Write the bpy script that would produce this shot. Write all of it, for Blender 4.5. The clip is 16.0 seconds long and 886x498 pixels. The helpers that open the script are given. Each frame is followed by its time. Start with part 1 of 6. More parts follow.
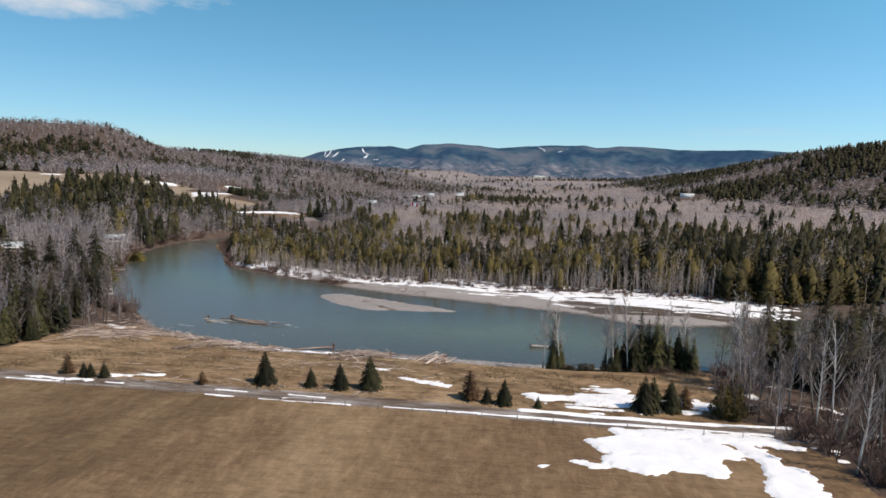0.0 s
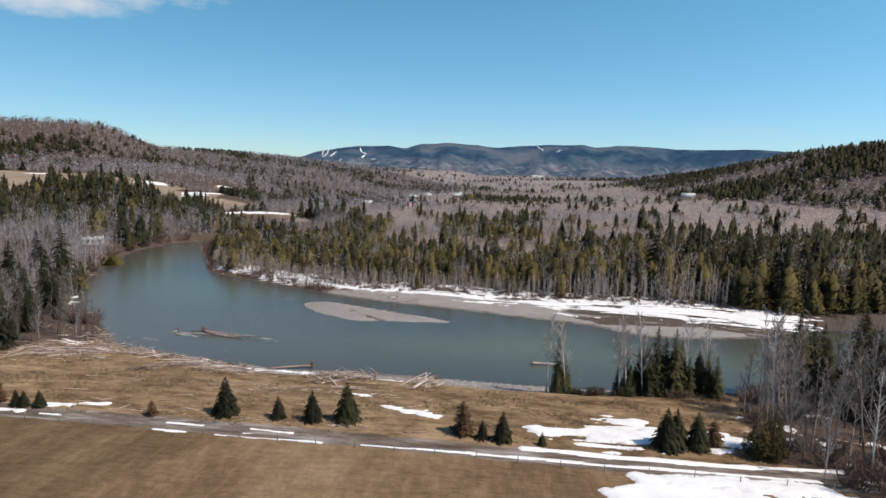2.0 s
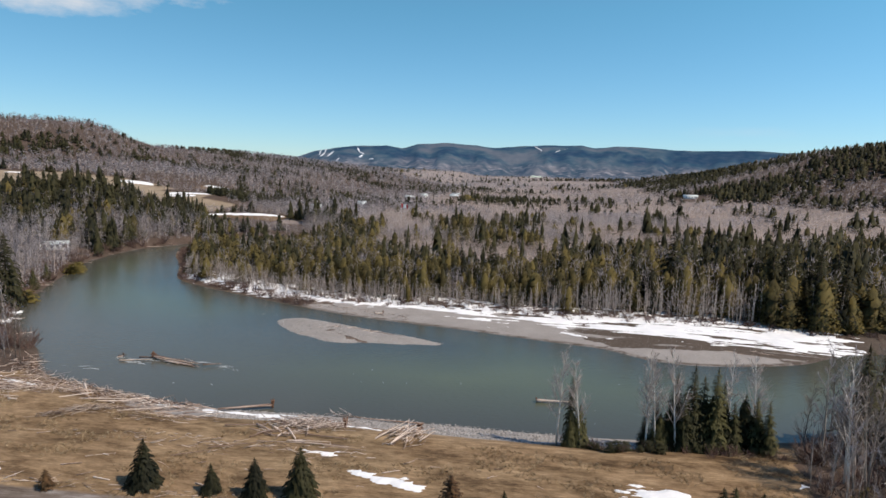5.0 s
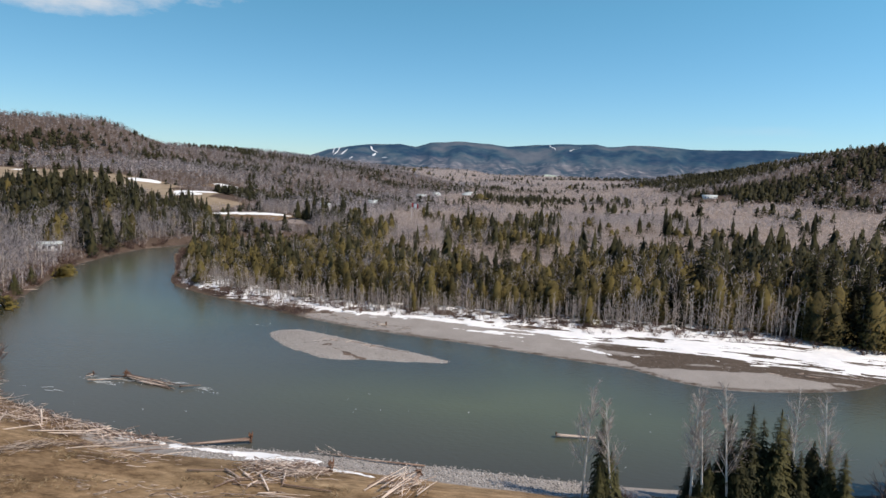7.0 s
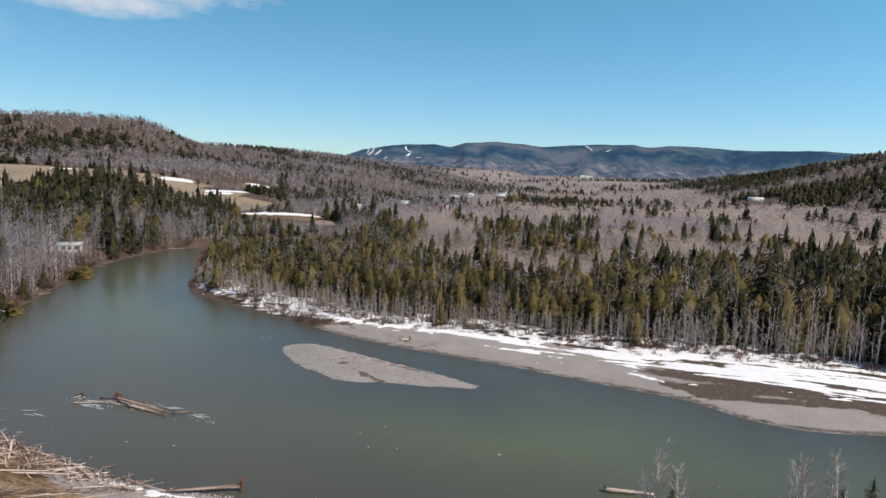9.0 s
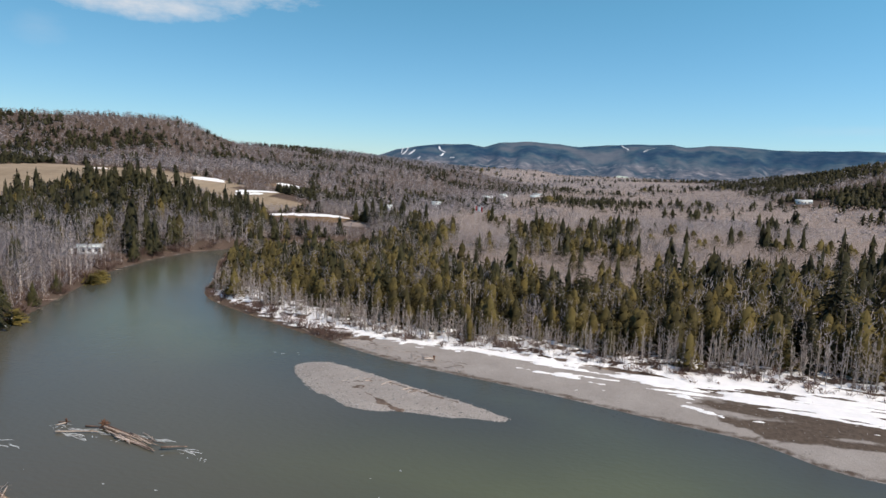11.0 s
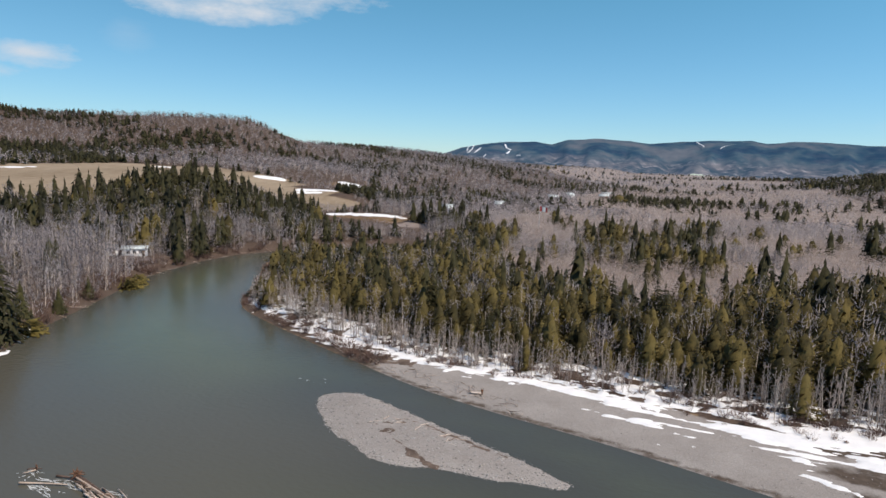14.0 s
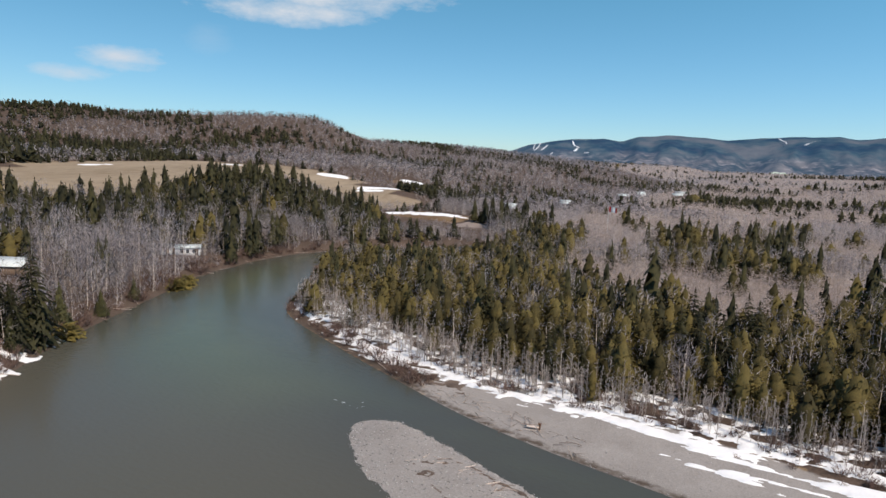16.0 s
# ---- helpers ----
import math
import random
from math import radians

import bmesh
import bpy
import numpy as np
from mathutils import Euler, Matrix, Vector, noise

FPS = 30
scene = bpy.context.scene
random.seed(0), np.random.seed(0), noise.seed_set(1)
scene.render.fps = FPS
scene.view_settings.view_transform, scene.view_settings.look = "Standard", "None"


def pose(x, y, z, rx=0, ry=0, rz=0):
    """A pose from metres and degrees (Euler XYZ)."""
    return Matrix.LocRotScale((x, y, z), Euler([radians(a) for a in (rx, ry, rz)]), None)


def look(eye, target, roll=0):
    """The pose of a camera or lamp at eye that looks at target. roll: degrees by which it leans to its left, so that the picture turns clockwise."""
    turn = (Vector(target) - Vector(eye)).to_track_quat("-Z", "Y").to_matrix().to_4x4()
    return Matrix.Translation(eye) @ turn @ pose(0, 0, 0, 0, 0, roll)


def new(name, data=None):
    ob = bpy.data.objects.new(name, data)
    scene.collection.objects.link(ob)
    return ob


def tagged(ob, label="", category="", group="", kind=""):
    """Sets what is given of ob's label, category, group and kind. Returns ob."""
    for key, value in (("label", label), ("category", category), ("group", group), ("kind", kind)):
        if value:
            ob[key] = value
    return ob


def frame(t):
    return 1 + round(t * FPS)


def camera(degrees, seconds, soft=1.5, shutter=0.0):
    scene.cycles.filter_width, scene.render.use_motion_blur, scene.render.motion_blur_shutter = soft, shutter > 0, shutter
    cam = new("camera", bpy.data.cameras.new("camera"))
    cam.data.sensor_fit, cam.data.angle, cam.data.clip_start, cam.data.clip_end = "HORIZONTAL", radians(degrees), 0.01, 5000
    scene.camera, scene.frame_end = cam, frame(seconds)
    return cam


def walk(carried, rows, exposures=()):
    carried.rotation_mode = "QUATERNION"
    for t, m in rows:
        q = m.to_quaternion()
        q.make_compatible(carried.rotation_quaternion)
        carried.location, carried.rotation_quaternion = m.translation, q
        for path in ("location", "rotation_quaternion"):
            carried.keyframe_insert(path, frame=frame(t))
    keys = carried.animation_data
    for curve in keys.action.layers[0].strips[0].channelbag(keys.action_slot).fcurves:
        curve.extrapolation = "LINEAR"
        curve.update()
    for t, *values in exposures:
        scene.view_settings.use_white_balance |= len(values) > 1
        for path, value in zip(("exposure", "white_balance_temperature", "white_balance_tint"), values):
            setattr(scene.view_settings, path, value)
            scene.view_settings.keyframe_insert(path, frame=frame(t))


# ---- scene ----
cam = camera(72.0, 16.0, 1.5)

PATH = [
    (0, (1.278, -5.241, 33.967), (1.042, -3.269, 33.726), 1.6),
    (1, (1.078, 1.063, 33.816), (0.845, 3.035, 33.575), 1.6),
    (2, (0.981, 7.134, 33.766), (0.751, 9.106, 33.524), 1.6),
    (3, (0.738, 13.071, 33.799), (0.513, 15.044, 33.557), 1.7),
    (4, (0.55, 18.97, 33.886), (0.328, 20.942, 33.646), 1.8),
    (6.5, (-0.199, 34.405, 34.047), (-0.441, 36.375, 33.801), 2.0),
    (7, (-0.327, 37.553, 34.043), (-0.592, 39.52, 33.796), 2.0),
    (8, (-0.858, 43.933, 33.986), (-1.174, 45.892, 33.738), 2.2),
    (9, (-1.501, 50.304, 34.058), (-1.874, 52.253, 33.808), 2.2),
    (11.5, (-3.427, 64.721, 34.599), (-3.929, 66.64, 34.343), 2.4),
    (12.5, (-4.168, 70.495, 34.698), (-4.723, 72.399, 34.439), 2.4),
    (13.5, (-4.941, 76.568, 34.667), (-5.576, 78.446, 34.403), 2.3),
    (14, (-5.388, 79.654, 34.643), (-6.069, 81.515, 34.374), 2.2),
    (14.5, (-6.061, 82.727, 34.636), (-6.786, 84.571, 34.364), 2.3),
    (15, (-6.827, 85.707, 34.646), (-7.598, 87.532, 34.37), 2.3),
    (15.5, (-7.547, 88.713, 34.662), (-8.366, 90.516, 34.382), 2.2),
    (16, (-8.323, 91.689, 34.641), (-9.197, 93.465, 34.357), 2.2),
]
walk(cam, [(t, look(e, g, r)) for t, e, g, r in PATH])

# ---- light ----
SUN_DIR = Vector((0.86, -0.30, 1.10)).normalized()
world = bpy.data.worlds.new("sky")
scene.world = world
world.use_nodes = True
wn, wl = world.node_tree.nodes, world.node_tree.links
wn.clear()


sky = wn.new("ShaderNodeTexSky")
sky.sky_type = 'NISHITA'
sky.sun_disc = False
sky.sun_elevation = math.asin(SUN_DIR.z)
sky.sun_rotation = math.atan2(SUN_DIR.x, SUN_DIR.y)
sky.altitude = 50
sky.air_density = 1.0
sky.dust_density = 0.0
sky.ozone_density = 1.6
back = wn.new("ShaderNodeBackground")
back.inputs["Strength"].default_value = 0.114
out = wn.new("ShaderNodeOutputWorld")


# a few fair-weather clouds, each a ragged soft patch round a direction: azimuth, height, half sizes, amount
CLOUDS = [(-38.8, 14.0, 11.5, 2.2, 1.0), (-41.0, 12.3, 7.5, 1.3, 1.0), (-36.8, 12.3, 4.0, 1.0, 0.95), (-53.8, 7.3, 3.3, 1.0, 0.85),
          (-57.3, 5.8, 2.8, 0.7, 0.7), (-47.1, 9.4, 2.0, 1.5, 0.12), (19.0, 4.3, 6.0, 0.6, 0.12)]


def cloud_layer():
    coord = wn.new("ShaderNodeTexCoord")
    split = wn.new("ShaderNodeSeparateXYZ")
    wl.new(coord.outputs["Generated"], split.inputs[0])

    def m(op, a, b=None, c=None, clamp=False):
        node = wn.new("ShaderNodeMath")
        node.operation, node.use_clamp = op, clamp
        for slot, value in enumerate((a, b, c)):
            if value is None:
                continue
            if isinstance(value, (int, float)):
                node.inputs[slot].default_value = value
            else:
                wl.new(value, node.inputs[slot])
        return node.outputs[0]

    az = m('MULTIPLY', m('ARCTAN2', split.outputs[0], split.outputs[1]), 180 / math.pi)
    el = m('MULTIPLY', m('ARCSINE', split.outputs[2]), 180 / math.pi)
    join = wn.new("ShaderNodeCombineXYZ")
    wl.new(m('MULTIPLY', az, 0.4), join.inputs[0])
    wl.new(el, join.inputs[1])
    tex = wn.new("ShaderNodeTexNoise")
    tex.inputs["Scale"].default_value = 0.75
    tex.inputs["Detail"].default_value = 6
    tex.inputs["Roughness"].default_value = 0.62
    wl.new(join.outputs[0], tex.inputs["Vector"])
    rough = m('MULTIPLY_ADD', tex.outputs["Fac"], 1.7, -0.85)
    total = None
    for a, e, wa, we, amount in CLOUDS:
        dx = m('DIVIDE', m('SUBTRACT', az, a), wa)
        dy = m('DIVIDE', m('SUBTRACT', el, e), we)
        far = m('SQRT', m('ADD', m('MULTIPLY', dx, dx), m('MULTIPLY', dy, dy)))
        body = m('ADD', m('SUBTRACT', 1.0, far), rough)
        fac = m('MULTIPLY', m('MULTIPLY', body, 1.05, clamp=True), amount)
        total = fac if total is None else m('MAXIMUM', total, fac)
    return total


cloud = cloud_layer()
mixer = wn.new("ShaderNodeMixRGB")
wl.new(cloud, mixer.inputs[0])
clear = wn.new("ShaderNodeMixRGB")
clear.blend_type = 'MULTIPLY'
clear.inputs[0].default_value = 1.0
haze = wn.new("ShaderNodeValToRGB")
haze.color_ramp.elements[0].position, haze.color_ramp.elements[1].position = 0.0, 0.25
haze.color_ramp.elements[0].color, haze.color_ramp.elements[1].color = (0.595, 0.775, 1.03, 1), (0.55, 0.985, 1.04, 1)
zenith = haze.color_ramp.elements.new(0.6)
zenith.color = (0.86, 0.97, 1.02, 1)
height = wn.new("ShaderNodeTexCoord")
height_xyz = wn.new("ShaderNodeSeparateXYZ")
wl.new(height.outputs["Generated"], height_xyz.inputs[0])
wl.new(height_xyz.outputs[2], haze.inputs[0])
wl.new(haze.outputs[0], clear.inputs[2])
wl.new(sky.outputs[0], clear.inputs[1])
# the air is brighter on the sun's side
sunward = wn.new("ShaderNodeMapRange")
for slot, value in (("From Min", -0.9), ("From Max", 0.6), ("To Min", 0.86), ("To Max", 1.24)):
    sunward.inputs[slot].default_value = value
wl.new(height_xyz.outputs[0], sunward.inputs["Value"])
bright = wn.new("ShaderNodeVectorMath")
bright.operation = 'SCALE'
wl.new(clear.outputs[0], bright.inputs[0])
wl.new(sunward.outputs[0], bright.inputs["Scale"])
wl.new(bright.outputs[0], mixer.inputs[1])
mixer.inputs[2].default_value = (5.8, 6.2, 6.75, 1)
wl.new(mixer.outputs[0], back.inputs["Color"])
wl.new(back.outputs[0], out.inputs["Surface"])

sun = new("sun", bpy.data.lights.new("sun", 'SUN'))
sun.data.energy = 4.5
sun.data.angle = radians(0.6)
sun.data.color = (1.0, 0.855, 0.70)
sun.matrix_world = look((0, 0, 300), Vector((0, 0, 300)) - SUN_DIR)

scene.view_settings.exposure = 0.0

# ---- materials ----


def material(name, low, high, scale=1.0, detail=6, roughness=0.85, bump=0.0, bump_scale=None, stretch=(1, 1, 1),
             fine=None, fine_amount=0.25, specular=0.3, tint=0.0, metallic=0.0, thin=0.0):
    """A surface between two colours, varied by noise at two scales; tint adds variation from tree to tree."""
    mat = bpy.data.materials.new(name)
    mat.use_nodes = True
    n, l = mat.node_tree.nodes, mat.node_tree.links
    b = n["Principled BSDF"]
    b.inputs["Roughness"].default_value = roughness
    b.inputs["Specular IOR Level"].default_value = specular
    b.inputs["Metallic"].default_value = metallic
    co = n.new("ShaderNodeTexCoord")
    mp = n.new("ShaderNodeMapping")
    mp.inputs["Scale"].default_value = stretch
    l.new(co.outputs["Object"], mp.inputs[0])
    t1 = n.new("ShaderNodeTexNoise")
    t1.inputs["Scale"].default_value, t1.inputs["Detail"].default_value = scale, detail
    l.new(mp.outputs[0], t1.inputs["Vector"])
    t2 = n.new("ShaderNodeTexNoise")
    t2.inputs["Scale"].default_value, t2.inputs["Detail"].default_value = fine or scale * 9, 4
    l.new(mp.outputs[0], t2.inputs["Vector"])
    add = n.new("ShaderNodeMath")
    add.operation = 'MULTIPLY_ADD'
    l.new(t2.outputs["Fac"], add.inputs[0])
    add.inputs[1].default_value = fine_amount * 2
    sub = n.new("ShaderNodeMath")
    sub.operation = 'SUBTRACT'
    l.new(t1.outputs["Fac"], sub.inputs[0])
    sub.inputs[1].default_value = fine_amount
    l.new(sub.outputs[0], add.inputs[2])
    fac = add.outputs[0]
    if tint:
        info = n.new("ShaderNodeObjectInfo")
        at = n.new("ShaderNodeAttribute")
        at.attribute_name = "tint"
        s = n.new("ShaderNodeMath")
        s.operation = 'ADD'
        l.new(info.outputs["Random"], s.inputs[0])
        l.new(at.outputs["Fac"], s.inputs[1])
        fr = n.new("ShaderNodeMath")
        fr.operation = 'FRACT'
        l.new(s.outputs[0], fr.inputs[0])
        mm = n.new("ShaderNodeMath")
        mm.operation = 'MULTIPLY_ADD'
        l.new(fr.outputs[0], mm.inputs[0])
        mm.inputs[1].default_value = tint
        off = n.new("ShaderNodeMath")
        off.operation = 'SUBTRACT'
        l.new(fac, off.inputs[0])
        off.inputs[1].default_value = tint / 2
        l.new(off.outputs[0], mm.inputs[2])
        fac = mm.outputs[0]
    ramp = n.new("ShaderNodeValToRGB")
    ramp.color_ramp.elements[0].position, ramp.color_ramp.elements[1].position = 0.3, 0.7
    ramp.color_ramp.elements[0].color, ramp.color_ramp.elements[1].color = (*low, 1), (*high, 1)
    l.new(fac, ramp.inputs[0])
    l.new(ramp.outputs[0], b.inputs["Base Color"])
    if thin:
        # thin needles and twigs let light through
        through_light = n.new("ShaderNodeBsdfTranslucent")
        l.new(ramp.outputs[0], through_light.inputs["Color"])
        blend = n.new("ShaderNodeMixShader")
        blend.inputs[0].default_value = thin
        l.new(b.outputs[0], blend.inputs[1])
        l.new(through_light.outputs[0], blend.inputs[2])
        l.new(blend.outputs[0], n["Material Output"].inputs["Surface"])
    if bump:
        bp = n.new("ShaderNodeBump")
        bp.inputs["Strength"].default_value = bump
        bp.inputs["Distance"].default_value = 0.1
        t3 = t2
        if bump_scale:
            t3 = n.new("ShaderNodeTexNoise")
            t3.inputs["Scale"].default_value, t3.inputs["Detail"].default_value = bump_scale, 5
            l.new(mp.outputs[0], t3.inputs["Vector"])
        l.new(t3.outputs["Fac"], bp.inputs["Height"])
        l.new(bp.outputs[0], b.inputs["Normal"])
    return mat


SPRUCE = material("spruce_needles", (0.018, 0.019, 0.009), (0.064, 0.060, 0.024), 0.6, tint=0.4, roughness=0.75, thin=0.3)
GREEN_SPRUCE = material("green_spruce_needles", (0.030, 0.032, 0.013), (0.098, 0.094, 0.036), 0.6, tint=0.4, roughness=0.75, thin=0.3)
CEDAR = material("cedar_foliage", (0.050, 0.042, 0.015), (0.155, 0.123, 0.040), 0.5, tint=0.45, roughness=0.8, thin=0.3)
BROWN_NEEDLES = material("rusty_needles", (0.050, 0.027, 0.013), (0.14, 0.078, 0.034), 0.8, tint=0.2)
CONIFER_BARK = material("conifer_bark", (0.06, 0.045, 0.035), (0.16, 0.12, 0.09), 3, tint=0.2)
BIRCH_BARK = material("pale_birch_bark", (0.22, 0.185, 0.16), (0.58, 0.52, 0.47), 1.2, tint=0.3)
WHITE_BARK = material("white_birch_bark", (0.42, 0.39, 0.35), (0.76, 0.73, 0.69), 1.2, tint=0.2)
STEM_BARK = material("grey_brown_bark", (0.12, 0.10, 0.083), (0.34, 0.30, 0.26), 1.0, tint=0.4)
DARK_STEM = material("dark_brown_bark", (0.07, 0.056, 0.047), (0.21, 0.175, 0.150), 1.0, tint=0.4)
TWIGS = material("bare_brown_twigs", (0.115, 0.092, 0.078), (0.28, 0.235, 0.205), 0.5, tint=0.4, thin=0.15)
# a lighter mauve tone of the bare twigs, for birches and distant stands
MAUVE_TWIGS = material("bare_mauve_twigs", (0.240, 0.222, 0.236), (0.46, 0.430, 0.450), 0.03, tint=0.4, thin=0.45)
# a brightened copy of these twigs, offsetting shade inside the dense valley brush
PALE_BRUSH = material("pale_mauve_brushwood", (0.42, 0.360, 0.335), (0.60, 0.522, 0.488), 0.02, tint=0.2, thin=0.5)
SAPLING_TWIGS = material("pale_sapling_twigs", (0.29, 0.245, 0.225), (0.50, 0.435, 0.40), 0.05, tint=0.3, thin=0.2)
SHRUB = material("bare_red_twigs", (0.085, 0.052, 0.043), (0.20, 0.132, 0.108), 0.6, tint=0.4)
SNOW = material("old_snow", (0.78, 0.79, 0.80), (0.90, 0.90, 0.90), 0.5, roughness=0.6, bump=0.5, bump_scale=2.5, fine_amount=0.15)
DRIFT = material("weathered_wood", (0.19, 0.128, 0.096), (0.74, 0.62, 0.53), 1.5, tint=0.6, roughness=0.9, bump=0.3, stretch=(0.3, 3, 3))
ROOTS = material("root_wood", (0.07, 0.035, 0.022), (0.20, 0.11, 0.07), 4, roughness=0.95)
MUD = material("wet_brown_silt", (0.070, 0.050, 0.039), (0.170, 0.128, 0.102), 0.8, roughness=0.85)
POST = material("grey_post_wood", (0.16, 0.14, 0.12), (0.32, 0.29, 0.25), 4)
WIRE = material("fence_wire", (0.25, 0.25, 0.25), (0.4, 0.4, 0.4), 4, metallic=0.8, roughness=0.5)
WHITE_SIDING = material("white_siding", (0.66, 0.67, 0.68), (0.82, 0.82, 0.82), 1.5)
METAL_ROOF = material("pale_metal_roof", (0.48, 0.54, 0.54), (0.66, 0.70, 0.70), 0.8, roughness=0.5, stretch=(4, 0.4, 1))
DARK_ROOF = material("dark_shingle_roof", (0.07, 0.07, 0.075), (0.14, 0.14, 0.14), 3)
BROWN_WALL = material("brown_board_wall", (0.10, 0.07, 0.05), (0.18, 0.13, 0.10), 2)
WINDOW = material("dark_window_glass", (0.015, 0.018, 0.02), (0.03, 0.035, 0.04), 1, roughness=0.1, specular=0.6)
RED_CLOTH = material("red_cloth", (0.55, 0.02, 0.02), (0.72, 0.04, 0.03), 1)
WHITE_CLOTH = material("white_cloth", (0.75, 0.75, 0.75), (0.82, 0.82, 0.82), 1)
FOAM = material("river_foam", (0.26, 0.28, 0.28), (0.66, 0.68, 0.67), 2, roughness=0.9)
WET_WOOD = material("wet_brown_wood", (0.10, 0.062, 0.045), (0.50, 0.40, 0.32), 1.5, tint=0.6, roughness=0.6, bump=0.3, stretch=(0.3, 3, 3))
STONE = material("river_cobble", (0.20, 0.19, 0.18), (0.44, 0.42, 0.40), 1, tint=0.5)


def ground_material():
    """Dry field, straw meadow, gravel, mud track and leaf litter, blended by the surface masks of the sheet."""
    mat = bpy.data.materials.new("ground_cover")
    mat.use_nodes = True
    n, l = mat.node_tree.nodes, mat.node_tree.links
    b = n["Principled BSDF"]
    b.inputs["Roughness"].default_value = 0.95
    b.inputs["Specular IOR Level"].default_value = 0.15
    co = n.new("ShaderNodeTexCoord")

    def tex(scale, detail=6, stretch=(1, 1, 1), rough=0.6, turn=0):
        mp = n.new("ShaderNodeMapping")
        mp.inputs["Scale"].default_value = stretch
        mp.inputs["Rotation"].default_value = (0, 0, turn)
        l.new(co.outputs["Object"], mp.inputs[0])
        t = n.new("ShaderNodeTexNoise")
        t.inputs["Scale"].default_value, t.inputs["Detail"].default_value = scale, detail
        t.inputs["Roughness"].default_value = rough
        l.new(mp.outputs[0], t.inputs["Vector"])
        return t.outputs["Fac"]

    def ramp(fac, *stops):
        r = n.new("ShaderNodeValToRGB")
        e = r.color_ramp.elements
        while len(e) < len(stops):
            e.new(0.5)
        for k, (p, c) in enumerate(stops):
            e[k].position, e[k].color = p, (*c, 1)
        l.new(fac, r.inputs[0])
        return r.outputs[0]

    def mix(fac, a, c, kind='MIX'):
        m = n.new("ShaderNodeMixRGB")
        m.blend_type = kind
        for slot, v in ((0, fac), (1, a), (2, c)):
            if isinstance(v, (int, float)):
                m.inputs[slot].default_value = v
            else:
                l.new(v, m.inputs[slot])
        return m.outputs[0]

    def mask(name, edge, amount=0.5):
        at = n.new("ShaderNodeAttribute")
        at.attribute_name = name
        s = n.new("ShaderNodeMath")
        s.operation = 'MULTIPLY_ADD'
        l.new(edge, s.inputs[0])
        s.inputs[1].default_value = amount
        l.new(at.outputs["Fac"], s.inputs[2])
        r = n.new("ShaderNodeMapRange")
        r.interpolation_type = 'SMOOTHSTEP'
        r.inputs["From Min"].default_value = 0.38 + amount * 0.5
        r.inputs["From Max"].default_value = 0.62 + amount * 0.5
        l.new(s.outputs[0], r.inputs["Value"])
        return r.outputs[0]

    edge = tex(0.5, 7)
    edge2 = tex(0.12, 6)
    field = mix(0.36, ramp(tex(0.035, 8, (1.0, 0.45, 1), 0.72, 0.35), (0.34, (0.092, 0.056, 0.031)), (0.47, (0.165, 0.106, 0.059)), (0.56, (0.235, 0.160, 0.090)), (0.68, (0.360, 0.260, 0.155))),
                ramp(tex(1.0, 8, (1.0, 0.32, 1), 0.8, 0.5), (0.34, (0.075, 0.046, 0.026)), (0.52, (0.195, 0.130, 0.074)), (0.68, (0.360, 0.256, 0.153))))
    meadow = mix(0.40, ramp(tex(0.13, 8, (0.30, 1.4, 1), 0.72, 0.10), (0.36, (0.109, 0.067, 0.034)), (0.47, (0.229, 0.152, 0.085)), (0.56, (0.322, 0.225, 0.131)), (0.68, (0.468, 0.343, 0.214))),
                 ramp(tex(1.3, 8, (0.4, 1.1, 1), 0.8), (0.34, (0.099, 0.063, 0.034)), (0.52, (0.250, 0.171, 0.099)), (0.68, (0.437, 0.319, 0.199))))
    meadow = mix(0.82, meadow, ramp(tex(0.33, 7, (0.45, 1.0, 1), 0.75, 0.3), (0.38, (0.36, 0.32, 0.28)), (0.49, (0.95, 0.93, 0.90)), (0.62, (1.30, 1.32, 1.34))), 'MULTIPLY')
    tufts = ramp(tex(0.85, 9, (0.45, 1.7, 1), 0.85, 0.12), (0.36, (0.42, 0.40, 0.37)), (0.50, (1.0, 1.0, 1.0)), (0.66, (1.42, 1.42, 1.40)))
    meadow = mix(0.65, meadow, tufts, 'MULTIPLY')
    field = mix(0.55, field, tufts, 'MULTIPLY')
    meadow = mix(1.0, meadow, ramp(tex(0.05, 5), (0.3, (0.94, 0.98, 1.0)), (0.7, (1.02, 1.0, 1.0))), 'MULTIPLY')
    gravel = mix(0.5, ramp(tex(0.16, 6), (0.3, (0.24, 0.215, 0.195)), (0.7, (0.38, 0.35, 0.325))),
                 ramp(tex(6.0, 5), (0.3, (0.17, 0.155, 0.145)), (0.7, (0.40, 0.38, 0.36))))
    # track mud; its pale grey end paints in wet glare and thin snow
    mud = ramp(tex(0.5, 8, (0.25, 1.3, 1), 0.7), (0.36, (0.085, 0.061, 0.045)), (0.5, (0.180, 0.147, 0.122)), (0.64, (0.330, 0.305, 0.285)))
    litter = mix(0.5, ramp(tex(0.15, 7), (0.3, (0.050, 0.036, 0.028)), (0.7, (0.125, 0.092, 0.073))),
                 ramp(tex(2.0, 6), (0.3, (0.042, 0.029, 0.022)), (0.7, (0.15, 0.108, 0.085))))
    wet = ramp(tex(1.5, 5), (0.3, (0.065, 0.05, 0.04)), (0.7, (0.12, 0.095, 0.075)))
    col = mix(mask("meadow", edge2), field, meadow)
    col = mix(mask("stubble", edge2, 0.9), col, mix(1.0, col, ramp(tex(0.25, 5, (1.0, 0.4, 1), 0.7, 0.35), (0.3, (0.60, 0.60, 0.58)), (0.7, (0.86, 0.85, 0.82))), 'MULTIPLY'))
    col = mix(mask("litter", edge), col, litter)
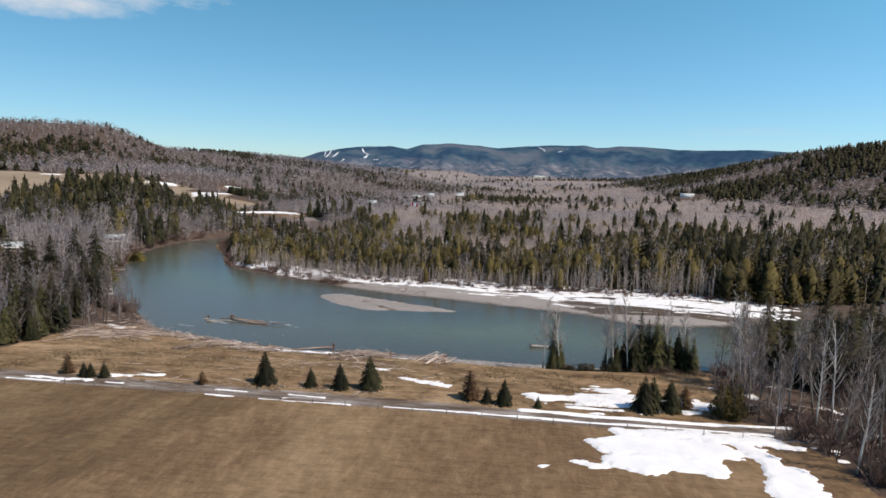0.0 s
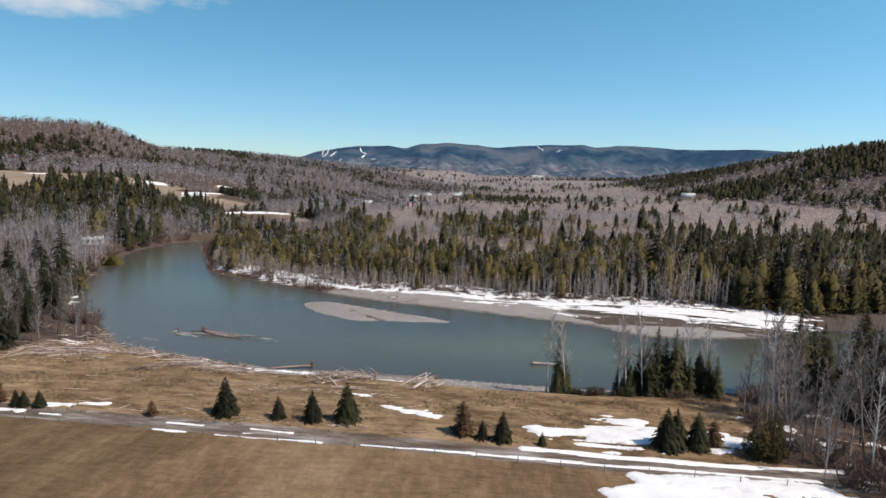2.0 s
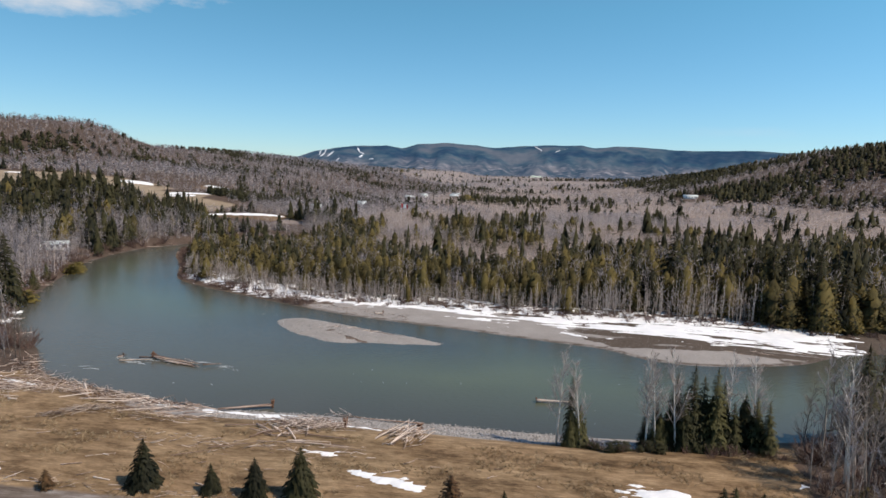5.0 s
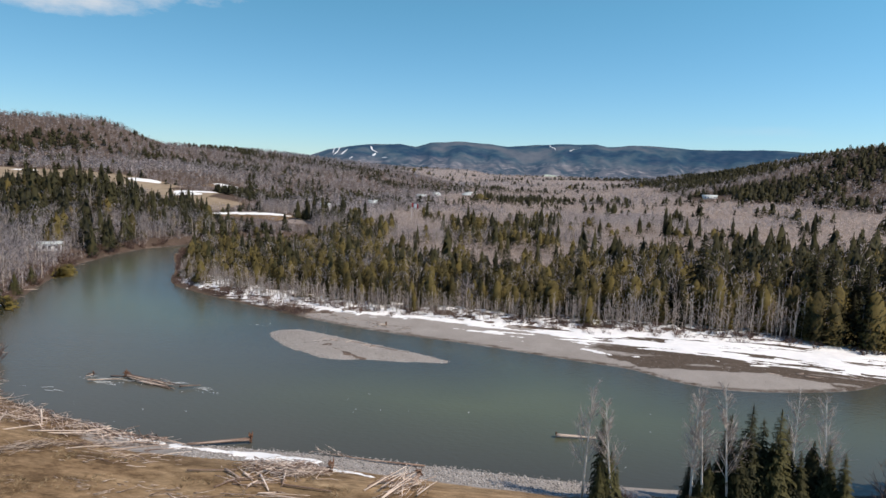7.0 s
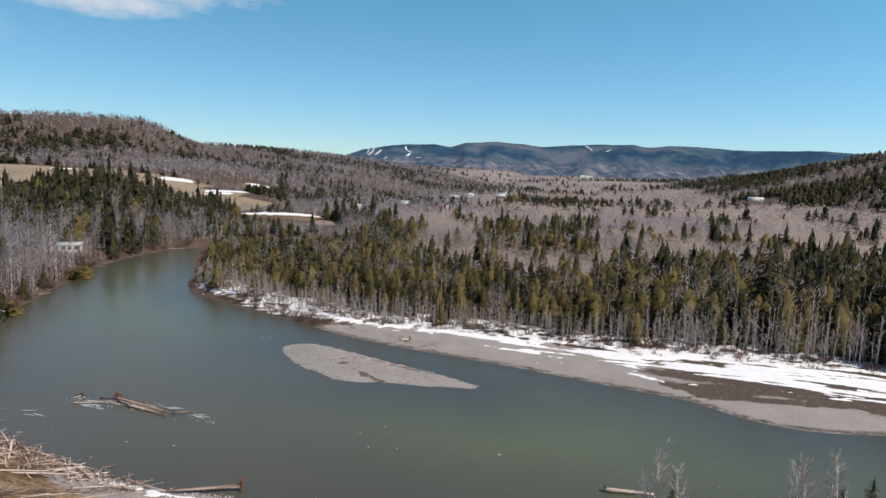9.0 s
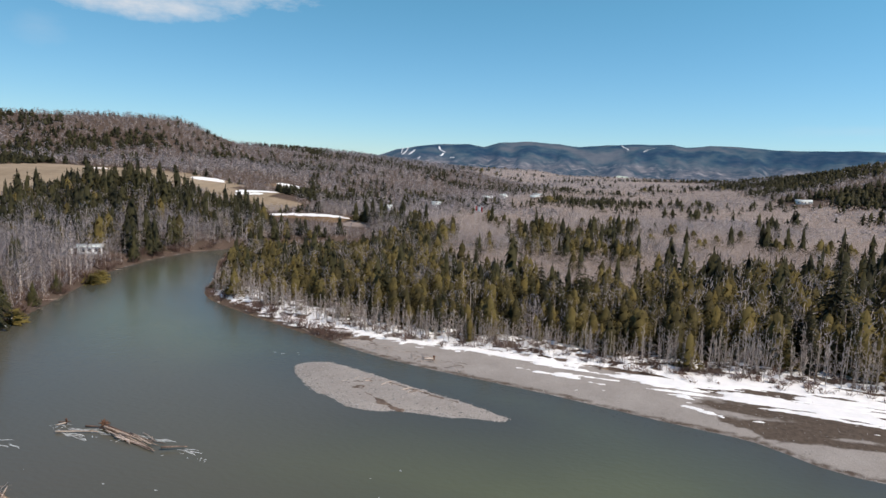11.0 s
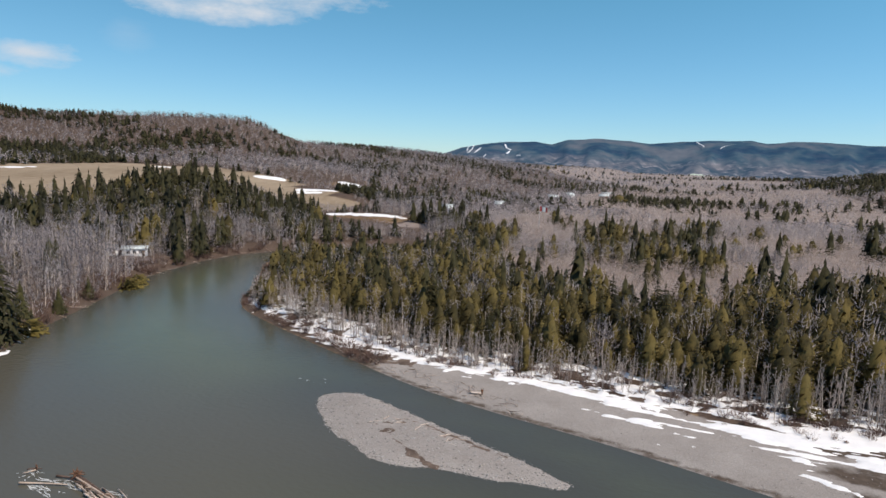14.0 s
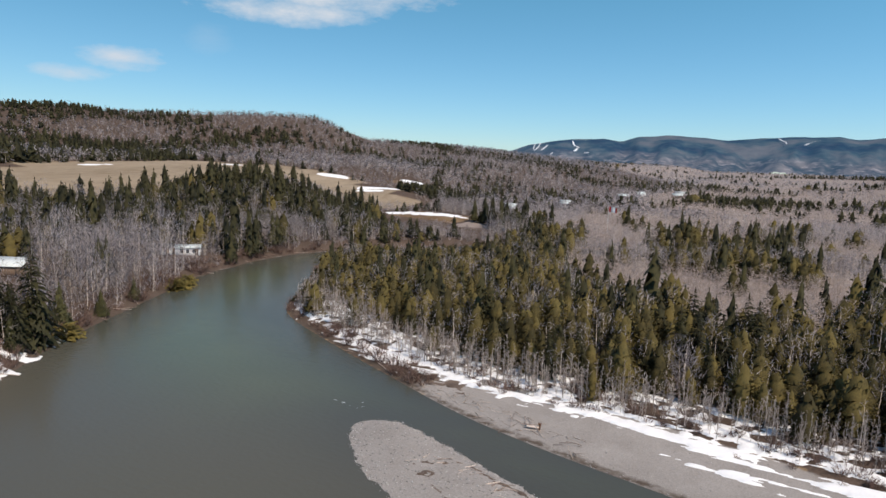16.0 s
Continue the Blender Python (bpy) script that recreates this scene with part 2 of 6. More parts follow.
    brush = mix(0.5, ramp(tex(0.05, 7), (0.3, (0.225, 0.188, 0.170)), (0.7, (0.335, 0.288, 0.265))), ramp(tex(0.6, 6), (0.3, (0.175, 0.141, 0.122)), (0.7, (0.375, 0.318, 0.288))))
    col = mix(mask("brush", edge2), col, brush)
    # paler straw on the upland field, greyed for the haze of distance
    upland = mix(0.35, ramp(tex(0.02, 7, (1, 0.4, 1), 0.7, 0.4), (0.35, (0.225, 0.170, 0.110)), (0.65, (0.345, 0.272, 0.190))),
                 ramp(tex(0.2, 6, (1, 0.4, 1), 0.7), (0.35, (0.18, 0.14, 0.095)), (0.65, (0.38, 0.32, 0.245))))
    col = mix(mask("upland", edge2), col, upland)
    col = mix(mask("track", edge), col, mud)
    col = mix(mask("gravel", edge), col, gravel)
    col = mix(mask("wet", edge), col, wet)
    l.new(col, b.inputs["Base Color"])
    bp = n.new("ShaderNodeBump")
    bp.inputs["Strength"].default_value, bp.inputs["Distance"].default_value = 0.6, 0.15
    l.new(tex(2.2, 8, rough=0.7), bp.inputs["Height"])
    l.new(bp.outputs[0], b.inputs["Normal"])
    return mat


def water_material():
    mat = bpy.data.materials.new("silty_river_water")
    mat.use_nodes = True
    n, l = mat.node_tree.nodes, mat.node_tree.links
    b = n["Principled BSDF"]
    b.inputs["Roughness"].default_value = 0.2
    b.inputs["IOR"].default_value = 1.33
    co = n.new("ShaderNodeTexCoord")
    t = n.new("ShaderNodeTexNoise")
    t.inputs["Scale"].default_value, t.inputs["Detail"].default_value = 0.03, 5
    l.new(co.outputs["Object"], t.inputs["Vector"])
    at = n.new("ShaderNodeAttribute")
    at.attribute_name = "depth"
    r = n.new("ShaderNodeValToRGB")
    r.color_ramp.elements[0].position, r.color_ramp.elements[1].position = 0.35, 0.65
    r.color_ramp.elements[0].color, r.color_ramp.elements[1].color = (0.088, 0.100, 0.060, 1), (0.106, 0.118, 0.068, 1)
    l.new(t.outputs["Fac"], r.inputs[0])
    # darker towards the banks: shallows, and dark reflections painted into the colour
    shallow_reflection = n.new("ShaderNodeMixRGB")
    l.new(at.outputs["Fac"], shallow_reflection.inputs[0])
    shallow_reflection.inputs[1].default_value = (0.062, 0.063, 0.053, 1)
    l.new(r.outputs[0], shallow_reflection.inputs[2])
    # a greyer tone along the outer bend: silt, with sky reflection painted in
    silt_sheen = n.new("ShaderNodeAttribute")
    silt_sheen.attribute_name = "silt_sheen"
    grey = n.new("ShaderNodeMixRGB")
    l.new(silt_sheen.outputs["Fac"], grey.inputs[0])
    l.new(shallow_reflection.outputs[0], grey.inputs[1])
    grey.inputs[2].default_value = (0.094, 0.089, 0.071, 1)
    l.new(grey.outputs[0], b.inputs["Base Color"])
    waves = n.new("ShaderNodeTexNoise")
    waves.inputs["Scale"].default_value, waves.inputs["Detail"].default_value = 0.9, 6
    mp = n.new("ShaderNodeMapping")
    mp.inputs["Scale"].default_value = (1.0, 1.8, 1)
    l.new(co.outputs["Object"], mp.inputs[0])
    l.new(mp.outputs[0], waves.inputs["Vector"])
    bp = n.new("ShaderNodeBump")
    bp.inputs["Strength"].default_value, bp.inputs["Distance"].default_value = 0.35, 0.12
    l.new(waves.outputs["Fac"], bp.inputs["Height"])
    l.new(bp.outputs[0], b.inputs["Normal"])
    return mat


GROUND = ground_material()
WATER = water_material()

# ---- shapes of the land ----


def catmull(points, step=3.0):
    p = np.array(points, float)
    p = np.vstack([2 * p[0] - p[1], p, 2 * p[-1] - p[-2]])
    res = []
    for i in range(1, len(p) - 2):
        k = max(2, int(np.linalg.norm(p[i + 1] - p[i]) / step))
        t = np.linspace(0, 1, k, endpoint=False)[:, None]
        a, b, c, d = p[i - 1], p[i], p[i + 1], p[i + 2]
        res.append(0.5 * (2 * b + (c - a) * t + (2 * a - 5 * b + 4 * c - d) * t ** 2 + (3 * b - a - 3 * c + d) * t ** 3))
    res.append(p[-2:-1])
    return np.vstack(res)


def lattice(ix, iy, seed):
    h = (ix.astype(np.int64) * 374761393 + iy.astype(np.int64) * 668265263 + seed * 974711) & 0x7fffffff
    h = ((h ^ (h >> 13)) * 1274126177) & 0x7fffffff
    return ((h ^ (h >> 16)) & 0xffff) / 65535.0


def fbm(x, y, size, octaves=4, seed=1):
    """Smooth random relief from -1 to 1 with features of about that size."""
    x, y = np.asarray(x, float) / size, np.asarray(y, float) / size
    total, amp, norm = np.zeros_like(x), 1.0, 0.0
    for o in range(octaves):
        ix, iy = np.floor(x), np.floor(y)
        fx, fy = x - ix, y - iy
        fx, fy = fx * fx * (3 - 2 * fx), fy * fy * (3 - 2 * fy)
        a, b = lattice(ix, iy, seed + o), lattice(ix + 1, iy, seed + o)
        c, d = lattice(ix, iy + 1, seed + o), lattice(ix + 1, iy + 1, seed + o)
        total += amp * ((a + (b - a) * fx) + ((c + (d - c) * fx) - (a + (b - a) * fx)) * fy)
        norm += amp
        amp *= 0.5
        x, y = x * 2.03 + 17.1, y * 2.03 + 5.7
    return total / norm * 2 - 1


def line_distance(x, y, line):
    best = np.full(np.shape(x), 1e9)
    for (ax, ay), (bx, by) in zip(line[:-1], line[1:]):
        dx, dy = bx - ax, by - ay
        t = np.clip(((x - ax) * dx + (y - ay) * dy) / (dx * dx + dy * dy + 1e-9), 0, 1)
        best = np.minimum(best, np.hypot(x - ax - t * dx, y - ay - t * dy))
    return best


def within(x, y, poly):
    ins = np.zeros(np.shape(x), bool)
    for (ax, ay), (bx, by) in zip(poly, np.roll(poly, -1, axis=0)):
        cross = ((ay > y) != (by > y)) & (x < (bx - ax) * (y - ay) / (by - ay + 1e-12) + ax)
        ins ^= cross
    return ins


def ramp01(v, a, b):
    t = np.clip((np.asarray(v, float) - a) / (b - a), 0, 1)
    return t * t * (3 - 2 * t)


NEAR_BANK = catmull([(420, 225), (260, 175), (160, 150), (100, 131), (70, 119), (50, 111), (36, 107), (20, 104.8), (7, 104),
                     (-11, 104.5), (-25, 104.5), (-39, 104), (-50, 105), (-60, 108), (-69, 110.5), (-76, 114), (-82, 121),
                     (-88, 127), (-97, 133), (-105, 141), (-113, 152), (-120, 164), (-127, 178), (-135, 194), (-144, 212),
                     (-149, 232), (-151, 252), (-147, 270), (-134, 292), (-108, 325), (-70, 350), (-10, 370)])
FAR_BANK = catmull([(420, 275), (260, 222), (160, 192), (115, 172), (90, 160), (70, 155), (57, 146), (45, 142), (34, 140.5),
                    (26, 143), (20, 148), (8, 151.5), (-10, 157), (-27, 161), (-41, 165.5), (-57, 173), (-71, 180), (-88, 189),
                    (-97, 195), (-103, 202), (-107, 210), (-116, 226), (-127, 243), (-133, 257), (-128, 270), (-116, 287),
                    (-95, 315), (-60, 338), (-10, 356)])
RIVER = np.vstack([NEAR_BANK, FAR_BANK[::-1]])
BAR = catmull([(-51, 152), (-43, 145), (-35, 141), (-29, 141.6), (-21, 142.3), (-12.5, 144), (-21, 149), (-31, 153), (-40, 156.6),
               (-47, 159.2), (-51.5, 156.5), (-51, 152)], 1.5)
TREE_LINE = catmull([(-106, 214), (-104, 206), (-96, 198), (-80, 188.5), (-62, 181.5), (-40, 176), (-20, 174), (5, 172), (33, 172.5),
                     (57, 172), (74, 170), (95, 176), (130, 190), (200, 220), (420, 300)], 4)
# crest lines of the hills: x, y, height
HILLS = [([(-1300, 180, 92), (-890, 561, 80), (-858, 615, 84), (-817, 677, 76), (-762, 746, 84), (-695, 815, 87), (-620, 890, 88)], 250, True),
         ([(-640, 1000, 52), (-640, 1120, 54), (-655, 1450, 58), (-670, 1850, 49), (-620, 2300, 20)], 250, False),
         ([(560, 2000, 48), (527, 1615, 52), (535, 1180, 85), (490, 885, 86), (570, 720, 95), (720, 600, 105), (980, 430, 110)], 215, False),
         ([(-330, 2650, 6), (60, 2850, 14), (420, 2650, 10)], 240, False), ([(120, 2050, 12), (330, 2150, 20)], 150, False)]


def track_y(x):
    return 73.2 + 0.00035 * (np.asarray(x, float) + 5) ** 2 * (np.asarray(x) < 0) - 0.6 * np.sin(np.asarray(x, float) / 18.0)


def land(x, y):
    """Height of the land and the masks of its cover."""
    x, y = np.asarray(x, float), np.asarray(y, float)
    dn, df = line_distance(x, y, NEAR_BANK), line_distance(x, y, FAR_BANK)
    river = within(x, y, RIVER)
    d = np.minimum(dn, df)
    wob = fbm(x, y, 9, 3, 5) * 0.9 * ramp01(d, 0.5, 7)
    near = (dn < df) & ~((y > 330) & (x > -140))
    left = ramp01(-x, 82, 100) * ramp01(y, 60, 130)
    # camera side: a narrow gravel beach, a low bank, level meadow and field
    dw = np.maximum(dn + wob, 0)
    zn = 0.10 * np.minimum(dw, 4) + 2.1 * ramp01(dw, 2.5, 11) + 0.25 * ramp01(dw, 10, 30)
    zn = zn + fbm(x, y, 14, 3, 9) * 0.16 * ramp01(dw, 3, 9)
    zl = 0.10 * np.minimum(dw, 2) + 2.5 * ramp01(dw, 1, 6) + 0.042 * np.minimum(dw, 200) + 13.5 * ramp01(dw, 110, 330)
    zl = zl + fbm(x, y, 40, 3, 13) * 0.8 * ramp01(dw, 20, 60)
    zn = zn * (1 - left) + zl * left
    away = ramp01(-x, 95, 230) * (1 - left)
    zn = zn + away * 6
    # far side: a shelving gravel bar, then a low wooded flat that rises slowly up the valley
    tip = ramp01(-x, 55, 85)
    dv = np.maximum(df + wob, 0)
    zf = (0.10 * np.minimum(dv, 2) + 0.07 * np.clip(dv - 2, 0, 8) + 0.45 * ramp01(dv, 9, 24)) * (1 - tip) + (0.10 * np.minimum(dv, 1.5) + 0.9 * ramp01(dv, 1.2, 5)) * tip
    zf = zf + fbm(x, y, 7, 3, 21) * 0.10 * ramp01(dv, 1.5, 8)
    valley = ramp01(y, 420, 3600)
    zf = zf + fbm(x, y, 120, 3, 31) * 1.2 * ramp01(df, 60, 200) + 30 * valley
    # up the valley the west slope runs into the valley floor
    u = ramp01(-x, 150, 330)
    zn = np.where(y > 330, np.maximum(zn, 0) * u + zf * (1 - u) + 30 * valley * u, zn)
    zr = -0.10 * np.minimum(d, 2) - 0.17 * np.clip(d - 2, 0, 8)
    z = np.where(river, zr, np.where(near, zn, zf))
    bar = np.where(within(x, y, BAR), 1, -1) * line_distance(x, y, BAR[:-1])
    bar = bar + fbm(x, y, 5, 3, 41) * 0.5
    zb = np.where(bar > 0, 0.55 * ramp01(bar, 0, 4.5) + 0.03 + fbm(x, y, 2.5, 2, 43) * 0.06, -0.05 + bar * 0.16)
    z = np.where(river & (bar > -6), np.maximum(z, zb), z)
    hill = np.zeros_like(x)
    end = 1 - 0.9 * ramp01((x + 612) * 0.79 + (y - 880) * 0.61, -15, 120)
    for crest, width, ends in HILLS:
        for (ax, ay, az), (bx, by, bz) in zip(crest[:-1], crest[1:]):
            dx, dy = bx - ax, by - ay
            t = np.clip(((x - ax) * dx + (y - ay) * dy) / (dx * dx + dy * dy), 0, 1)
            far = np.hypot(x - ax - t * dx, y - ay - t * dy)
            hill = np.maximum(hill, (az + (bz - az) * t) * np.exp(-(far / width) ** 2) * (end if ends else 1))
    hill = hill * (1 + 0.05 * fbm(x, y, 160, 4, 51))
    z = z + np.where(river, 0.0, 14.5 * np.exp(-((x + 238) ** 2 + (y - 340) ** 2) / 38.0 ** 2) + 4.5 * np.exp(-((x + 162) ** 2 + (y - 392) ** 2) / 40.0 ** 2) + 8.0 * np.exp(-((x + 222) ** 2 + (y - 464) ** 2) / 38.0 ** 2))
    high = hill > 1.0
    z = np.where(high & ~river, np.maximum(z, 0) * np.exp(-hill / 60) + hill, z)
    track = np.exp(-((y - track_y(x)) / 2.1) ** 2) * ramp01(-x, -62, -38) * ramp01(x, -140, -90) * (~river)
    ruts = np.exp(-((np.abs(y - track_y(x)) - 0.85) / 0.3) ** 2)
    z = z - 0.12 * ruts * (track > 0.5)
    g_near = ramp01(-(dn + wob * 1.5), -6.0, -3.0) * near * (1 - left) * ramp01(-x, -40, -15) * ramp01(x, -62, -45)
    bed = 15 * (1 - tip) + 1.5 * tip
    g_far = ramp01(-(df + wob * 2.0), -bed - 3, -bed + 2) * (~near) * (df < 40) * (1 - ramp01(-x, 40, 62)) * ramp01(-x, -82, -64)
    gravel = np.where(river, np.where(bar > -1, 1.0, 0.5), np.maximum(g_near, g_far))
    sd = np.where(river, -d, d)
    wet = np.exp(-((sd - 0.5) / 1.5) ** 2) * 0.60
    spit = np.interp(x, [6, 13, 22, 30, 44, 52, 60, 80], [163, 157, 148.5, 147.5, 150.0, 147.5, 140, 140])
    mudpatch = ramp01(x, 5, 24) * ramp01(y - spit + fbm(x * 0.3, y, 3, 4, 57) * 2.2, -0.6, 1.2) * (0.78 + fbm(x * 0.16, y, 1.8, 4, 58) * 0.75) * (~river)
    wet = np.maximum(wet * (1 - g_near), mudpatch * (((~near) & (df < 40)) | (bar > 0)))
    depth = np.clip(np.minimum(d, np.maximum(-bar, 0)) / 20, 0, 1)
    meadow = np.where(near, ramp01(y, track_y(x) - 1.5, track_y(x) + 2.5) * (1 - left), 1.0)
    return dict(z=z, dn=dn, df=df, river=river, near=near, left=left, bar=bar, hill=hill, track=track, gravel=gravel, wet=wet,
                depth=depth, meadow=meadow, d=d)


def spread(dense0, dense1, step, end0, end1, grow=1.09):
    mid = list(np.arange(dense0, dense1 + step / 2, step))
    lo, s = [], step
    while mid[0] - sum(lo) > end0:
        s *= grow
        lo.append(s)
    hi, s = [], step
    while mid[-1] + sum(hi) < end1:
        s *= grow
        hi.append(s)
    return np.array(list(mid[0] - np.cumsum(lo))[::-1] + mid + list(mid[-1] + np.cumsum(hi)))


GX = spread(-125, 90, 1.15, -4600, 4600)
GY = spread(60, 200, 1.1, -900, 4900)
MX, MY = np.meshgrid(GX, GY)
L = land(MX, MY)


def grid_sample(field, x, y):
    i = np.clip(np.searchsorted(GX, x) - 1, 0, len(GX) - 2)
    j = np.clip(np.searchsorted(GY, y) - 1, 0, len(GY) - 2)
    fx, fy = (x - GX[i]) / (GX[i + 1] - GX[i]), (y - GY[j]) / (GY[j + 1] - GY[j])
    return ((field[j, i] * (1 - fx) + field[j, i + 1] * fx) * (1 - fy) + (field[j + 1, i] * (1 - fx) + field[j + 1, i + 1] * fx) * fy)


def ground_z(x, y):
    return grid_sample(L["z"], np.asarray(x, float), np.asarray(y, float))


def mesh_of(name, verts, tris, mat, smooth=False, attrs=None, second=None, use_second=None, normals=None):
    """A mesh from arrays of places and triangles."""
    me = bpy.data.meshes.new(name)
    verts, tris = np.asarray(verts, np.float32), np.asarray(tris, np.int32)
    me.vertices.add(len(verts))
    me.vertices.foreach_set("co", verts.ravel())
    me.loops.add(tris.size)
    me.loops.foreach_set("vertex_index", tris.ravel())
    me.polygons.add(len(tris))
    me.polygons.foreach_set("loop_start", np.arange(0, tris.size, 3, dtype=np.int32))
    me.update(calc_edges=True)
    if smooth:
        me.polygons.foreach_set("use_smooth", np.ones(len(tris), bool))
    for key, values in (attrs or {}).items():
        at = me.attributes.new(key, 'FLOAT', 'POINT')
        at.data.foreach_set("value", np.asarray(values, np.float32).ravel())
    if normals is not None:
        me.polygons.foreach_set("use_smooth", np.ones(len(tris), bool))
        me.normals_split_custom_set_from_vertices(np.asarray(normals, np.float32).tolist())
    me.materials.append(mat)
    if second:
        me.materials.append(second)
        me.polygons.foreach_set("material_index", np.asarray(use_second, np.int32))
    return me


def grid_tris(nx, ny):
    i = np.arange(nx * ny).reshape(ny, nx)
    a, b, c, d = i[:-1, :-1].ravel(), i[:-1, 1:].ravel(), i[1:, 1:].ravel(), i[1:, :-1].ravel()
    return np.concatenate([np.stack([a, b, c], 1), np.stack([a, c, d], 1)])


def part(name, me, parent, label=""):
    ob = new(name, me)
    ob.parent = parent
    return tagged(ob, label)


def thing(name, label, category, group="", kind="", at=(0, 0, 0), turn=0.0, scale=1.0):
    ob = new(name)
    ob.empty_display_size = 0.3
    ob.matrix_basis = Matrix.LocRotScale(at, Euler((0, 0, turn)), (scale, scale, scale))
    return tagged(ob, label, category, group, kind)


# ---- ground, river ----
RIGHT_WOODS = np.array([(39, 107), (34, 97), (31.5, 88), (31.5, 77), (38.5, 67), (39.5, 57), (48, 47), (70, 36), (140, 20), (430, 10), (430, 222),
                        (260, 174), (160, 149), (100, 130), (70, 118), (50, 110)])
FIELD = np.array([(-700, 60), (-520, 140), (-390, 190), (-310, 235), (-275, 290), (-285, 345), (-262, 378), (-222, 392), (-190, 428), (-205, 447),
                  (-255, 478), (-300, 490), (-360, 488), (-428, 472), (-427, 380), (-419, 300), (-440, 220), (-700, 130)])
LEFT_EDGE = np.array([(-78, 114), (-80.5, 104), (-83, 95), (-85, 85), (-98, 76), (-130, 68), (-300, 20), (-1000, -60), (-1000, 1500),
                      (-100, 1500), (-100, 300), (-130, 255), (-110, 180), (-92, 140)])
PENINSULA = np.vstack([TREE_LINE, [(1500, 700), (1500, 4900), (-125, 4900), (-125, 330), (-112, 290), (-128, 258), (-118, 240)]])
HOMES = [(-161, 222, 4.5), (-155, 214, 4.5), (-151, 208, 4.0), (-153, 166, 6.0), (-143, 161, 5.0), (-134, 156, 4.0), (-156.5, 218.5, 4.5), (-167, 173, 13), (-160, 388, 24), (-50, 459, 10), (-264, 547, 13), (-84, 940, 18), (-84, 920, 15), (-124, 747, 10), (-157, 500, 10), (-139, 578, 10), (211, 790, 24), (205, 765, 18)]


def evergreen_at(x, y, clump):
    """Share of evergreens on the wooded point; past a winding line the low pale brushwood begins."""
    edge = np.interp(x, [-180, -110, -80, -68, -58, -45, -28, -6, 8, 22, 40, 60, 120, 420], [330, 375, 380, 318, 254, 233, 225, 226, 234, 240, 252, 260, 280, 400])
    return 1 - ramp01(y - edge + clump * 26, -10, 20)


def woods(x, y, info):
    """Which wood stands at a place: 0 none, 1 wooded point and valley, 2 bank and slope, 3 bottomland by the field."""
    kind = np.zeros(np.shape(x), int)
    kind[within(x, y, PENINSULA)] = 1
    kind[(y > 345) & (kind == 0)] = 1
    kind[within(x, y, LEFT_EDGE) & info["near"]] = 2
    kind[within(x, y, RIGHT_WOODS)] = 3
    kind[info["hill"] > 12] = 4
    kind[within(x, y, FIELD) & (info["hill"] < 40)] = 0
    kind[info["river"]] = 0
    for hx, hy, r in HOMES:
        kind[np.hypot(x - hx, y - hy) < r] = 0
    kind[(info["dn"] < 1.5) | (info["df"] < 2.5)] = 0
    return kind


WK = woods(MX, MY, L)
litter = np.where(WK > 0, 1.0, 0.0)
brushland = np.where((WK == 1) & ~L["river"], 1 - evergreen_at(MX, MY, 0.0), 0.0)
litter = np.where(brushland > 0.5, 0.0, litter)
shore = (~L["near"]) & (~L["river"]) & (L["gravel"] < 0.5)
litter = np.maximum(litter, shore * 0.9)
litter = np.maximum(litter, 1.0 * ((MX < -80) & L["near"] & (L["dn"] < 45) & (MY > 108)))
L["meadow"] = np.maximum(L["meadow"], within(MX, MY, FIELD))
ground = new("ground", mesh_of("ground", np.stack([MX.ravel(), MY.ravel(), L["z"].ravel()], 1), grid_tris(len(GX), len(GY)), GROUND, True,
                               dict(stubble=ramp01(-MX - 0.35 * (70 - MY), 6, 62) * (MY < 74) * (MY > -60) * (MX > -140), meadow=L["meadow"], upland=1.0 * within(MX, MY, FIELD), litter=litter, brush=brushland, track=L["track"], gravel=L["gravel"], wet=L["wet"])))
tagged(ground, "brown dry field, straw meadow, grey gravel bars and wooded hills", "ground", kind="structure")

wx, wy = np.meshgrid(np.arange(-170, 431, 4.0), np.arange(96, 381, 4.0))
wi = land(wx, wy)
water = new("water", mesh_of("water", np.stack([wx.ravel(), wy.ravel(), 0 * wx.ravel()], 1), grid_tris(wx.shape[1], wx.shape[0]), WATER, True,
                             dict(depth=wi["depth"], silt_sheen=np.clip(0.9 * ramp01(-wx + fbm(wx, wy, 22, 3, 81) * 26, 0, 62) * ramp01(-wy, -172, -138), 0, 1))))
tagged(water, "calm grey-green silty river bending round a wooded point", "river", kind="structure")

# ---- far mountains ----


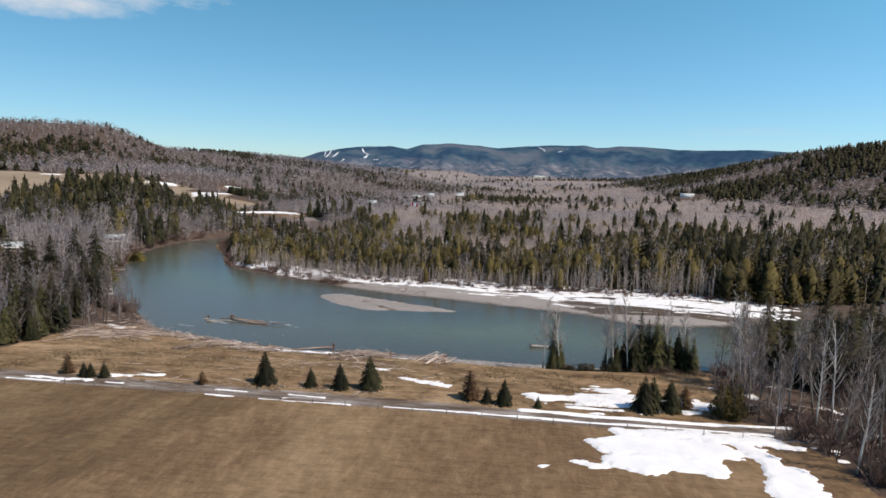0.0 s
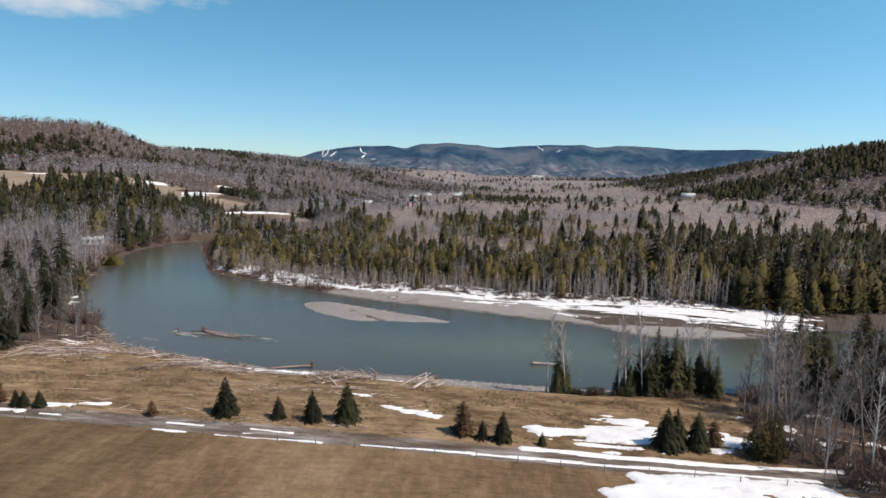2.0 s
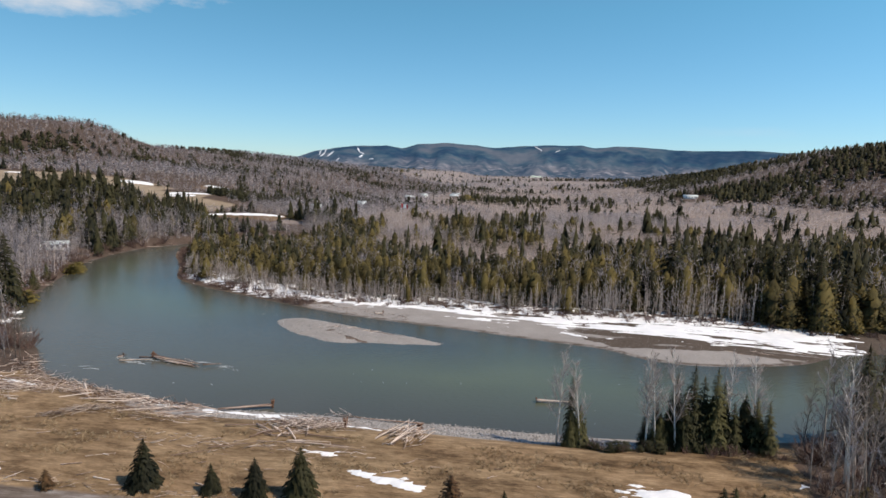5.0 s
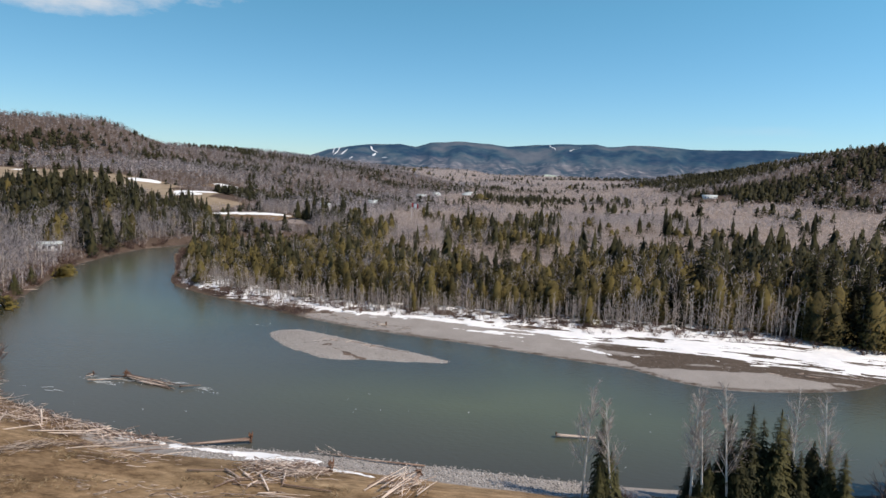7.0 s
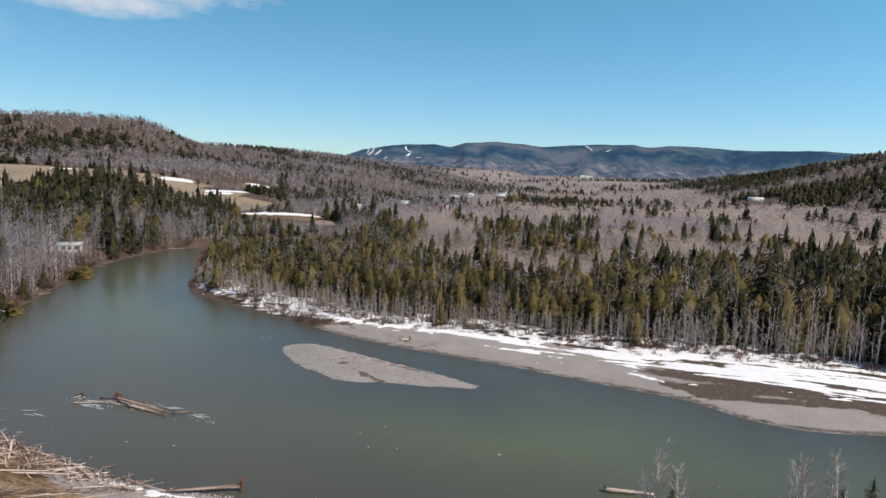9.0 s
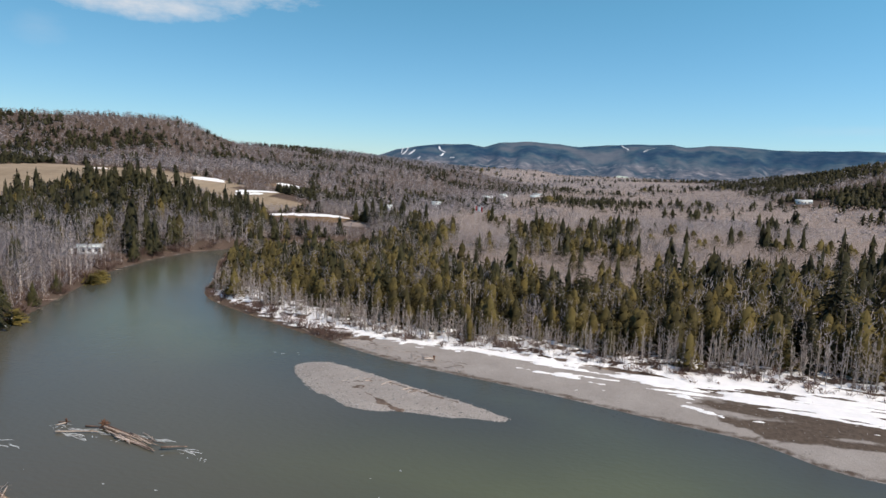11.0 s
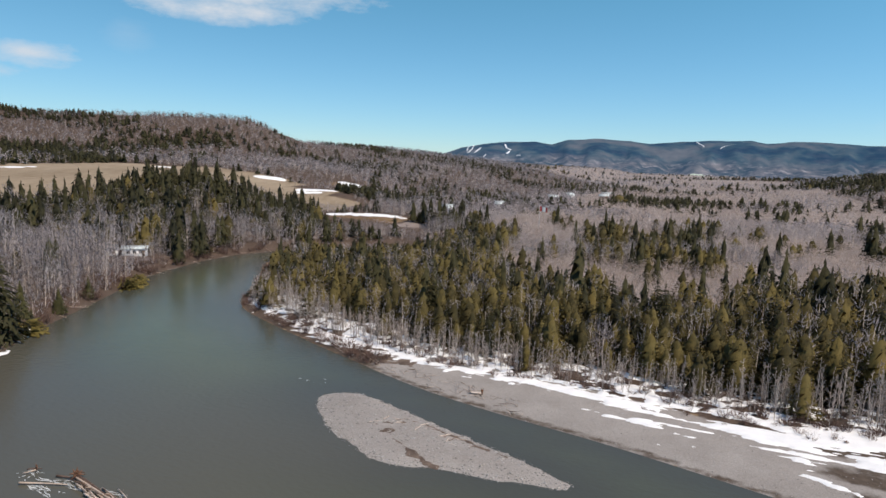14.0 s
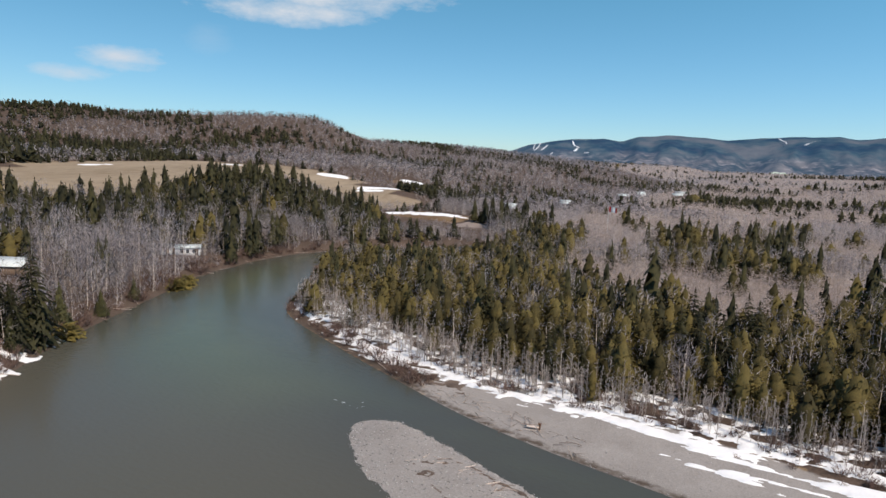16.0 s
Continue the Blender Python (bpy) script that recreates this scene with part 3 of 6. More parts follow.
def mountain_range():
    az = np.radians(np.linspace(-62, 50, 460))
    crest_az = [-62, -40, -25, -20.3, -18.6, -16.6, -14.3, -12.0, -10.4, -9.1, -6.8, -3.6, -2.0, 0.9, 6.0, 7.1, 9.0, 11.4, 13.8, 16, 19.5, 22.4, 28, 38, 50]
    crest_z = [120, 110, 105, 126, 172, 201, 220, 228, 216, 248, 264, 253, 236, 258, 272, 254, 265, 265, 252, 247, 252, 239, 240, 246, 240]
    deg = np.degrees(az)
    top = np.interp(deg, crest_az, crest_z) + fbm(deg * 40, deg * 0, 60, 4, 3) * 5
    rows = np.linspace(0, 1, 32)
    dist = 3300 + 1050 * rows
    A, D = np.meshgrid(az, dist)
    T, R = np.meshgrid(top, rows)
    x, y = np.sin(A) * D - 3, np.cos(A) * D + 40
    spur = fbm(np.degrees(A) * 30, R * 60, 60, 5, 8)
    z = 16 + (T - 16) * (0.05 + 0.92 * ramp01(R + spur * 0.34 * (1 - R), 0.0, 1.0)) + fbm(x, y, 220, 5, 9) * 26 * (1 - R) * R * 3
    mat = bpy.data.materials.new("hazy_forested_mountain")
    mat.use_nodes = True
    n, l = mat.node_tree.nodes, mat.node_tree.links
    b = n["Principled BSDF"]
    b.inputs["Roughness"].default_value = 1.0
    b.inputs["Specular IOR Level"].default_value = 0.0
    co = n.new("ShaderNodeTexCoord")

    def noise(scale, *stops):
        t = n.new("ShaderNodeTexNoise")
        t.inputs["Scale"].default_value, t.inputs["Detail"].default_value = scale, 8
        t.inputs["Roughness"].default_value = 0.5
        l.new(co.outputs["Object"], t.inputs["Vector"])
        r = n.new("ShaderNodeValToRGB")
        e = r.color_ramp.elements
        while len(e) < len(stops):
            e.new(0.5)
        for k, (p, c) in enumerate(stops):
            e[k].position, e[k].color = p, (*c, 1)
        l.new(t.outputs["Fac"], r.inputs[0])
        return r.outputs[0]

    def blend(fac, a, c):
        m = n.new("ShaderNodeMixRGB")
        for slot, v in ((0, fac), (1, a), (2, c)):
            if isinstance(v, float):
                m.inputs[slot].default_value = v
            else:
                l.new(v, m.inputs[slot])
        return m.outputs[0]

    # spruce stands and painted cloud shadow above, hardwood and clearings on the lower slopes
    # the blue cast of these colours is the haze of distance
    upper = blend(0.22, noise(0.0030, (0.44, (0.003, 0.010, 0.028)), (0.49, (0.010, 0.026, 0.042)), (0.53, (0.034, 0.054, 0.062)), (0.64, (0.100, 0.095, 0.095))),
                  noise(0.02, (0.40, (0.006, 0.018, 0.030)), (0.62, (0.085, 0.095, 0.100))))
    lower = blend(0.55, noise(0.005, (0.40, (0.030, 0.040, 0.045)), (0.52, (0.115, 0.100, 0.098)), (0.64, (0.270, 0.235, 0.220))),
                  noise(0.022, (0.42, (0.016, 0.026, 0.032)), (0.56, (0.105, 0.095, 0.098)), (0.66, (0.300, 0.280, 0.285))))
    rise = n.new("ShaderNodeSeparateXYZ")
    l.new(co.outputs["Object"], rise.inputs[0])
    wave = n.new("ShaderNodeTexNoise")
    wave.inputs["Scale"].default_value, wave.inputs["Detail"].default_value = 0.003, 5
    l.new(co.outputs["Object"], wave.inputs["Vector"])
    level = n.new("ShaderNodeMath")
    level.operation = 'MULTIPLY_ADD'
    l.new(wave.outputs["Fac"], level.inputs[0])
    level.inputs[1].default_value = 160.0
    l.new(rise.outputs[2], level.inputs[2])
    belt = n.new("ShaderNodeMapRange")
    belt.inputs["From Min"].default_value, belt.inputs["From Max"].default_value = 165.0, 215.0
    l.new(level.outputs[0], belt.inputs["Value"])
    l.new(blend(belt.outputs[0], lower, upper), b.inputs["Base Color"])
    # a faint blue glow adds more of that haze
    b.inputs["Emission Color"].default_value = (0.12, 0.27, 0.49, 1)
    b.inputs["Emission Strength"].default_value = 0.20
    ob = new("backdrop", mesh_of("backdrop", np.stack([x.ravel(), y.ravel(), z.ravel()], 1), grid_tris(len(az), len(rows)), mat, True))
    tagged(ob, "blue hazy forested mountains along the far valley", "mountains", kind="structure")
    return az, rows, x, y, z


M_AZ, M_ROWS, M_X, M_Y, M_Z = mountain_range()


def mountain_point(deg, row):
    i = (np.radians(deg) - M_AZ[0]) / (M_AZ[1] - M_AZ[0])
    j = row * (len(M_ROWS) - 1)
    i0, j0 = int(np.clip(i, 0, len(M_AZ) - 2)), int(np.clip(j, 0, len(M_ROWS) - 2))
    fx, fy = i - i0, j - j0
    return [float((f[j0, i0] * (1 - fx) + f[j0, i0 + 1] * fx) * (1 - fy) + (f[j0 + 1, i0] * (1 - fx) + f[j0 + 1, i0 + 1] * fx) * fy) for f in (M_X, M_Y, M_Z)]


SKI_SNOW = material("piste_snow", (0.55, 0.60, 0.66), (0.78, 0.80, 0.83), 0.01)


def ski_run(points, width):
    """A snow-covered piste that follows the slope: rows of azimuth and height on the slope."""
    v, t = [], []
    pts = catmull(points, 0.02)
    for k, (deg, row) in enumerate(pts):
        a, b = mountain_point(deg - width / 2, row), mountain_point(deg + width / 2, row)
        up = 9.0
        v += [(a[0], a[1] - 12, a[2] + up), (b[0], b[1] - 12, b[2] + up)]
        if k:
            i = 2 * k
            t += [(i - 2, i - 1, i + 1), (i - 2, i + 1, i)]
    ob = new("ski_run", mesh_of("ski_run", v, t, SKI_SNOW))
    tagged(ob, "narrow white snow-covered ski run on the forested mountain", "ski run", "ski runs on the mountain")


ski_run([(-14.57, 0.735), (-14.47, 0.65), (-14.22, 0.618), (-13.99, 0.588)], 0.15)
ski_run([(-14.15, 0.570), (-14.28, 0.525), (-14.42, 0.480)], 0.15)
ski_run([(-13.52, 0.478), (-13.12, 0.410)], 0.12)
ski_run([(-16.76, 0.580), (-17.03, 0.532), (-17.29, 0.465)], 0.17)
ski_run([(-17.42, 0.833), (-17.51, 0.609), (-17.70, 0.499), (-17.96, 0.415)], 0.09)
ski_run([(-17.83, 0.792), (-18.02, 0.484)], 0.08)
ski_run([(-16.26, 0.355), (-16.49, 0.276)], 0.06)
ski_run([(1.75, 0.80), (1.95, 0.75), (2.3, 0.69), (2.35, 0.65)], 0.08)
ski_run([(3.6, 0.63), (4.0, 0.68), (4.7, 0.70)], 0.06)
ski_run([(-13.2, 0.985), (-12.6, 0.99), (-12.0, 0.985)], 0.06)

# ---- snow ----


def capsule(x, y, ax, ay, bx, by, r):
    dx, dy = bx - ax, by - ay
    t = np.clip(((x - ax) * dx + (y - ay) * dy) / (dx * dx + dy * dy + 1e-9), 0, 1)
    return r - np.hypot(x - ax - t * dx, y - ay - t * dy)


def snow_sheet(label, shape, box, res=0.35, thick=0.22, group="old snow patches", name="snow_patch", mat=None, category="snow", grain=1.0):
    """Old snow (or mud) lying on the ground: thin at its ragged edge, thicker inside."""
    x0, x1, y0, y1 = box
    x, y = np.meshgrid(np.arange(x0, x1, res), np.arange(y0, y1, res))
    m = shape(x, y) + fbm(x * 0.28, y, 0.6, 3, 71) * min(0.8, 2.0 * res + 0.2) * (grain if res < 1 else 0)
    z = ground_z(x, y) + np.clip(m * 0.28, -0.3, thick) + 0.02 + fbm(x, y, 1.4, 2, 77) * 0.025
    z = np.where(m < 0, ground_z(x, y) - 0.12, z)
    keep = m > 0
    quad = keep[:-1, :-1] | keep[:-1, 1:] | keep[1:, :-1] | keep[1:, 1:]
    idx = np.arange(x.size).reshape(x.shape)
    a, b, c, d = idx[:-1, :-1][quad], idx[:-1, 1:][quad], idx[1:, 1:][quad], idx[1:, :-1][quad]
    t = np.concatenate([np.stack([a, b, c], 1), np.stack([a, c, d], 1)])
    used, inv = np.unique(t, return_inverse=True)
    v = np.stack([x.ravel(), y.ravel(), z.ravel()], 1)[used]
    ob = new(name, mesh_of(name, v, inv.reshape(-1, 3), mat or SNOW, True))
    return tagged(ob, label, category, group, "stuff")


def ragged(fn, amp=0.8, size=2.2, seed=3, sx=1.0):
    return lambda x, y: fn(x, y) + fbm(x * sx, y, size, 4, seed) * amp


snow_sheet("wide melting snow patch on brown field", ragged(lambda x, y: np.maximum(
    capsule(x, y, 15.5, 66, 24, 66.5, 3.6), np.maximum(capsule(x, y, 15, 61.5, 22.5, 62, 2.6), capsule(x, y, 15, 69.6, 33, 70.6, 1.3))), 2.0, 2.2, 5), (6, 38, 54, 73), 0.25)
snow_sheet("long snow tongue between field and trees", ragged(lambda x, y: np.maximum(
    capsule(x, y, 29.5, 69, 31.5, 62, 1.6), np.maximum(capsule(x, y, 31.5, 62, 29.8, 48, 2.6), np.maximum(
        capsule(x, y, 24, 71, 36, 69, 0.8), capsule(x, y, 33, 58, 34, 54, 0.9)))), 1.3, 1.8, 6), (20, 40, 44, 74))
snow_sheet("small thin snow patch on brown field", ragged(lambda x, y: np.maximum(capsule(x, y, 9, 60.5, 12, 59.8, 0.7), capsule(x, y, 5.2, 58.8, 6, 59, 0.3)), 0.5, 1.2, 8), (2, 16, 56, 64), 0.25)
snow_sheet("melting snow sheet on straw meadow", ragged(lambda x, y: np.maximum(
    capsule(x, y, 5.5, 80.3, 17, 80.6, 1.9), np.maximum(capsule(x, y, 15, 80.2, 28, 81.2, 2.5), np.maximum(
        capsule(x, y, 12, 85.5, 18, 85, 0.35), capsule(x, y, 12, 76.9, 19, 76.6, 0.5)))), 2.4, 1.3, 9, 0.4), (1, 34, 73, 89), 0.22)
snow_sheet("small oval snow patch on straw meadow", ragged(lambda x, y: capsule(x, y, -14.5, 84, -8.5, 82.3, 0.95), 1.0, 1.3, 11, 0.7), (-20, -4, 79, 88), 0.25)
snow_sheet("narrow snow strip on straw meadow", ragged(lambda x, y: np.maximum(capsule(x, y, -59, 76.8, -51, 78.2, 0.6), capsule(x, y, -70, 74, -60, 74.3, 0.3)), 0.5, 1.5, 12, 0.5), (-74, -46, 72, 82), 0.3)
snow_sheet("thin snow lines left along the farm track", ragged(lambda x, y: np.maximum.reduce(
    [capsule(x, y, -40.6, 72.0, -36.6, 72.0, 0.16), capsule(x, y, -33, 72.0, -20.2, 72.1, 0.22), capsule(x, y, -15.3, 72.3, 2.6, 72.5, 0.26),
     capsule(x, y, 2.6, 72.5, 34, 72.5, 0.34), capsule(x, y, -40.2, 74.3, -35.6, 74.2, 0.22), capsule(x, y, -29.5, 74.4, -24.3, 74.0, 0.25),
     capsule(x, y, -30, 73.3, -26.3, 73.2, 0.12), capsule(x, y, -57, 74.0, -54.4, 74.0, 0.2), capsule(x, y, -72, 73.0, -64, 73.2, 0.25),
     capsule(x, y, 3, 74.8, 22, 74.3, 0.55), capsule(x, y, 22, 74.3, 38, 75.2, 0.5), capsule(x, y, 9.4, 77.1, 16.6, 77.3, 0.4)]), 0.26, 1.1, 13, 0.2), (-76, 42, 69, 79), 0.18, 0.12, grain=0.35)
snow_sheet("bright snow strip along the river beach", ragged(lambda x, y: np.maximum.reduce([
    capsule(x, y, -41.5, 103.0, -31, 102.5, 0.5), capsule(x, y, -33, 102.5, -23.6, 101.6, 1.05), capsule(x, y, -28, 102.0, -23.6, 101.5, 1.3),
    capsule(x, y, -52, 104.2, -43, 103.3, 0.45), capsule(x, y, -21.5, 100.0, -15.5, 98.2, 0.3)]), 0.3, 1.5, 14, 0.4), (-58, -10, 96, 108), 0.22, 0.35)
snow_sheet("snow strip between driftwood logs on the bank", ragged(lambda x, y: np.maximum(capsule(x, y, -80, 107, -70, 106, 0.5), np.maximum(capsule(x, y, -22, 88.6, -18, 88, 0.35), capsule(x, y, -78, 104.6, -73, 104.8, 0.35))), 0.45, 1.5, 15, 0.6), (-84, -14, 84, 110), 0.3)


def far_bank_snow(x, y):
    tl = line_distance(x, y, TREE_LINE) * np.where(within(x, y, PENINSULA), 1, -1)
    low = np.interp(x, [-40, -18, 5, 20, 33, 52, 60, 74], [173, 165.5, 163, 160, 158, 155, 153.5, 156])
    right = ramp01(x, -30, -8)
    along = y + 0.10 * x
    streak = fbm(x * 0.11, along, 1.0, 4, 17) * 1.15 + fbm(x * 0.25, along, 4, 3, 18) * 0.6
    strip = np.minimum(tl + 2.2, -tl + 0.4) * 0.55
    strip = np.minimum(strip, 0.75) + streak * 1.7 - 0.30
    band = np.minimum((y - low) * 0.30 + fbm(x, 0 * x, 6, 3, 19) * 0.9, (-tl + 2.2) * 0.30)
    band = np.minimum(band, 0.85) + streak * 2.5 - 0.38
    line = strip * (1 - right) + band * right
    spots = np.minimum(np.minimum(tl + 2.0, 11.0 - tl) * 0.4, 0.7) + fbm(x, y, 1.8, 4, 37) * 2.2 + fbm(x, y, 8, 2, 38) * 0.5 - 0.34 - 0.30 * right
    m = np.maximum(line, spots)
    m = m - 2.5 * ramp01(x, 70, 80) - 1.5 * ramp01(-x, 96, 106) - 0.7 * ramp01(-x, 60, 80) * (tl < -0.5)
    return np.where((tl < -19) | (tl > 12), -1, m)


snow_sheet("broken white snow band along the wooded shore", far_bank_snow, (-108, 90, 152, 216), 0.3, 0.2)
snow_sheet("thin snow streaks on the gravel bar", ragged(lambda x, y: np.maximum(capsule(x, y, 12, 157.6, 17, 155.4, 0.45), np.maximum(capsule(x, y, -2, 163, 1, 162.6, 0.15), capsule(x, y, 60, 156, 74, 158, 0.4))), 0.3, 1.2, 19), (-6, 80, 150, 168), 0.25, 0.15)
snow_sheet("snow remnants under trees on the river bank", lambda x, y: fbm(x, y, 2.2, 4, 23) * 1.8 - 0.75 + np.minimum(capsule(x, y, -108, 139, -122, 156, 6), 0.6), (-132, -98, 128, 168), 0.5, 0.15)
snow_sheet("snow remnants among bare trees", lambda x, y: fbm(x, y, 2.2, 4, 29) * 1.6 - 1.2 + np.minimum(capsule(x, y, 38, 88, 48, 60, 8), 0.5), (28, 62, 50, 100), 0.5, 0.15)
snow_sheet("snow patches at the edge of the upland field", ragged(lambda x, y: np.maximum.reduce([
    capsule(x, y, -305, 483, -298, 488, 6.5), capsule(x, y, -251, 459, -238, 468, 8), capsule(x, y, -248, 446, -238, 452, 3), capsule(x, y, -267, 545, -261, 549, 7),
    capsule(x, y, -413, 352, -411, 372, 2.5), capsule(x, y, -390, 460, -380, 466, 3)]), 4, 9, 31), (-600, -170, 330, 580), 2.0, 0.5)
snow_sheet("grey-white snow and ice on an open yard", ragged(lambda x, y: np.maximum(capsule(x, y, -180, 384, -154, 394, 6), capsule(x, y, -60, 458, -42, 461, 3.5)), 9, 3.5, 33), (-205, -30, 365, 475), 0.9, 0.3)

# ---- mud and drift litter on the gravel ----


def mud_sheet(label, shape, box, amp=0.5, size=1.3, seed=83):
    return snow_sheet(label, ragged(shape, amp, size, seed), box, 0.22, 0.05, "mud patches", "mud_patch", MUD, "mud")


mud_sheet("dark wet hollow cut into the gravel island", lambda x, y: np.maximum(capsule(x, y, -35.2, 145.9, -31.5, 143.7, 0.18), capsule(x, y, -31.8, 143.7, -28.2, 142.2, 0.55)), (-38, -25, 140, 148), 0.3, 1.0)
mud_sheet("brown drift litter on the gravel island", lambda x, y: np.maximum.reduce([capsule(x, y, -39.0, 149.6, -36.2, 150.6, 0.25), capsule(x, y, -37.8, 147.2, -36.6, 148.8, 0.2), capsule(x, y, -33.5, 152.3, -27, 149.9, 0.2), capsule(x, y, -27, 149.9, -21, 147.9, 0.35)]), (-43, -18, 144, 155), 0.85, 1.2)
mud_sheet("brown silt and drift litter below the snow on the far shore", lambda x, y: np.minimum(line_distance(x, y, FAR_BANK) - 2.5, 8.0 - line_distance(x, y, FAR_BANK)) * 0.22 - 0.42 - 1.2 * ramp01(x, -50, -34) - 3.0 * within(x, y, RIVER), (-92, -10, 154, 204), 1.1, 3.0, 85)

# ---- trees ----


def tube(points, radii, sides=5):
    p, r = np.array(points, float), np.array(radii, float)
    n = len(p)
    v = []
    for k in range(n):
        d = p[min(k + 1, n - 1)] - p[max(k - 1, 0)]
        d = d / (np.linalg.norm(d) + 1e-9)
        u = np.cross(d, (0.3, 0.9, 0.1) if abs(d[2]) > 0.7 else (0, 0, 1))
        u /= np.linalg.norm(u) + 1e-9
        w = np.cross(d, u)
        a = np.linspace(0, 2 * np.pi, sides, endpoint=False)[:, None]
        v.append(p[k] + r[k] * (np.cos(a) * u + np.sin(a) * w))
    v = np.vstack(v)
    t = []
    for k in range(n - 1):
        for s in range(sides):
            a, b = k * sides + s, k * sides + (s + 1) % sides
            t += [(a, b, b + sides), (a, b + sides, a + sides)]
    for s in range(1, sides - 1):
        t += [(0, s + 1, s), ((n - 1) * sides, (n - 1) * sides + s, (n - 1) * sides + s + 1)]
    return v, np.array(t)


def join(pieces):
    v, t, off = [], [], 0
    for a, b in pieces:
        v.append(np.asarray(a, float))
        t.append(np.asarray(b, int).reshape(-1, 3) + off)
        off += len(a)
    return np.vstack(v), np.vstack(t)


def conifer(rng, h, width, whorls, per, sprigs, base=0.06, shape=0.85, droop=0.35, ragged_amount=0.25):
    """A conifer: a tapered trunk and whorls of drooping boughs with side sprigs. Returns wood and foliage."""
    lean = rng.normal(0, 0.012, 2)
    wood = tube([(0, 0, -0.3), (lean[0] * h * 0.5, lean[1] * h * 0.5, h * 0.5), (lean[0] * h, lean[1] * h, h * 0.97)], [h * 0.016, h * 0.010, h * 0.002], 5)
    v, t = [], []

    def tri(a, b, c):
        i = len(v)
        v.extend((a, b, c))
        t.append((i, i + 1, i + 2))

    for k in range(whorls):
        f = base + (0.97 - base) * (k + rng.uniform(-0.3, 0.3)) / whorls
        f = min(max(f, base), 0.985)
        reach = width * ((1 - f) ** shape) * (0.75 if f < base + 0.08 else 1.0)
        a0 = rng.uniform(0, 6.28)
        for b in range(per):
            az = a0 + 6.283 * (b + rng.uniform(-0.3, 0.3)) / per
            ln = max(0.10 * width, reach * rng.uniform(1 - ragged_amount, 1 + ragged_amount))
            c, s = math.cos(az), math.sin(az)
            root = np.array((lean[0] * h * f, lean[1] * h * f, (f + rng.uniform(-0.5, 0.5) * 0.9 / whorls) * h))
            side = np.array((-s, c, 0.0))
            rise = rng.uniform(0.05, 0.3) * (0.4 + f)

            def spine(q):
                return root + np.array((c * ln * q, s * ln * q, ln * (rise * q - droop * 1.6 * q * q)))
            w = ln * 0.20
            tri(spine(0.0) + side * w * 0.3, spine(0.55) + side * w, spine(1.0))
            tri(spine(0.0) - side * w * 0.3, spine(0.55) - side * w - np.array((0, 0, w * 0.5)), spine(1.0))
            for q in range(sprigs):
                u = 0.25 + 0.65 * q / max(1, sprigs - 1)
                for sgn in (-1, 1):
                    tip = spine(min(1.0, u + 0.22)) + side * sgn * ln * rng.uniform(0.22, 0.42) * (1.15 - u) - np.array((0, 0, ln * rng.uniform(0.05, 0.22)))
                    tri(spine(u - 0.12), spine(u + 0.12), tip)
    tri((lean[0] * h - 0.05 * width, 0, h * 0.90), (lean[0] * h + 0.05 * width, 0, h * 0.90), (lean[0] * h, 0, h))
    tri((lean[0] * h, -0.05 * width, h * 0.90), (lean[0] * h, 0.05 * width, h * 0.90), (lean[0] * h, 0, h))
    return wood, facing_out(np.array(v), np.array(t), width)


def bare_tree(rng, h, crown, limbs, twigs, sides=5, stem=0.010, first=0.35, twig_w=0.03, upright=1.0, limb=0.24):
    """A leafless birch or aspen: a slightly bent stem, rising limbs and many fine twigs. Returns stem and twigs."""
    bend = rng.normal(0, 0.006, (5, 2)).cumsum(0) * h
    zs = np.array([0, 0.25, 0.5, 0.75, 1.0]) * h
    pts = [(bend[k, 0], bend[k, 1], zs[k] - (0.3 if k == 0 else 0)) for k in range(5)]
    stemm = [tube(pts, [h * stem, h * stem * 0.85, h * stem * 0.62, h * stem * 0.38, h * stem * 0.1], sides)]
    v, t = [], []

    def tri(a, b, c):
        i = len(v)
        v.extend((a, b, c))
        t.append((i, i + 1, i + 2))

    for k in range(limbs):
        f = first + (0.97 - first) * (k + rng.uniform(0, 1)) / limbs
        j = min(3, int(f * 4))
        u = f * 4 - j
        root = np.array(pts[j]) * (1 - u) + np.array(pts[j + 1]) * u
        az = rng.uniform(0, 6.28)
        ln = crown * (1.05 - 0.75 * (f - first) / (1 - first)) * rng.uniform(0.6, 1.2)
        up = rng.uniform(0.7, 1.6) * upright
        d = np.array((math.cos(az), math.sin(az), up))
        d /= np.linalg.norm(d)
        mid = root + d * ln * 0.55
        end = root + d * ln + np.array((0, 0, 0.15 * ln))
        r = h * stem * limb
        stemm.append(tube([root, mid, end], [r, r * 0.6, r * 0.15], 3))
        for q in range(twigs):
            g = rng.uniform(0.2, 1.0)
            p = root + d * ln * g
            e = d + rng.normal(0, 0.55, 3)
            e /= np.linalg.norm(e)
            tl = ln * rng.uniform(0.25, 0.6)
            w = np.cross(e, rng.normal(0, 1, 3))
            w = w / (np.linalg.norm(w) + 1e-9) * twig_w
            tri(p - w, p + w, p + e * tl)
    return join(stemm), (np.array(v), np.array(t))


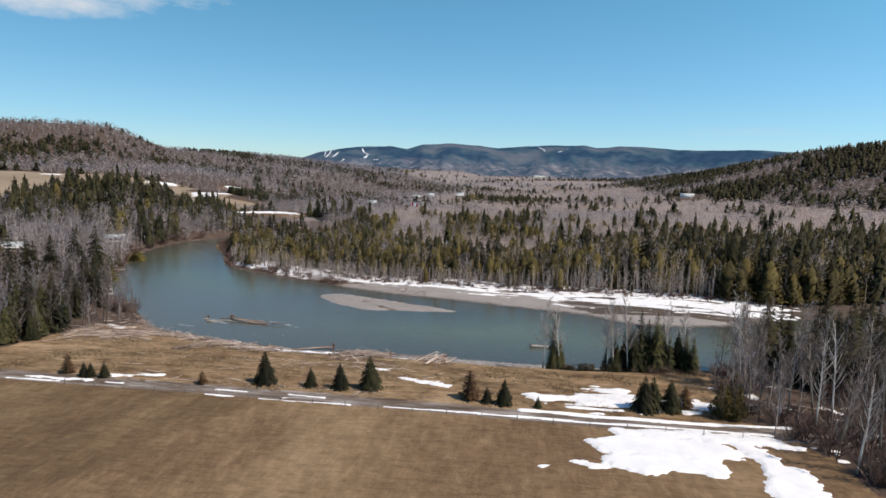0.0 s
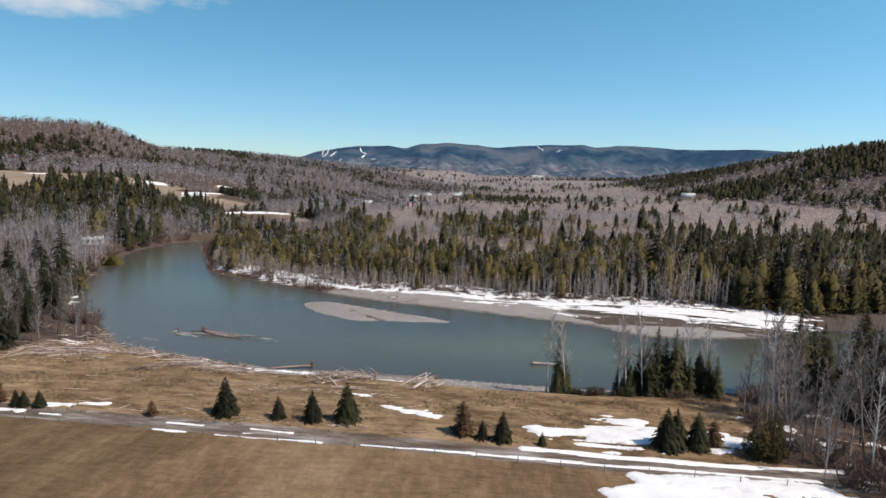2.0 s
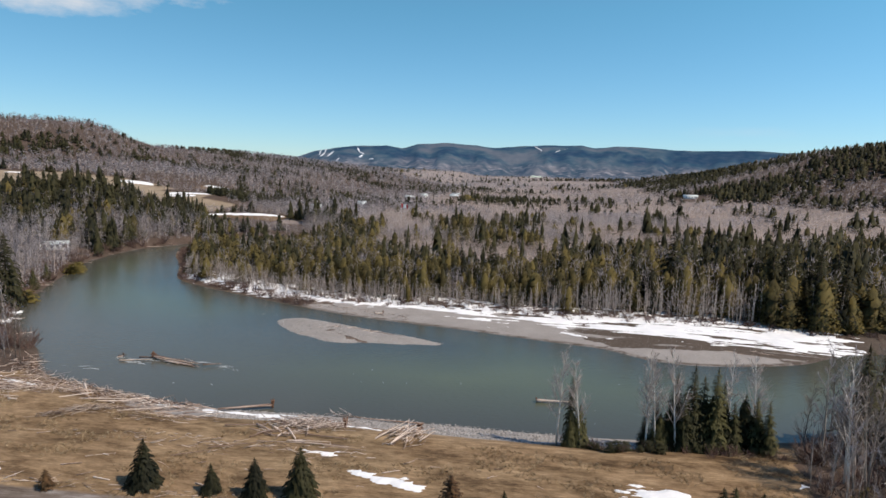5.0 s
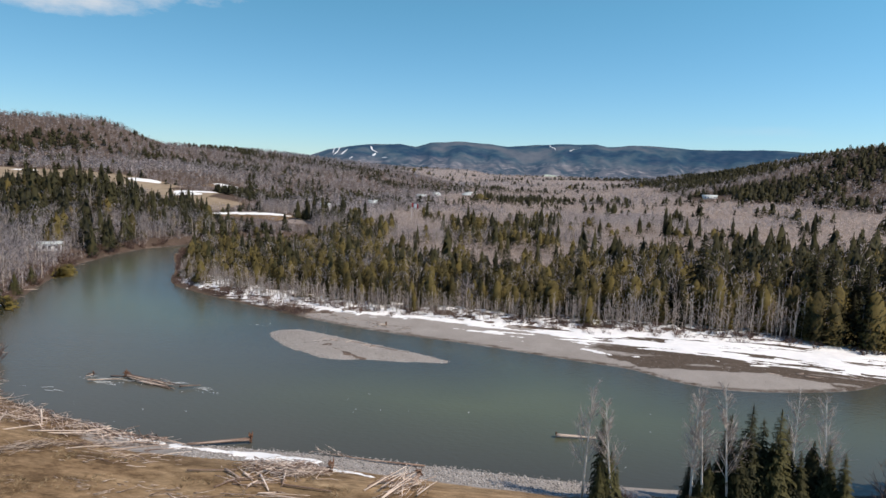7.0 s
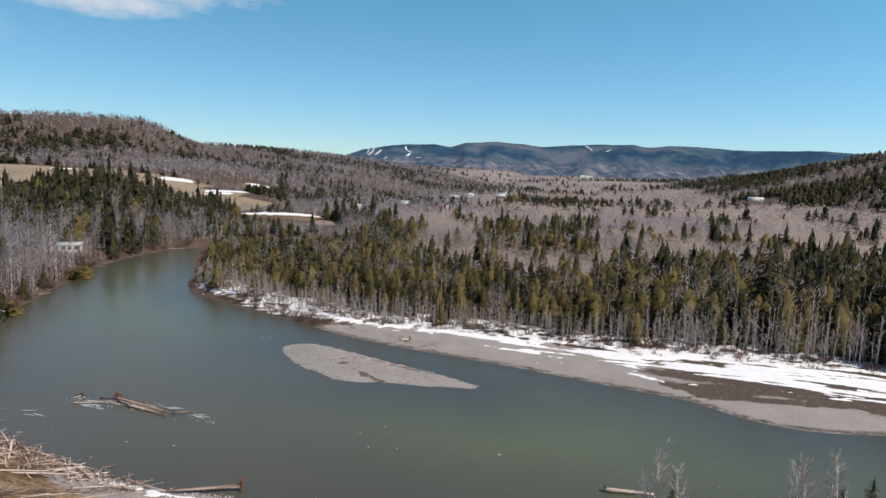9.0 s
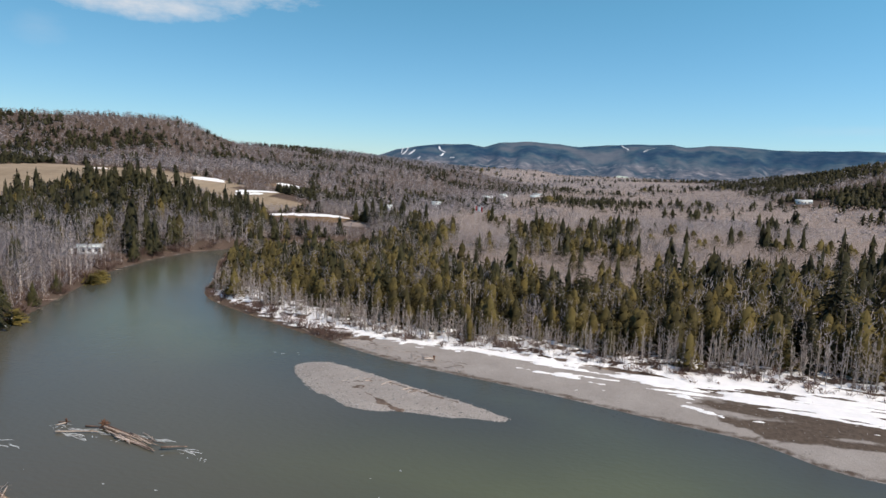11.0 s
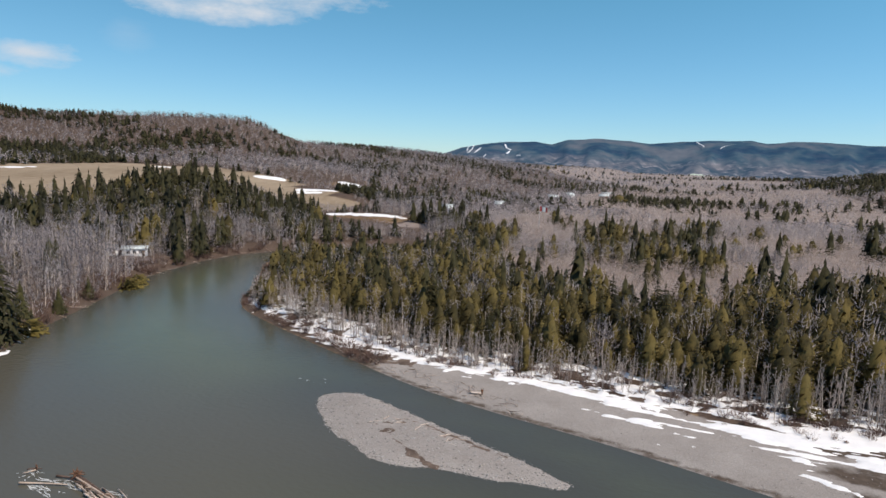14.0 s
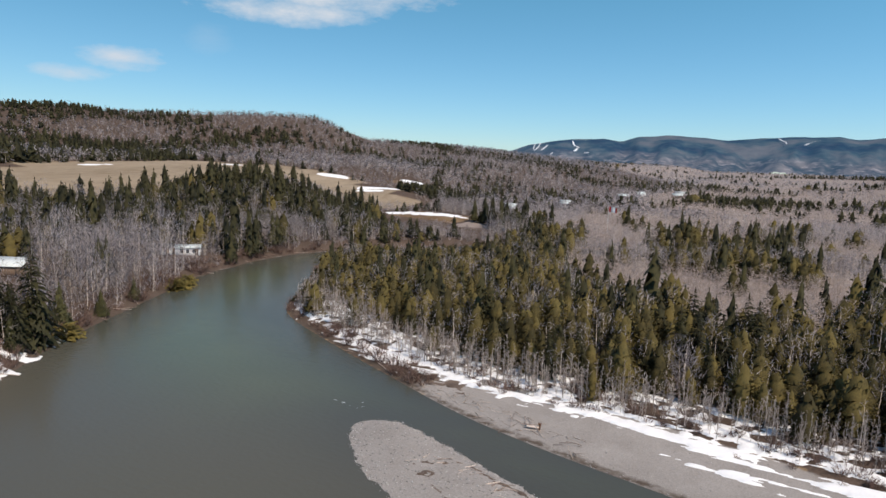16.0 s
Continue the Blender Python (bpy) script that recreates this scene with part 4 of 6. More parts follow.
def crown_core(rng, h, width, base, shape, rings, sides, fill):
    """The dense lumpy inside of an evergreen crown, hidden under its sprays."""
    lobes = rng.uniform(0, 6.28, 2)
    v, t = [(0, 0, base * h * 0.8)], []
    for k in range(rings):
        f = base + (0.87 - base) * (k + 0.4) / rings
        for q in range(sides):
            a = 6.283 * (q + 0.5 * (k % 2)) / sides
            r = fill * width * (1 - f) ** shape * min(1, (f - base) * 9 + 0.6) * (1 + 0.2 * math.sin(2 * a + lobes[0] + 5 * f) + 0.15 * math.sin(3 * a + lobes[1] - 9 * f)) * rng.uniform(0.55, 1.2)
            v.append((math.cos(a) * r, math.sin(a) * r, f * h + rng.uniform(-0.35, 0.35) * h / rings))
    v.append((0, 0, 0.93 * h))
    for q in range(sides):
        t += [(0, 1 + (q + 1) % sides, 1 + q), (len(v) - 1, len(v) - 1 - sides + q, len(v) - 1 - sides + (q + 1) % sides)]
    for k in range(rings - 1):
        for q in range(sides):
            a, b = 1 + k * sides + q, 1 + k * sides + (q + 1) % sides
            t += [(a, b, b + sides), (a, b + sides, a + sides)]
    return np.array(v), np.array(t)


def bushy(rng, h, width, clumps, size, base=0.06, shape=0.6, sloping=False, core=None):
    """A cedar or pine with a full ragged crown of many small sprays. Returns wood and foliage."""
    wood = tube([(0, 0, -0.3), (0.02 * h, 0, h * 0.5), (0, 0.01 * h, h * 0.95)], [h * 0.016, h * 0.010, h * 0.002], 4)
    lobes = rng.uniform(0, 6.28, 4)
    f = base + (1 - base) * (1 - np.sqrt(rng.uniform(0, 1, clumps)) ** 0.9)
    az = rng.uniform(0, 6.283, clumps)
    edge = width * ((1 - f) ** shape) * np.minimum(1, (f - base) * 9 + 0.55)
    edge = edge * (1 + 0.22 * np.sin(2 * az + lobes[0] + 5 * f) + 0.16 * np.sin(3 * az + lobes[1] - 9 * f))
    r = edge * np.sqrt(rng.uniform(0.5 if core else 0.25, 1.05, clumps))
    c = np.stack([np.cos(az) * r, np.sin(az) * r, f * h], 1)
    out = np.stack([np.cos(az), np.sin(az), rng.normal(0.15, 0.4, clumps)], 1) + rng.normal(0, 0.35, (clumps, 3))
    if sloping:
        out = np.stack([np.cos(az), np.sin(az), rng.normal(-0.85, 0.3, clumps)], 1) + rng.normal(0, 0.12, (clumps, 3))
    out /= np.linalg.norm(out, axis=1)[:, None]
    side = np.cross(out, (0.0, 0.0, 1.0) + rng.normal(0, 0.2, (clumps, 3)) if sloping else rng.normal(0, 1, (clumps, 3)))
    side /= np.linalg.norm(side, axis=1)[:, None] + 1e-9
    s = (size * rng.uniform(0.6, 1.3, clumps) * (0.55 + 0.6 * (1 - f)))[:, None]
    v = np.stack([c - out * s * 0.5 + side * s * 0.45, c - out * s * 0.5 - side * s * 0.45, c + out * s * 0.75], 1).reshape(-1, 3)
    tip = np.array([(-0.08 * width, 0, 0.92 * h), (0.08 * width, 0, 0.92 * h), (0, 0, h)])
    v = np.vstack([v, tip])
    pieces = [(v, np.arange(len(v)).reshape(-1, 3))]
    if core:
        pieces.append(crown_core(rng, h, width, base, shape, *core))
    return wood, facing_out(*join(pieces), width)


def twiggy(rng, h, width, twigs, twig_w, low=0.15):
    """A leafless crown seen from far off: a thin stem and a haze of fine rising twigs."""
    wood = tube([(0, 0, -0.3), (rng.normal(0, 0.02) * h, rng.normal(0, 0.02) * h, h * 0.8)], [h * 0.007, h * 0.002], 3)
    f = rng.uniform(low, 0.92, twigs)
    az = rng.uniform(0, 6.283, twigs)
    r = width * np.sin(np.pi * np.clip((f - low * 0.6) / (1.05 - low * 0.6), 0, 1)) ** 0.7 * np.sqrt(rng.uniform(0, 1, twigs)) * 0.85
    c = np.stack([np.cos(az) * r, np.sin(az) * r, f * h], 1)
    e = np.stack([np.cos(az) * 0.35, np.sin(az) * 0.35, np.full(twigs, 1.0)], 1) + rng.normal(0, 0.48, (twigs, 3))
    e /= np.linalg.norm(e, axis=1)[:, None]
    w = np.cross(e, rng.normal(0, 1, (twigs, 3)))
    w = w / (np.linalg.norm(w, axis=1)[:, None] + 1e-9) * twig_w
    ln = (h * rng.uniform(0.07, 0.16, twigs) * (1 if twigs > 60 else 1.4))[:, None]
    v = np.stack([c - w - e * ln * 0.5, c + w - e * ln * 0.5, c + e * ln * 0.5], 1).reshape(-1, 3)
    return wood, facing_out(v, np.arange(len(v)).reshape(-1, 3), width * 1.6)


def shrub(rng, h, stems, twigs, twig_w=0.03):
    v, t = [], []
    for k in range(stems):
        az, tilt = rng.uniform(0, 6.28), rng.uniform(0.1, 0.9)
        d = np.array((math.cos(az) * tilt, math.sin(az) * tilt, 1.0))
        d /= np.linalg.norm(d)
        r0 = np.array((math.cos(az), math.sin(az), 0)) * rng.uniform(0, 0.25) * h
        ln = h * rng.uniform(0.6, 1.1)
        for q in range(twigs + 1):
            g = 0 if q == 0 else rng.uniform(0.2, 0.8)
            e = d if q == 0 else d + rng.normal(0, 0.35, 3)
            w = np.cross(e, rng.normal(0, 1, 3))
            w = w / (np.linalg.norm(w) + 1e-9) * twig_w * (1.3 if q == 0 else 1)
            p = r0 + d * ln * g - (np.array((0, 0, 0.1)) if q == 0 else 0)
            i = len(v)
            v += [p - w, p + w, p + e * ln * (1 if q == 0 else rng.uniform(0.25, 0.5))]
            t.append((i, i + 1, i + 2))
    return np.array(v), np.array(t)


def outward(v, width):
    """Soft normals of a crown, away from its stem and a little up."""
    n = np.stack([v[:, 0], v[:, 1], np.full(len(v), 0.55 * width)], 1)
    return n / (np.linalg.norm(n, axis=1)[:, None] + 1e-9)


def facing_out(v, t, width):
    a, b, c = v[t[:, 0]], v[t[:, 1]], v[t[:, 2]]
    f = np.einsum("ij,ij->i", np.cross(b - a, c - a), outward((a + b + c) / 3, width)) < 0
    t = t.copy()
    t[f] = t[f][:, ::-1]
    return v, t


RNG = np.random.default_rng(11)


def tree_model(name, wood, leaf, wood_mat, leaf_mat):
    soft = outward(leaf[0], 0.2 * leaf[0][:, 2].max()) if name in ("spruce", "tall", "cedar", "rusty") else None
    return mesh_of("trunk", *wood, wood_mat, True), mesh_of("crown", *leaf, leaf_mat, normals=soft)


def plant(name, model, label, category, group, x, y, scale=1.0, z=None, crown="crown", squash=1.0):
    zz = float(ground_z(x, y)) if z is None else z
    ob = thing(name, label, category, group, at=(x, y, zz - 0.05), turn=random.uniform(0, 6.28))
    if category in ("birch", "sapling"):
        ob.rotation_euler = (random.gauss(0, 0.05), random.gauss(0, 0.05), ob.rotation_euler.z)
    ob.scale = (scale * squash, scale * squash, scale)
    part("trunk", model[0], ob)
    part(crown, model[1], ob)
    return ob


FIELD_SPRUCE = [tree_model("spruce", *conifer(RNG, 5.0, 1.95, 24, 11, 4, 0.03, 0.85, 0.28), CONIFER_BARK, SPRUCE) for _ in range(3)]
NEAR_CEDAR = [tree_model("cedar", *bushy(RNG, 10.5, 2.9, 2200, 0.36, 0.04, 0.5), CONIFER_BARK, CEDAR) for _ in range(2)]
RUSTY = [tree_model("rusty", *conifer(RNG, 4.4, 1.45, 22, 10, 3, 0.04, 0.6, 0.1, 0.4), CONIFER_BARK, BROWN_NEEDLES) for _ in range(2)]
TALL_SPRUCE = [tree_model("tall", *conifer(RNG, 12.5, 2.9, 28, 8, 2, 0.04, 0.75, 0.3, 0.45), CONIFER_BARK, SPRUCE) for _ in range(4)]
GROVE_SPRUCE = [tree_model("tall", *conifer(RNG, 12.5, 2.2, 36, 9, 3, 0.03, 0.75, 0.22, 0.4), CONIFER_BARK, GREEN_SPRUCE) for _ in range(3)]
GROVE_BUSHY = [tree_model("tall", *bushy(RNG, 12.5, 2.5, 950, 0.53, 0.02, 0.8, True, (10, 9, 0.66)), CONIFER_BARK, GREEN_SPRUCE) for _ in range(2)]
TALL_CEDAR = [tree_model("cedar", *bushy(RNG, 10.5, w, 760, 0.44, 0.04, sh, core=(9, 9, 0.52)), CONIFER_BARK, CEDAR) for w, sh in ((3.4, 0.38), (3.8, 0.34), (2.9, 0.50), (3.5, 0.42))]
BIRCH = [tree_model("birch", *bare_tree(RNG, 12.5, 2.8, 20, 20, 4, 0.0082, 0.22, 0.022, 1.4), bark, fine) for bark, fine in ((DARK_STEM, TWIGS), (STEM_BARK, MAUVE_TWIGS), (DARK_STEM, TWIGS), (BIRCH_BARK, MAUVE_TWIGS), (DARK_STEM, TWIGS))]
PALE_BIRCH = [tree_model("birch", *bare_tree(RNG, 12.5, 3.3, 30, 24, 6, 0.0125, 0.25, 0.026, 1.3), WHITE_BARK, SAPLING_TWIGS) for _ in range(3)]
EDGE_BIRCH = [tree_model("birch", *bare_tree(RNG, 12.5, 3.0, 22, 20, 6, 0.0125, 0.30, 0.022, 1.2, 0.36), bark, TWIGS) for bark in (WHITE_BARK, BIRCH_BARK, STEM_BARK)]
SAPLING = [tree_model("sapling", *bare_tree(RNG, 7.0, 1.3, 14, 18, 3, 0.0080, 0.12, 0.018, 2.0), BIRCH_BARK, SAPLING_TWIGS) for _ in range(4)]
BUSH = [mesh_of("shrub", *shrub(RNG, 1.6, 26, 4, 0.022), SHRUB) for _ in range(3)]

# young spruces on the meadow: x, y, height
for x, y, h in [(-18.9, 78.6, 5.3), (-23.2, 78.0, 4.1), (-27.6, 78.0, 3.1), (-34.5, 78.0, 5.1), (0.6, 76.3, 3.8), (-1.8, 76.4, 2.5),
                (5.2, 76.0, 1.7), (-58.6, 75.8, 2.5), (-60.6, 75.6, 2.3), (-61.8, 75.7, 2.3)]:
    plant("spruce_tree", FIELD_SPRUCE[int(h * 10) % 3], "young dark green spruce standing alone on the straw meadow", "spruce", "young spruces on the meadow", x, y, h / 5.0)
for x, y, h in [(-4.2, 77.4, 4.3), (-65, 76.4, 3.1), (-43.2, 75.8, 2.2), (25.4, 79.4, 3.6)]:
    plant("rusty_conifer", RUSTY[int(h * 10) % 2], "thin rusty brown young conifer on the straw meadow", "conifer", "rusty conifers on the meadow", x, y, h / 4.4)
for x, y, h in [(19.6, 77.8, 5.2), (20.9, 78.6, 4.9), (23.2, 78.4, 4.7)]:
    plant("spruce_tree", FIELD_SPRUCE[int(h * 10) % 3], "dark spruce in a small clump beside the snow", "spruce", "spruce clump by the snow", x, y, h / 5.0)
for x, y, h in [(29.6, 77.2, 5.6), (31.0, 77.0, 5.0), (31.6, 78.6, 6.0)]:
    plant("cedar_tree", NEAR_CEDAR[int(h * 10) % 2], "olive green cedar at the edge of the snow", "cedar", "cedars by the snow", x, y, h / 10.5)
DARK_EDGE = [(45.5, 96.5, 10.5, 0), (48.0, 94.0, 11.5, 1), (50.5, 91.5, 11.0, 2), (47.0, 99.0, 9.5, 3), (53.5, 95.0, 12.0, 0), (55.0, 88.5, 11.5, 1), (57.0, 80.0, 12.0, 2),
             (-93, 121, 8.5, 0), (-96, 124, 9.5, 1), (-99.5, 126, 10.5, 2), (-97, 118, 10.0, 3), (-92.5, 113, 9.0, 2), (-88, 108, 8.0, 3), (-90, 101, 8.5, 0)]
# grove on the near bank
plant("spruce_tree", GROVE_SPRUCE[0], "thin ragged spruce at the water's edge", "spruce", "riverside spruce grove", 8.4, 98.6, 10.4 / 12.5, squash=0.55)
for x, y, h, k in [(8.3, 95.6, 3.8, 1), (19.0, 98.2, 6.2, 2), (21.4, 98.5, 9.5, 3), (23.0, 98.0, 10.6, 0), (24.6, 98.8, 9.4, 1),
                   (25.6, 97.6, 10.4, 2), (26.9, 98.6, 8.6, 3), (28.0, 97.6, 6.4, 0), (22.0, 97.2, 7.4, 1), (30.6, 98.0, 7.2, 2), (31.8, 97.0, 6.6, 3), (17.6, 98.6, 4.6, 0)]:
    plant("spruce_tree", GROVE_SPRUCE[k % 3], "dense dark green spruce in a riverside grove", "spruce", "riverside spruce grove", x, y + 1.9, h * 1.08 / 12.5, squash=1.0)
for x, y, h, k in [(19.4, 99.6, 5.2, 0), (20.6, 100.4, 6.2, 1), (22.6, 100.2, 5.6, 0), (24.0, 99.8, 6.8, 1), (25.6, 100.6, 7.4, 0), (27.2, 100.0, 6.6, 1), (28.6, 100.6, 5.4, 0), (29.8, 101.2, 7.8, 1), (31.4, 100.2, 4.8, 0), (9.6, 99.0, 5.6, 1), (8.2, 97.6, 3.0, 0)]:
    plant("spruce_tree", GROVE_BUSHY[k], "bushy dark green spruce low in a riverside grove", "spruce", "riverside spruce grove", x, y, h / 12.5, squash=1.5)
for x, y, h, k in [(6.8, 96.4, 9.0, 0), (9.6, 96.2, 8.0, 1), (17.8, 97.6, 9.2, 2), (18.9, 97.2, 8.8, 3), (21.3, 97.2, 9.4, 4), (27.6, 98.8, 8.8, 0), (31.2, 98.6, 8.8, 1)]:
    plant("birch_tree", PALE_BIRCH[k % 3], "slender leafless pale birch on the river bank", "birch", "riverside birches", x, y + 2.0, h * 1.36 / 12.5, squash=0.9)
for x, y, h, k in [(39.4, 80.9, 13.4, 1), (47.8, 89.3, 13.4, 2), (36.2, 89.5, 13.2, 0), (37.0, 90.4, 14.2, 1), (37.6, 89.2, 12.6, 2), (36.6, 91.4, 13.6, 0), (38.4, 90.6, 12.8, 1), (42.5, 80.4, 12.5, 2), (44.0, 78.6, 13.4, 0),
                   (41.0, 70.5, 12.2, 1), (43.8, 67.2, 13.0, 2), (39.4, 63.4, 11.6, 0), (46.0, 62.0, 12.6, 1), (48.8, 72.0, 13.2, 2), (40.6, 75.2, 12.0, 0), (51.0, 84.0, 13.5, 1)]:
    plant("birch_tree", EDGE_BIRCH[k], "tall leafless white birch at the woods' edge", "birch", "white birches at the woods' edge", x, y, h / 12.5, squash=0.9)

for x, y, h, k in DARK_EDGE:
    plant("spruce_tree", TALL_SPRUCE[k % 4], "dark spruce among bare trees on the river bank", "spruce", "dark spruces among bare trees", x, y, h / 12.5, squash=1.1)

for x, y, h, k in [(-83.6, 91.0, 5.5, 0), (-84.8, 93.6, 7.5, 1), (-86.2, 96.8, 8.5, 0), (-84.2, 98.6, 5.0, 1), (-88.5, 99.5, 9.0, 0), (-90.5, 104.5, 9.5, 1), (-87.0, 103.0, 6.5, 0), (-94.0, 108.5, 9.0, 1), (-98.5, 109.5, 8.0, 0),
                   (-85.8, 88.0, 7.0, 1), (-89.0, 92.5, 8.5, 0), (-93.5, 99.0, 9.5, 1), (-113.5, 147.0, 6.0, 0), (-115.5, 150.5, 7.5, 1), (-118.5, 156.5, 6.5, 0), (-121.5, 160.0, 8.5, 1), (-119.0, 150.0, 9.0, 0), (-125.0, 170.5, 6.0, 1), (-131.5, 183.0, 5.5, 0), (-148.0, 186.0, 11.0, 1), (-151.0, 190.0, 10.0, 0), (58.0, 92.0, 11.0, 1), (55.5, 84.0, 10.0, 0), (61.0, 86.0, 11.5, 1), (52.5, 98.0, 9.0, 0), (63.0, 78.0, 11.0, 0)]:
    plant("spruce_tree", GROVE_BUSHY[k], "dark bushy spruce at the edge of the bare woods", "spruce", "dark spruces among bare trees", x, y, h / 12.5, squash=1.25)


def spacing(d):
    return np.maximum(2.6, np.minimum(0.0085 * d + 0.9, 0.0068 * d + 1.6)) * (1 + 0.2 * ramp01(d, 300, 600))


def scatter():
    """Candidate places, thinner with distance."""
    rng = np.random.default_rng(5)
    xs, ys, ds = [], [], []
    d = 45.0
    while d < 3350:
        s = spacing(d)
        n = int(radians(128) * d / s)
        a = np.radians(-77) + (np.arange(n) + rng.uniform(0, 1, n)) / n * radians(128)
        r = d + rng.uniform(-0.5, 0.5, n) * s
        xs.append(-4 + np.sin(a) * r)
        ys.append(45 + np.cos(a) * r)
        ds.append(r)
        d += s
    return np.concatenate(xs), np.concatenate(ys), np.concatenate(ds)


TX, TY, TD = scatter()
# a thicket of saplings fills the front of the wooded point
fx, fy = np.meshgrid(np.arange(-106, 80, 1.4), np.arange(166, 222, 1.4))
fx, fy = (fx + RNG.uniform(-0.8, 0.8, fx.shape)).ravel(), (fy + RNG.uniform(-0.8, 0.8, fy.shape)).ravel()
belt = within(fx, fy, PENINSULA) & (line_distance(fx, fy, TREE_LINE) < 8.5 - 1.0 * ramp01(fx, 20, 45)) & (RNG.uniform(0, 1, len(fx)) < 0.85)
gx, gy = np.meshgrid(np.arange(30, 100, 2.5), np.arange(40, 132, 2.5))
gx, gy = (gx + RNG.uniform(-1.2, 1.2, gx.shape)).ravel(), (gy + RNG.uniform(-1.2, 1.2, gy.shape)).ravel()
THICKET = np.concatenate([np.zeros(len(TX), bool), np.ones(int(belt.sum()), bool), np.zeros(len(gx), bool)])
more = np.concatenate([np.zeros(len(TX) + int(belt.sum()), bool), np.ones(len(gx), bool)])
TX, TY = np.concatenate([TX, fx[belt], gx]), np.concatenate([TY, fy[belt], gy])
TD = np.hypot(TX + 4, TY - 45)
ti = dict((k, grid_sample(L[k].astype(float), TX, TY)) for k in ("hill", "dn", "df", "river", "left", "z"))
near_d = TD < 420
exact = land(TX[near_d], TY[near_d])
for k in ("dn", "df", "hill"):
    ti[k][near_d] = exact[k]
ti["river"] = ti["river"] > 0.3
ti["river"][near_d] = exact["river"] | (exact["bar"] > -1)
ti["near"] = ti["dn"] < ti["df"]
TK = woods(TX, TY, ti)
TK[(TK == 2) & (TY > 340) & (TD > 370)] = 4
RND = np.random.default_rng(21)
R1, R2, R3 = RND.uniform(0, 1, len(TX)), RND.uniform(0, 1, len(TX)), RND.uniform(0, 1, len(TX))
clump = fbm(TX, TY, 34, 3, 61)
clump_far = fbm(TX, TY, 110, 4, 62)
tl = line_distance(TX, TY, TREE_LINE)
# species: 0 none, 1 birch, 2 sapling, 3 cedar, 4 spruce
SP = np.zeros(len(TX), int)
evergreen = evergreen_at(TX, TY, clump)
p1 = TK == 1
SP[p1] = np.where(R1 < evergreen, np.where(R2 < 0.62 - 0.30 * ramp01(TX, 45, 75), 3, np.where(R2 < 0.79 + 0.06 * ramp01(TX, 45, 75), 4, 1)), np.where((clump > 0.42) & (R2 < 0.34) | (R2 < 0.010), np.where(R3 < 0.72, 3, 4), 1))[p1]
right = ramp01(TX, -5, 30)
SP[p1 & (evergreen > 0.5) & (SP >= 3) & (TX < 32) & (RND.uniform(0, 1, len(TX)) < 0.22)] = 0
grove_row = p1 & (np.abs(TY - 445 - 20 * clump) < 26) & (TX > -75) & (TX < 40) & (R2 < 0.12)
SP[grove_row] = np.where(R1 < 0.75, 3, 4)[grove_row]
front = p1 & (tl < (8.5 + 3 * clump) * (1 - 0.2 * ramp01(TX, 20, 45))) & (TY < 300)
SP[front] = np.where(R1 < 0.03, 3, np.where(R2 < right * 0.35, 0, 2))[front]
dark_end = p1 & (TX > 56 + 8 * clump) & (tl < 45)
SP[dark_end & ~THICKET] = np.where(R1 < 0.55, 4, np.where(R1 < 0.90, 3, 1))[dark_end & ~THICKET]
SP[THICKET & (SP > 0)] = 2
SP[THICKET & dark_end & (R2 < 0.75)] = 0
p2 = TK == 2
dark = 0.05 + 0.42 * ramp01(ti["dn"], 30, 60) + clump * 0.65
dark = dark + 0.3 * ramp01(TY, 208, 235) - 0.14 * ramp01(TY, 175, 215)
dark = dark * (0.45 + 0.55 * ramp01(TY, 130, 175))
SP[p2] = np.where(R1 < dark, np.where((R2 < 0.75) | (TY < 130), 4, 3), 1)[p2]
knoll = p2 & (np.hypot(TX + 236, TY - 352) < 44)
SP[knoll] = np.where(R1 < 0.9, 4, 1)[knoll]
p3 = TK == 3
SP[p3] = np.where(R1 < (0.05 + 0.45 * (clump > 0.02)) * ramp01(TX, 42, 54), 4, np.where(R2 < 0.17, 1, np.where(R2 < 0.34, 2, 0)))[p3]
p4 = TK == 4
rim = line_distance(TX, TY, np.vstack([FIELD, FIELD[:1]])) < 16
# the east hill's spruce share is raised, partly in place of cloud shade
SP[p4] = np.where(R1 < np.where(TX > 0, 0.78, (0.34 + 0.40 * ramp01(ti["hill"], 50, 80)) * (1 - 0.75 * ramp01(np.degrees(np.arctan2(TX + 5, TY - 77)), -29, -22)) + 0.3 * rim) + clump_far * np.where((TX < 0) & (TX > -0.45 * TY), 0.9, 1.9), 4, 1)[p4]
far_mix = (TK == 1) & (TY > 700)
SP[far_mix] = np.where(R1 < np.maximum(0.008, (clump_far - 0.12) * 1.7), np.where(R2 < 0.85, 4, 3), 1)[far_mix]
SP[more & (TK != 3)] = 0
from_south = np.degrees(np.arctan2(TX + 4, TY - 45))
SP[(TD > 470) & ((from_south < -66) | (from_south > 34))] = 0
SP[(SP == 3) & (TD > 430) & (R3 < 0.9)] = 4
SP[(SP == 4) & p3 & (TY < 78)] = 0
TZ = ground_z(TX, TY)
size = 0.60 + 0.58 * R3
tall = ramp01(TX, -5, 45)
size[p1] *= (0.70 + 0.40 * tall)[p1] * np.where(SP[p1] == 4, 1.1, 1.0)
size[p2] *= 0.82
open_valley = (TK == 1) & (evergreen < 0.5)
size[open_valley] *= 0.95 / (0.70 + 0.40 * tall[open_valley])
hedge = open_valley & (SP == 1) & (TY > 300) & (fbm(TX * 0.45, TY, 42, 3, 79) > 0.24)
size[hedge] = 0.55 + 0.25 * R3[hedge]
brush = open_valley & (SP == 1) & ~hedge
